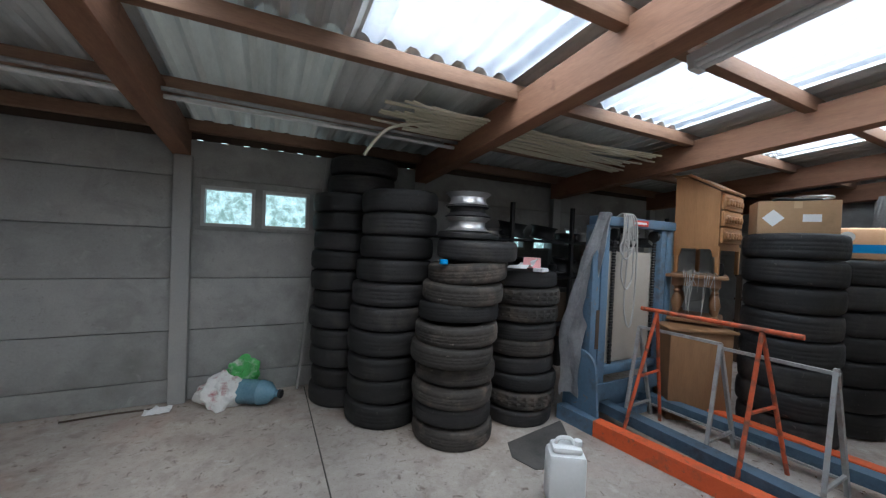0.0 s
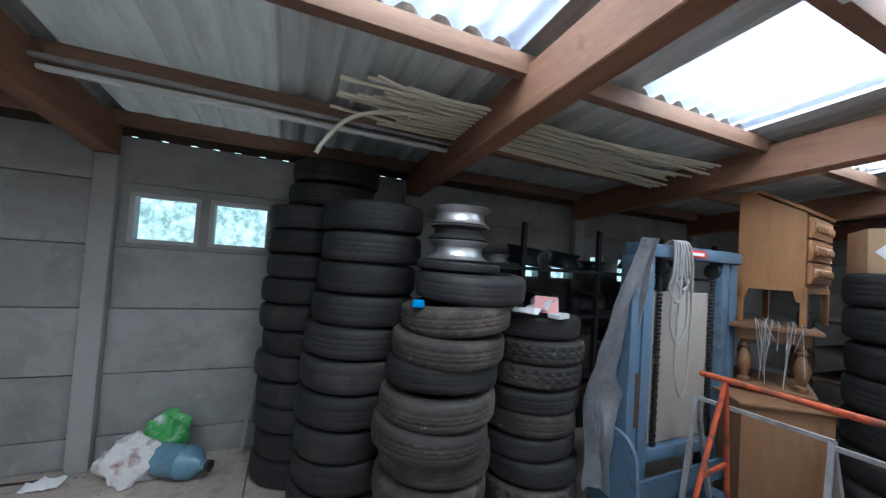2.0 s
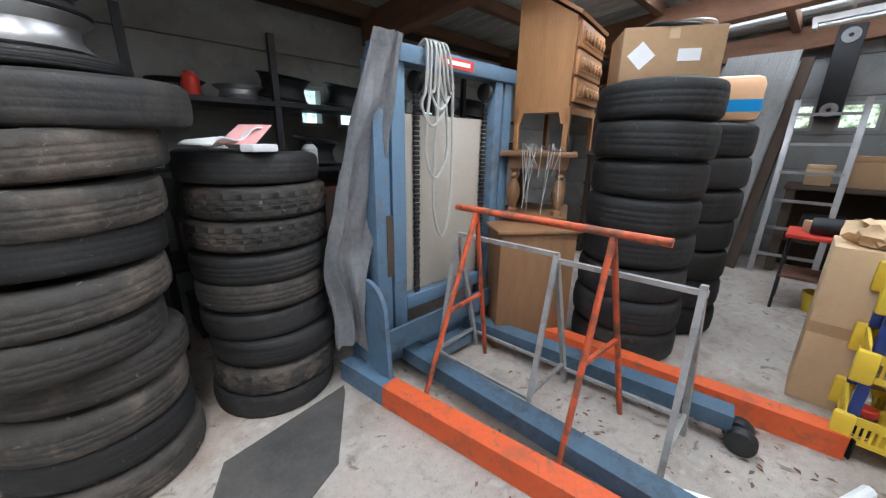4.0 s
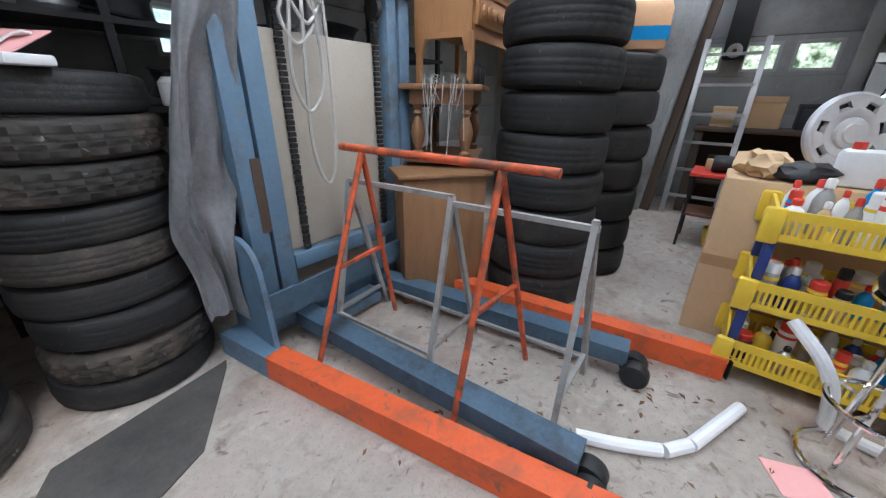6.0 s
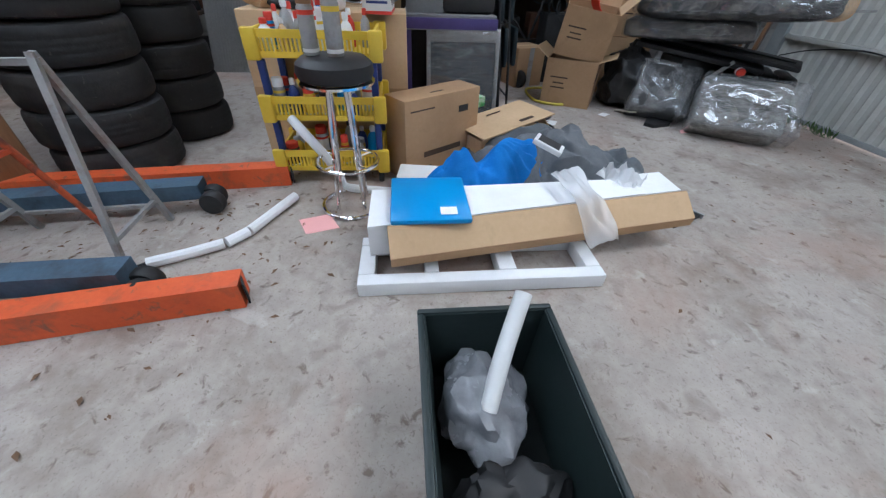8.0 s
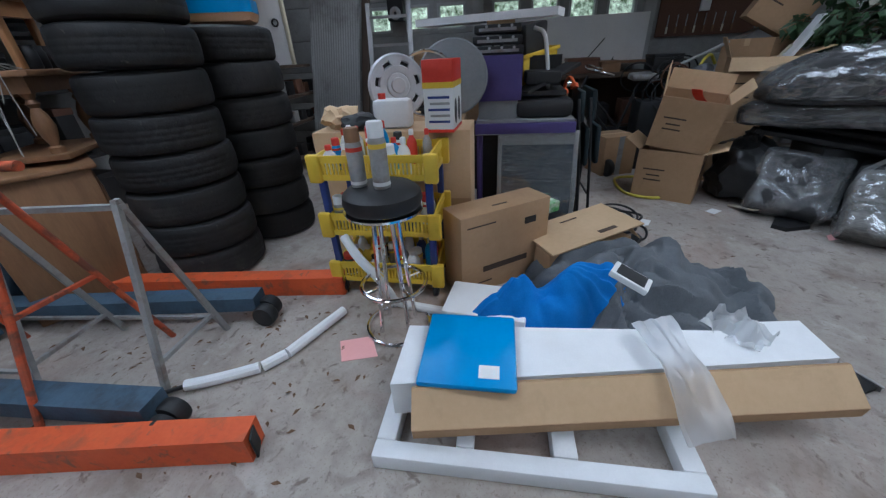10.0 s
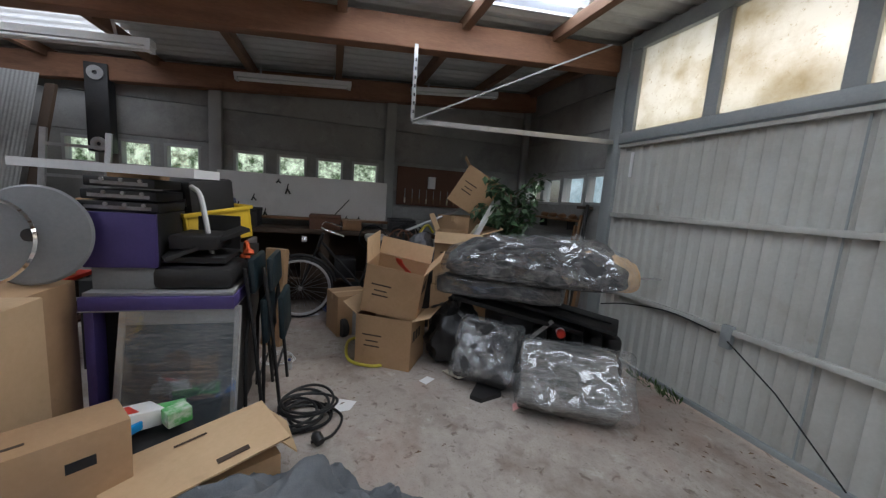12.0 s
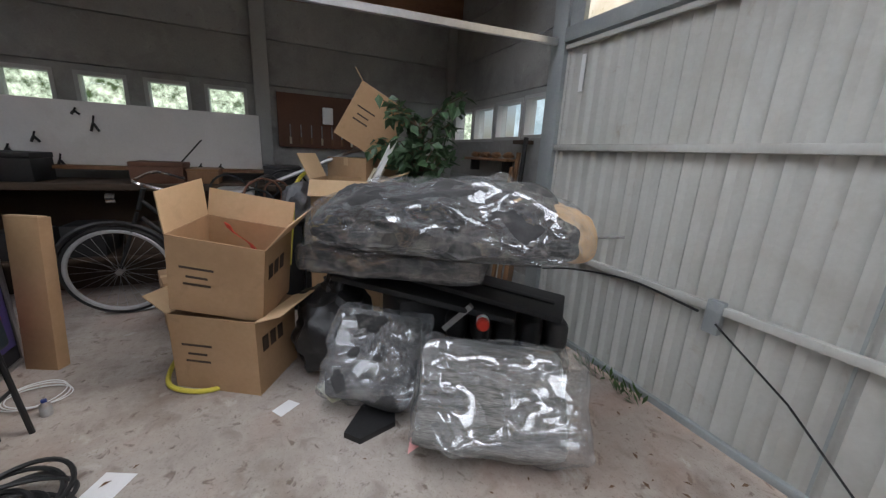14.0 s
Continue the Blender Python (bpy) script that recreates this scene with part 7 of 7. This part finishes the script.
part("body", soft_box(1.0, 0.42, 0.15, 2.5, 0.012, 0.04, 12), M_SEAT, wp)
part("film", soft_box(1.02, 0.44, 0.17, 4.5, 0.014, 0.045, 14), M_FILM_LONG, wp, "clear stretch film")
wt_ = thing("wrapped_bumper", "long dark car part bundled in clear film", "car part", pose(4.79, -2.97, 0.885, 0, -4, -140))
def bundle(l, w, h, seed, amp):
    bm = bmesh.new()
    g = bmesh.ops.create_icosphere(bm, subdivisions=5, radius=1.0)
    for v in g["verts"]:
        x = v.co.x
        k = (1 - abs(x) ** 5) ** 0.5 if abs(x) < 1 else 0
        d = noise.fractal(Vector((x * 3, v.co.y * 2, v.co.z * 2 + seed)), 1, 2, 4)
        rr = Vector((0, v.co.y, v.co.z))
        rr = rr.normalized() if rr.length > 1e-6 else rr
        v.co = Vector((x * l / 2, rr.y * w / 2 * k * (1 + amp * d), max(-0.07 + 0.01 * d, (rr.z * h * k * (1 + amp * d) + 0.04 * math.cos(x * 1.6)) if rr.z > 0 else rr.z * 0.08 * k)))
    return bm


part("body", bundle(1.42, 0.48, 0.22, 1.0, 0.25), M_SEAT, wt_)
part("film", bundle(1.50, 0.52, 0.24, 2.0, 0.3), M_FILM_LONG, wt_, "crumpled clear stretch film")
part("foam_edge", bundle(0.60, 0.24, 0.12, 5.0, 0.2), M_CARD_PALE, wt_, "cream foam padding").matrix_basis = pose(0.46, 0.02, 0.06, 0, 16, 5)
solid("metal_rod", T([(4.600, -3.55, 0.90), (4.40, -3.84, 0.93)], 0.008, 6), M_GREYSTEEL, "thin metal rod sticking out of the bundle", "rod")
solid("brown_board", BAR((5.212, -3.72, 0.0), (5.169, -3.76, 0.85), 0.22, 0.03), M_OAK_DARK, "brown board standing behind the seats", "board")
for i in range(3):
    solid("tool_handle", BAR((5.62 + 0.10 * i, -4.02, 0.0), (5.70 + 0.08 * i, -4.16, 1.45 - 0.12 * i), 0.028), M_OAK_DARK if i else M_DARK, "long tool handle leaning on the wall", "tool")
weeds = bmesh.new()
rng = random.Random(4)
for i in range(90):
    p = Vector((rng.uniform(4.25, 4.75), DOOR_Y + rng.uniform(0.02, 0.10), 0.0))
    d = Vector((rng.uniform(-0.05, 0.05), rng.uniform(0, 0.06), rng.uniform(0.02, 0.10)))
    s = Vector((rng.uniform(0.004, 0.012), rng.uniform(-0.006, 0.006), 0))
    weeds.faces.new([weeds.verts.new(q) for q in (p, p + d * 0.6 + s, p + d, p + d * 0.6 - s)])
solid("weeds", weeds, surface("fresh_green_leaf", (0.05, 0.11, 0.03), (0.10, 0.19, 0.06), 10, 0.5), "small green weeds along the door's foot", "weeds", kind="stuff")


# ---- bicycle ----
M_ALLOY = surface("pale_alloy_rim", (0.52, 0.53, 0.54), (0.64, 0.65, 0.66), 8, 0.35, metal=0.5, bump=0.03)
bk = thing("bicycle", "black upright bicycle parked before the workbench", "bicycle", pose(6.445, -1.22, 0.0, 0, -4, 0))
def bike_wheel(y):
    w = part("wheel", T([(0, y + 0.325 * math.cos(t), 0.345 + 0.325 * math.sin(t)) for t in [2 * math.pi * i / 48 for i in range(48)]], 0.013, 8, True), M_BLACK, bk)
    part("rim", T([(0, y + 0.302 * math.cos(t), 0.345 + 0.302 * math.sin(t)) for t in [2 * math.pi * i / 48 for i in range(48)]], 0.016, 6, True), M_ALLOY, w)
    part("hub", LA([(0, -0.04), (0.02, -0.04), (0.02, 0.04), (0, 0.04)], 12, pose(0, y, 0.345, 0, 90, 0)), M_STEEL, w)
    bm = bmesh.new()
    for i in range(28):
        t = 2 * math.pi * i / 28
        tube(bm, [(0.03 * (-1) ** i, y, 0.345), (0, y + 0.30 * math.cos(t), 0.345 + 0.30 * math.sin(t))], 0.0015, 3)
    part("spokes", bm, M_STEEL, w)
    part("mudguard", T([(0, y + 0.36 * math.cos(t), 0.345 + 0.36 * math.sin(t)) for t in [math.radians(20 + 7 * i) for i in range(22)]], 0.02, 6), M_BLACK, bk)


bike_wheel(0.0)
bike_wheel(-1.08)
for p, q, r in (((0, 0, 0.345), (0, -0.16, 0.78), 0.012), ((0, -0.17, 0.80), (0, -0.22, 0.95), 0.016), ((0, -0.18, 0.74), (0, -0.55, 0.34), 0.017), ((0, -0.20, 0.86), (0, -0.60, 0.42), 0.014), ((0, -0.60, 0.30), (0, -0.76, 0.86), 0.015), ((0.03, -0.60, 0.32), (0.03, -1.08, 0.345), 0.01), ((0.03, -0.70, 0.70), (0.03, -1.08, 0.345), 0.01)):
    part("frame_tube", T([p, q], r, 10), M_BLACK, bk)
part("handlebar", T(bend([(-0.27, -0.42, 0.98), (-0.25, -0.25, 1.03), (0, -0.20, 1.02), (0.25, -0.25, 1.03), (0.27, -0.42, 0.98)], 5), 0.011, 8), M_CHROME, bk)
part("saddle", soft_box(0.2, 0.26, 0.07, 3, 0.004, 0.03, 6), M_GREYSTEEL, bk, "saddle under a pale striped cover").matrix_basis = pose(0, -0.78, 0.89)
part("headlamp", LA([(0, 0), (0.03, 0.0), (0.035, 0.05), (0, 0.06)], 16, pose(0, -0.06, 0.88, -90, 0, 0)), M_CHROME, bk)
part("chain_case", B((0.04, -1.10, 0.28), (0.06, -0.52, 0.40), 0.01), M_BLACK, bk)

# ---- workbench and the east wall ----
wbn = thing("workbench", "dark wooden workbench along the wall", "workbench")
part("top", B((6.653, -2.75, 0.90), (7.169, 0.95, 0.95), 0.006), M_HIDEWOOD, wbn)
for y in (-2.7, -1.5, -0.3, 0.85):
    part("leg", B((6.689, y, 0), (6.762, y + 0.08, 0.90)), M_HIDEWOOD, wbn)
part("shelf", B((6.698, -2.7, 0.35), (7.138, 0.9, 0.38)), M_HIDEWOOD, wbn)
# back panel, and the crates further down, added so the space underneath stays dark
part("back_panel", B((7.138, -2.7, 0.0), (7.169, 0.9, 0.90)), M_HIDEWOOD, wbn)
for y, s, mt, lab in ((-1.45, (0.3, 0.34, 0.16), M_PEGBROWN, "red-brown wooden box on the bench"), (-1.75, (0.28, 0.22, 0.12), M_OAK_DARK, "brown box on the bench"), (-0.55, (0.3, 0.4, 0.2), M_DARK, "dark tool case on the bench"), (-0.05, (0.3, 0.36, 0.24), M_DARK, "dark metal case on the bench"), (0.4, (0.26, 0.3, 0.3), M_CARD, "brown cardboard box on the bench"), (-2.35, (0.3, 0.3, 0.16), M_BLACK, "black case on the bench"), (0.72, (0.24, 0.2, 0.2), M_CARD_PALE, "pale box on the bench")):
    bx_ = thing("bench_box", lab, "box", pose(6.861, y, 0.951))
    part("body", B((-s[0] / 2, -s[1] / 2, 0), (s[0] / 2, s[1] / 2, s[2] * 0.8), 0.006), mt, bx_)
    part("lid", B((-s[0] / 2 - 0.004, -s[1] / 2 - 0.004, s[2] * 0.8), (s[0] / 2 + 0.004, s[1] / 2 + 0.004, s[2]), 0.006), mt, bx_)
rng = random.Random(14)
for i in range(9):
    w, d, h = rng.uniform(0.2, 0.34), rng.uniform(0.2, 0.34), rng.uniform(0.18, 0.3)
    y = -2.45 + 0.38 * i
    cr = thing("stored_crate", "dark filler crate on the shelf under the bench", "crate", pose(6.879, y, 0.381))
    part("body", B((-d / 2, -w / 2, 0), (d / 2, w / 2, h), 0.008), rng.choice([M_BLACK, M_DARK, M_HIDEWOOD, M_PEGBROWN]), cr)
solid("blue_box_lid", B((-0.16, -0.2, 0), (0.16, 0.2, 0.07), 0.015), M_NAVY, "blue plastic lid on the tool case", "lid", pose(6.698, -0.32, 1.16, 0, -6, 0))
wbd = thing("white_tool_board", "white wall board with hung hand tools", "tool board")
part("board", B((7.060, -2.18, 1.06), (7.091, -0.28, 1.54), 0.003), M_PEGWHITE, wbd)
part("ledge", B((6.970, -2.2, 1.03), (7.091, -0.26, 1.058)), M_OAK_DARK, wbd)
for y, z, l in ((-0.42, 1.36, 0.14), (-0.50, 1.20, 0.07), (-0.78, 1.14, 0.10), (-1.02, 1.44, 0.12), (-0.92, 1.49, 0.05), (-0.66, 1.30, 0.08), (-1.55, 1.10, 0.05), (-1.7, 1.10, 0.05), (-1.85, 1.1, 0.05)):
    tool = thing("hand_tool", "small dark hand tool hung on the white board", "hand tool", None, "tools on the white board")
    part("shank", T([(7.055, y, z), (7.055, y + 0.012, z - l * 0.5)], 0.006, 6), M_DARK, tool)
    part("grip", T([(7.055, y + 0.012, z - l * 0.5), (7.055, y + 0.03, z - l)], 0.009, 6), M_BLACK, tool)
    part("grip", T([(7.055, y + 0.008, z - l * 0.5), (7.055, y - 0.02, z - l)], 0.009, 6), M_BLACK, tool)
solid("steel_rule", BAR((7.055, -1.55, 1.10), (7.055, -1.72, 1.30), 0.004, 0.012), M_DARK, "thin dark rod on the white board", "rod")
bbd = thing("brown_tool_board", "brown wall board with hung hand tools", "tool board")
part("board", B((7.260, -3.40, 1.28), (7.293, -2.34, 1.79), 0.003), M_PEGBROWN, bbd)
for i in range(8):
    y = -2.45 - 0.10 * i
    tool = thing("hand_tool", "hand tool hung on the brown board", "hand tool", None, "tools on the brown board")
    part("shank", T([(7.247, y, 1.50), (7.247, y, 1.38)], 0.006, 6), M_GREYSTEEL, tool)
    part("grip", T([(7.247, y, 1.38), (7.247, y, 1.31)], 0.011, 8), M_CORD if i % 3 == 0 else M_OAK_DARK, tool)
solid("wall_box", B((7.216, -2.86, 1.52), (7.258, -2.76, 1.68), 0.006), M_WHITE, "small white wall box on the board", "wall box")
sh = thing("wall_shelf", "short wooden wall shelf with small tools", "shelf")
part("board", B((5.864, SOUTH + 0.003, 1.25), (6.653, SOUTH + 0.14, 1.275), 0.004), M_OAK_DARK, sh)
for x in (5.97, 6.55):
    part("bracket", B((x, SOUTH + 0.003, 1.15), (x + 0.02, SOUTH + 0.1, 1.25)), M_DARK, sh)
for x in (5.95, 6.15, 6.33, 6.52):
    solid("plane_tool", lump(bmesh.new(), (0.07, 0.035, 0.03), x, 0.3, 3, 3, None, -0.025), M_OAK_DARK, "small wooden tool on the wall shelf", "tool", pose(x, SOUTH + 0.07, 1.302))
solid("wall_bracket", B((5.699, SOUTH + 0.003, 1.40), (5.855, SOUTH + 0.10, 1.43)), M_HIDEWOOD, "small wooden corner shelf on the wall", "shelf")
# ski-like poles and clutter behind the bicycle
solid("grey_pole", T([(6.298, -2.30, 1.02), (6.358, -2.95, 1.30)], 0.016, 8), M_STEEL, "grey metal pole lying across the clutter", "pole")
cl = thing("cable_tangle", "tangle of dark cables on the clutter", "cables", pose(6.298, -2.15, 0.0))
rng = random.Random(77)
for i in range(12):
    ph = rng.uniform(0, 6)
    cx, cy, cz, r = rng.uniform(-0.2, 0.2), rng.uniform(-0.25, 0.2), rng.uniform(0.72, 0.98), rng.uniform(0.08, 0.16)
    part("loop", T([(cx + 0.5 * r * math.cos(t + ph), cy + r * math.cos(t), cz + r * math.sin(t)) for t in [2 * math.pi * j / 24 for j in range(24)]], 0.009, 5, True), M_BLACK if i % 4 else M_PEGBROWN, cl)
solid("clutter_box", B((6.124, -2.45, 0.0), (6.410, -1.95, 0.70), 0.01), M_DARK, "dark box heaped with cables", "box")
solid("grey_bag", lump(bmesh.new(), (0.14, 0.14, 0.16), 6.1, 0.35, 3, 4, None, -0.14), M_GREYBAG, "pale grey plastic bag in the clutter", "bag", pose(6.185, -2.46, 0.86))
solid("bag_support", B((6.037, -2.62, 0.0), (6.341, -2.46, 0.72), 0.01), M_DARK, "dark crate under the grey bag", "crate")


# ---- north-east corner ----
def lean_sheet():
    bm = bmesh.new()
    n = 160
    lo, hi = [], []
    for i in range(n + 1):
        u = i / n
        d = 0.0016 * math.sin(2 * math.pi * u * 20)
        lo.append(bm.verts.new((6.38 + d, 1.88 - 0.62 * u, 0.0)))
        hi.append(bm.verts.new((6.90 + d, 1.73 - 0.62 * u, 2.28)))
    for i in range(n):
        bm.faces.new((lo[i], lo[i + 1], hi[i + 1], hi[i]))
    bmesh.ops.solidify(bm, geom=bm.faces[:], thickness=0.002)
    return solid("metal_sheet", bm, M_GALV, "corrugated galvanised metal sheet leaning on the wall", "metal sheet")


M_GALV = surface("stained_galvanised_sheet", (0.34, 0.34, 0.33), (0.52, 0.52, 0.51), 1.2, 0.42, metal=0.6, bump=0.05, spot=(0.20, 0.18, 0.16), spot_scale=1.6, spot_amount=0.75)
lean_sheet()
solid("dark_plank", BAR((6.46, 1.21, 0.0), (6.94, 1.05, 2.2), 0.10, 0.03), M_HIDEWOOD, "dark plank leaning beside the metal sheet", "plank")
lad = thing("ladder", "aluminium ladder leaning on the wall", "ladder")
for y in (1.03, 0.54):
    part("stile", BAR((6.50, y, 0.0), (6.76, y, 1.78), 0.05, 0.025), M_STEEL, lad)
for i in range(6):
    t = 0.12 + 0.16 * i
    part("rung", BAR((6.50 + 0.26 * t, 0.54, 1.78 * t), (6.50 + 0.26 * t, 1.03, 1.78 * t), 0.028), M_STEEL, lad)
blk = thing("black_guide_rail", "black slotted metal rail mounted on the wall", "rail")
part("body", B((7.122, 0.70, 1.62), (7.263, 0.90, 2.50), 0.01), M_BLACK, blk)
for z in (1.70, 2.40):
    part("roller", LA([(0.02, -0.006), (0.07, -0.006), (0.07, 0.006), (0.02, 0.006)], 20, pose(7.115, 0.80, z, 0, 90, 0), closed=True), M_GREYSTEEL, blk)
fr_ = thing("white_cabinet_door", "white metal cabinet door with yellowed edge", "door", pose(6.653, 2.02, 1.20))
part("panel", B((0, 0.04, 0.0), (0.03, 0.60, 1.04), 0.006), M_WHITE, fr_)
part("edge", B((-0.01, 0.0, 0.0), (0.04, 0.04, 1.04), 0.006), M_CORD, fr_, "yellowed edge strip")
part("handle", LA([(0.03, -0.006), (0.045, -0.006), (0.045, 0.006), (0.03, 0.006)], 20, pose(-0.008, 0.14, 0.45, 0, 90, 0), closed=True), M_DARK, fr_)
shf = thing("dark_shelf_unit", "dark wooden shelf unit filled with small parts", "shelf")
for z in (0.12, 0.55, 0.85, 1.17):
    part("board", B((5.734, 1.9, z), (6.789, 2.7, z + 0.03)), M_HIDEWOOD, shf)
for x in (5.751, 7.04):
    for y in (1.92, 2.64):
        part("post", B((x, y, 0), (x + 0.05, y + 0.05, 1.20)), M_HIDEWOOD, shf)
rng = random.Random(41)
for i in range(14):
    s = rng.uniform(0.08, 0.16)
    bx_ = thing("parts_box", "small dark box of parts on the shelf", "box", pose(6.05 + 0.07 * i, 2.0 + 0.04 * (i % 3), (0.58, 0.88, 0.15)[i % 3] + 0.001))
    part("body", B((-s / 2, -s / 2, 0), (s / 2, s / 2, s), 0.004), rng.choice([M_DARK, M_BLACK, M_PEGBROWN, M_GREYSTEEL]), bx_)
solid("white_canister", B((-0.10, -0.10, 0), (0.10, 0.10, 0.30), 0.03), M_WHITE, "white plastic canister on the shelf", "canister", pose(5.820, 2.02, 1.201))
mach = thing("grinder_stand", "small red-topped machine stand with motor", "machine stand", pose(5.42, 0.27, 0.0))
for x in (0.0, 0.36):
    for y in (0.0, 0.5):
        part("leg", T([(x, y, 0), (x + 0.03, y, 0.62)], 0.012, 8), M_DARK, mach)
part("top", B((-0.03, -0.03, 0.62), (0.42, 0.53, 0.65), 0.004), M_RED, mach, "dark red top")
part("shelf", B((0.0, 0.0, 0.28), (0.38, 0.5, 0.30)), M_PEGBROWN, mach)
part("motor", LA([(0, -0.1), (0.06, -0.1), (0.07, -0.08), (0.07, 0.08), (0.05, 0.1), (0, 0.1)], 24, pose(0.12, 0.3, 0.72, 90, 0, 0)), M_DARK, mach)
part("pulley", LA([(0, -0.01), (0.06, -0.01), (0.05, 0), (0.06, 0.01), (0, 0.01)], 24, pose(0.12, 0.12, 0.73, 90, 0, 0)), M_STEEL, mach)
solid("yellow_bucket", LA([(0, 0), (0.08, 0), (0.10, 0.16), (0.106, 0.165), (0.09, 0.165), (0.07, 0.02), (0, 0.02)], 24), M_YELLOW, "small yellow bucket under the machine stand", "bucket", pose(5.58, 0.50, 0.0))
carton("cardboard_box", (0.3, 0.34, 0.24), pose(5.64, -0.14, 0.66, 0, 0, 10), "small brown box behind the tall box")
solid("low_cabinet", B((5.45, -0.44, 0.0), (5.86, 0.14, 0.655), 0.01), M_DARK, "dark low cabinet behind the boxes", "cabinet")
for i in (0, 2):
    carton("parts_carton", (0.13, 0.14, 0.09), pose(5.60 + 0.02 * i, 0.33 + 0.15 * (i % 3), 0.652, 0, 0, 12 * i), "small parts carton on the machine stand", True, M_CARD_PALE, False)


# ---- lamps ----
def batten(p, q, label):
    root = thing("fluorescent_batten", label, "ceiling light")
    p, q = Vector(p), Vector(q)
    part("housing", BAR(p, q, 0.09, 0.045), M_WHITE, root)
    d = (q - p).normalized()
    for s in (-0.022, 0.022):
        o = Vector((0, 0, -0.038)) + d.cross(Vector((0, 0, 1))).normalized() * s
        part("tube", T([p + d * 0.04 + o, q - d * 0.04 + o], 0.013, 10), M_TUBE, root, "unlit white tube")
    for e in (p + d * 0.02, q - d * 0.02):
        part("end_cap", B((e.x - 0.045, e.y - 0.015, e.z - 0.055), (e.x + 0.045, e.y + 0.015, e.z - 0.0225)), M_WHITE, root)
    return root


batten((5.60, 1.0, 2.235), (5.55, -0.31, 2.305), "unlit twin fluorescent batten under the beam")
batten((6.90, -0.50, 2.53), (6.90, -1.69, 2.615), "unlit fluorescent batten near the wall")
batten((6.90, -2.39, 2.675), (6.90, -3.51, 2.78), "unlit fluorescent batten near the wall")
batten((1.80, 1.12, 2.40), (1.74, -0.12, 2.48), "unlit fluorescent batten between the beams")
solid("batten_hanger", BAR((1.78, 0.70, 2.44), (1.78, 0.70, 2.62), 0.02, 0.004), M_STEEL, "thin steel hanger of the batten", "hanger")
for y in (0.80, -0.10):
    solid("batten_hanger", BAR((5.57, y, 2.29 - 0.054 * y), (5.50, y, beam_z(y) + 0.03), 0.02, 0.004), M_STEEL, "thin steel hanger of the batten", "hanger")
for y in (-0.75, -1.5, -2.6, -3.36):
    solid("batten_hanger", BAR((6.90, y, 2.56 + (-0.075 * (y + 0.6))), (6.90, y, beam_z(y) + 0.2), 0.02, 0.004), M_STEEL, "thin steel hanger of the batten", "hanger")


# ---- litter on the floor ----
rng = random.Random(91)
lit = bmesh.new()
for i in range(420):
    if i < 170:
        x, y = rng.gauss(2.95, 0.35), rng.gauss(0.75, 0.4)
    elif i < 290:
        x, y = rng.uniform(1.2, 4.9), rng.uniform(-3.9, 1.8)
    else:
        x, y = rng.gauss(4.2, 0.6), rng.gauss(-3.7, 0.3)
    if not (0.5 < x < 7 and rng.random() < 0.8 and DOOR_Y + 0.05 < y < 3):
        continue
    s, a = rng.uniform(0.006, 0.022), rng.uniform(0, 6.28)
    c, d = math.cos(a), math.sin(a)
    z = rng.uniform(0.001, 0.006)
    pts = [(1, 0, 0), (0.2, 0.45, 0.3), (-1, 0.05, 0.1), (-0.1, -0.4, 0.25)]
    lit.faces.new([lit.verts.new((x + s * (px * c - py * d), y + s * (px * d + py * c), z + s * pz)) for px, py, pz in pts])
solid("leaf_litter", lit, surface("dry_brown_leaves", (0.10, 0.055, 0.03), (0.20, 0.12, 0.07), 20, 0.9), "small dry brown leaves and grit on the floor", "litter", kind="stuff")
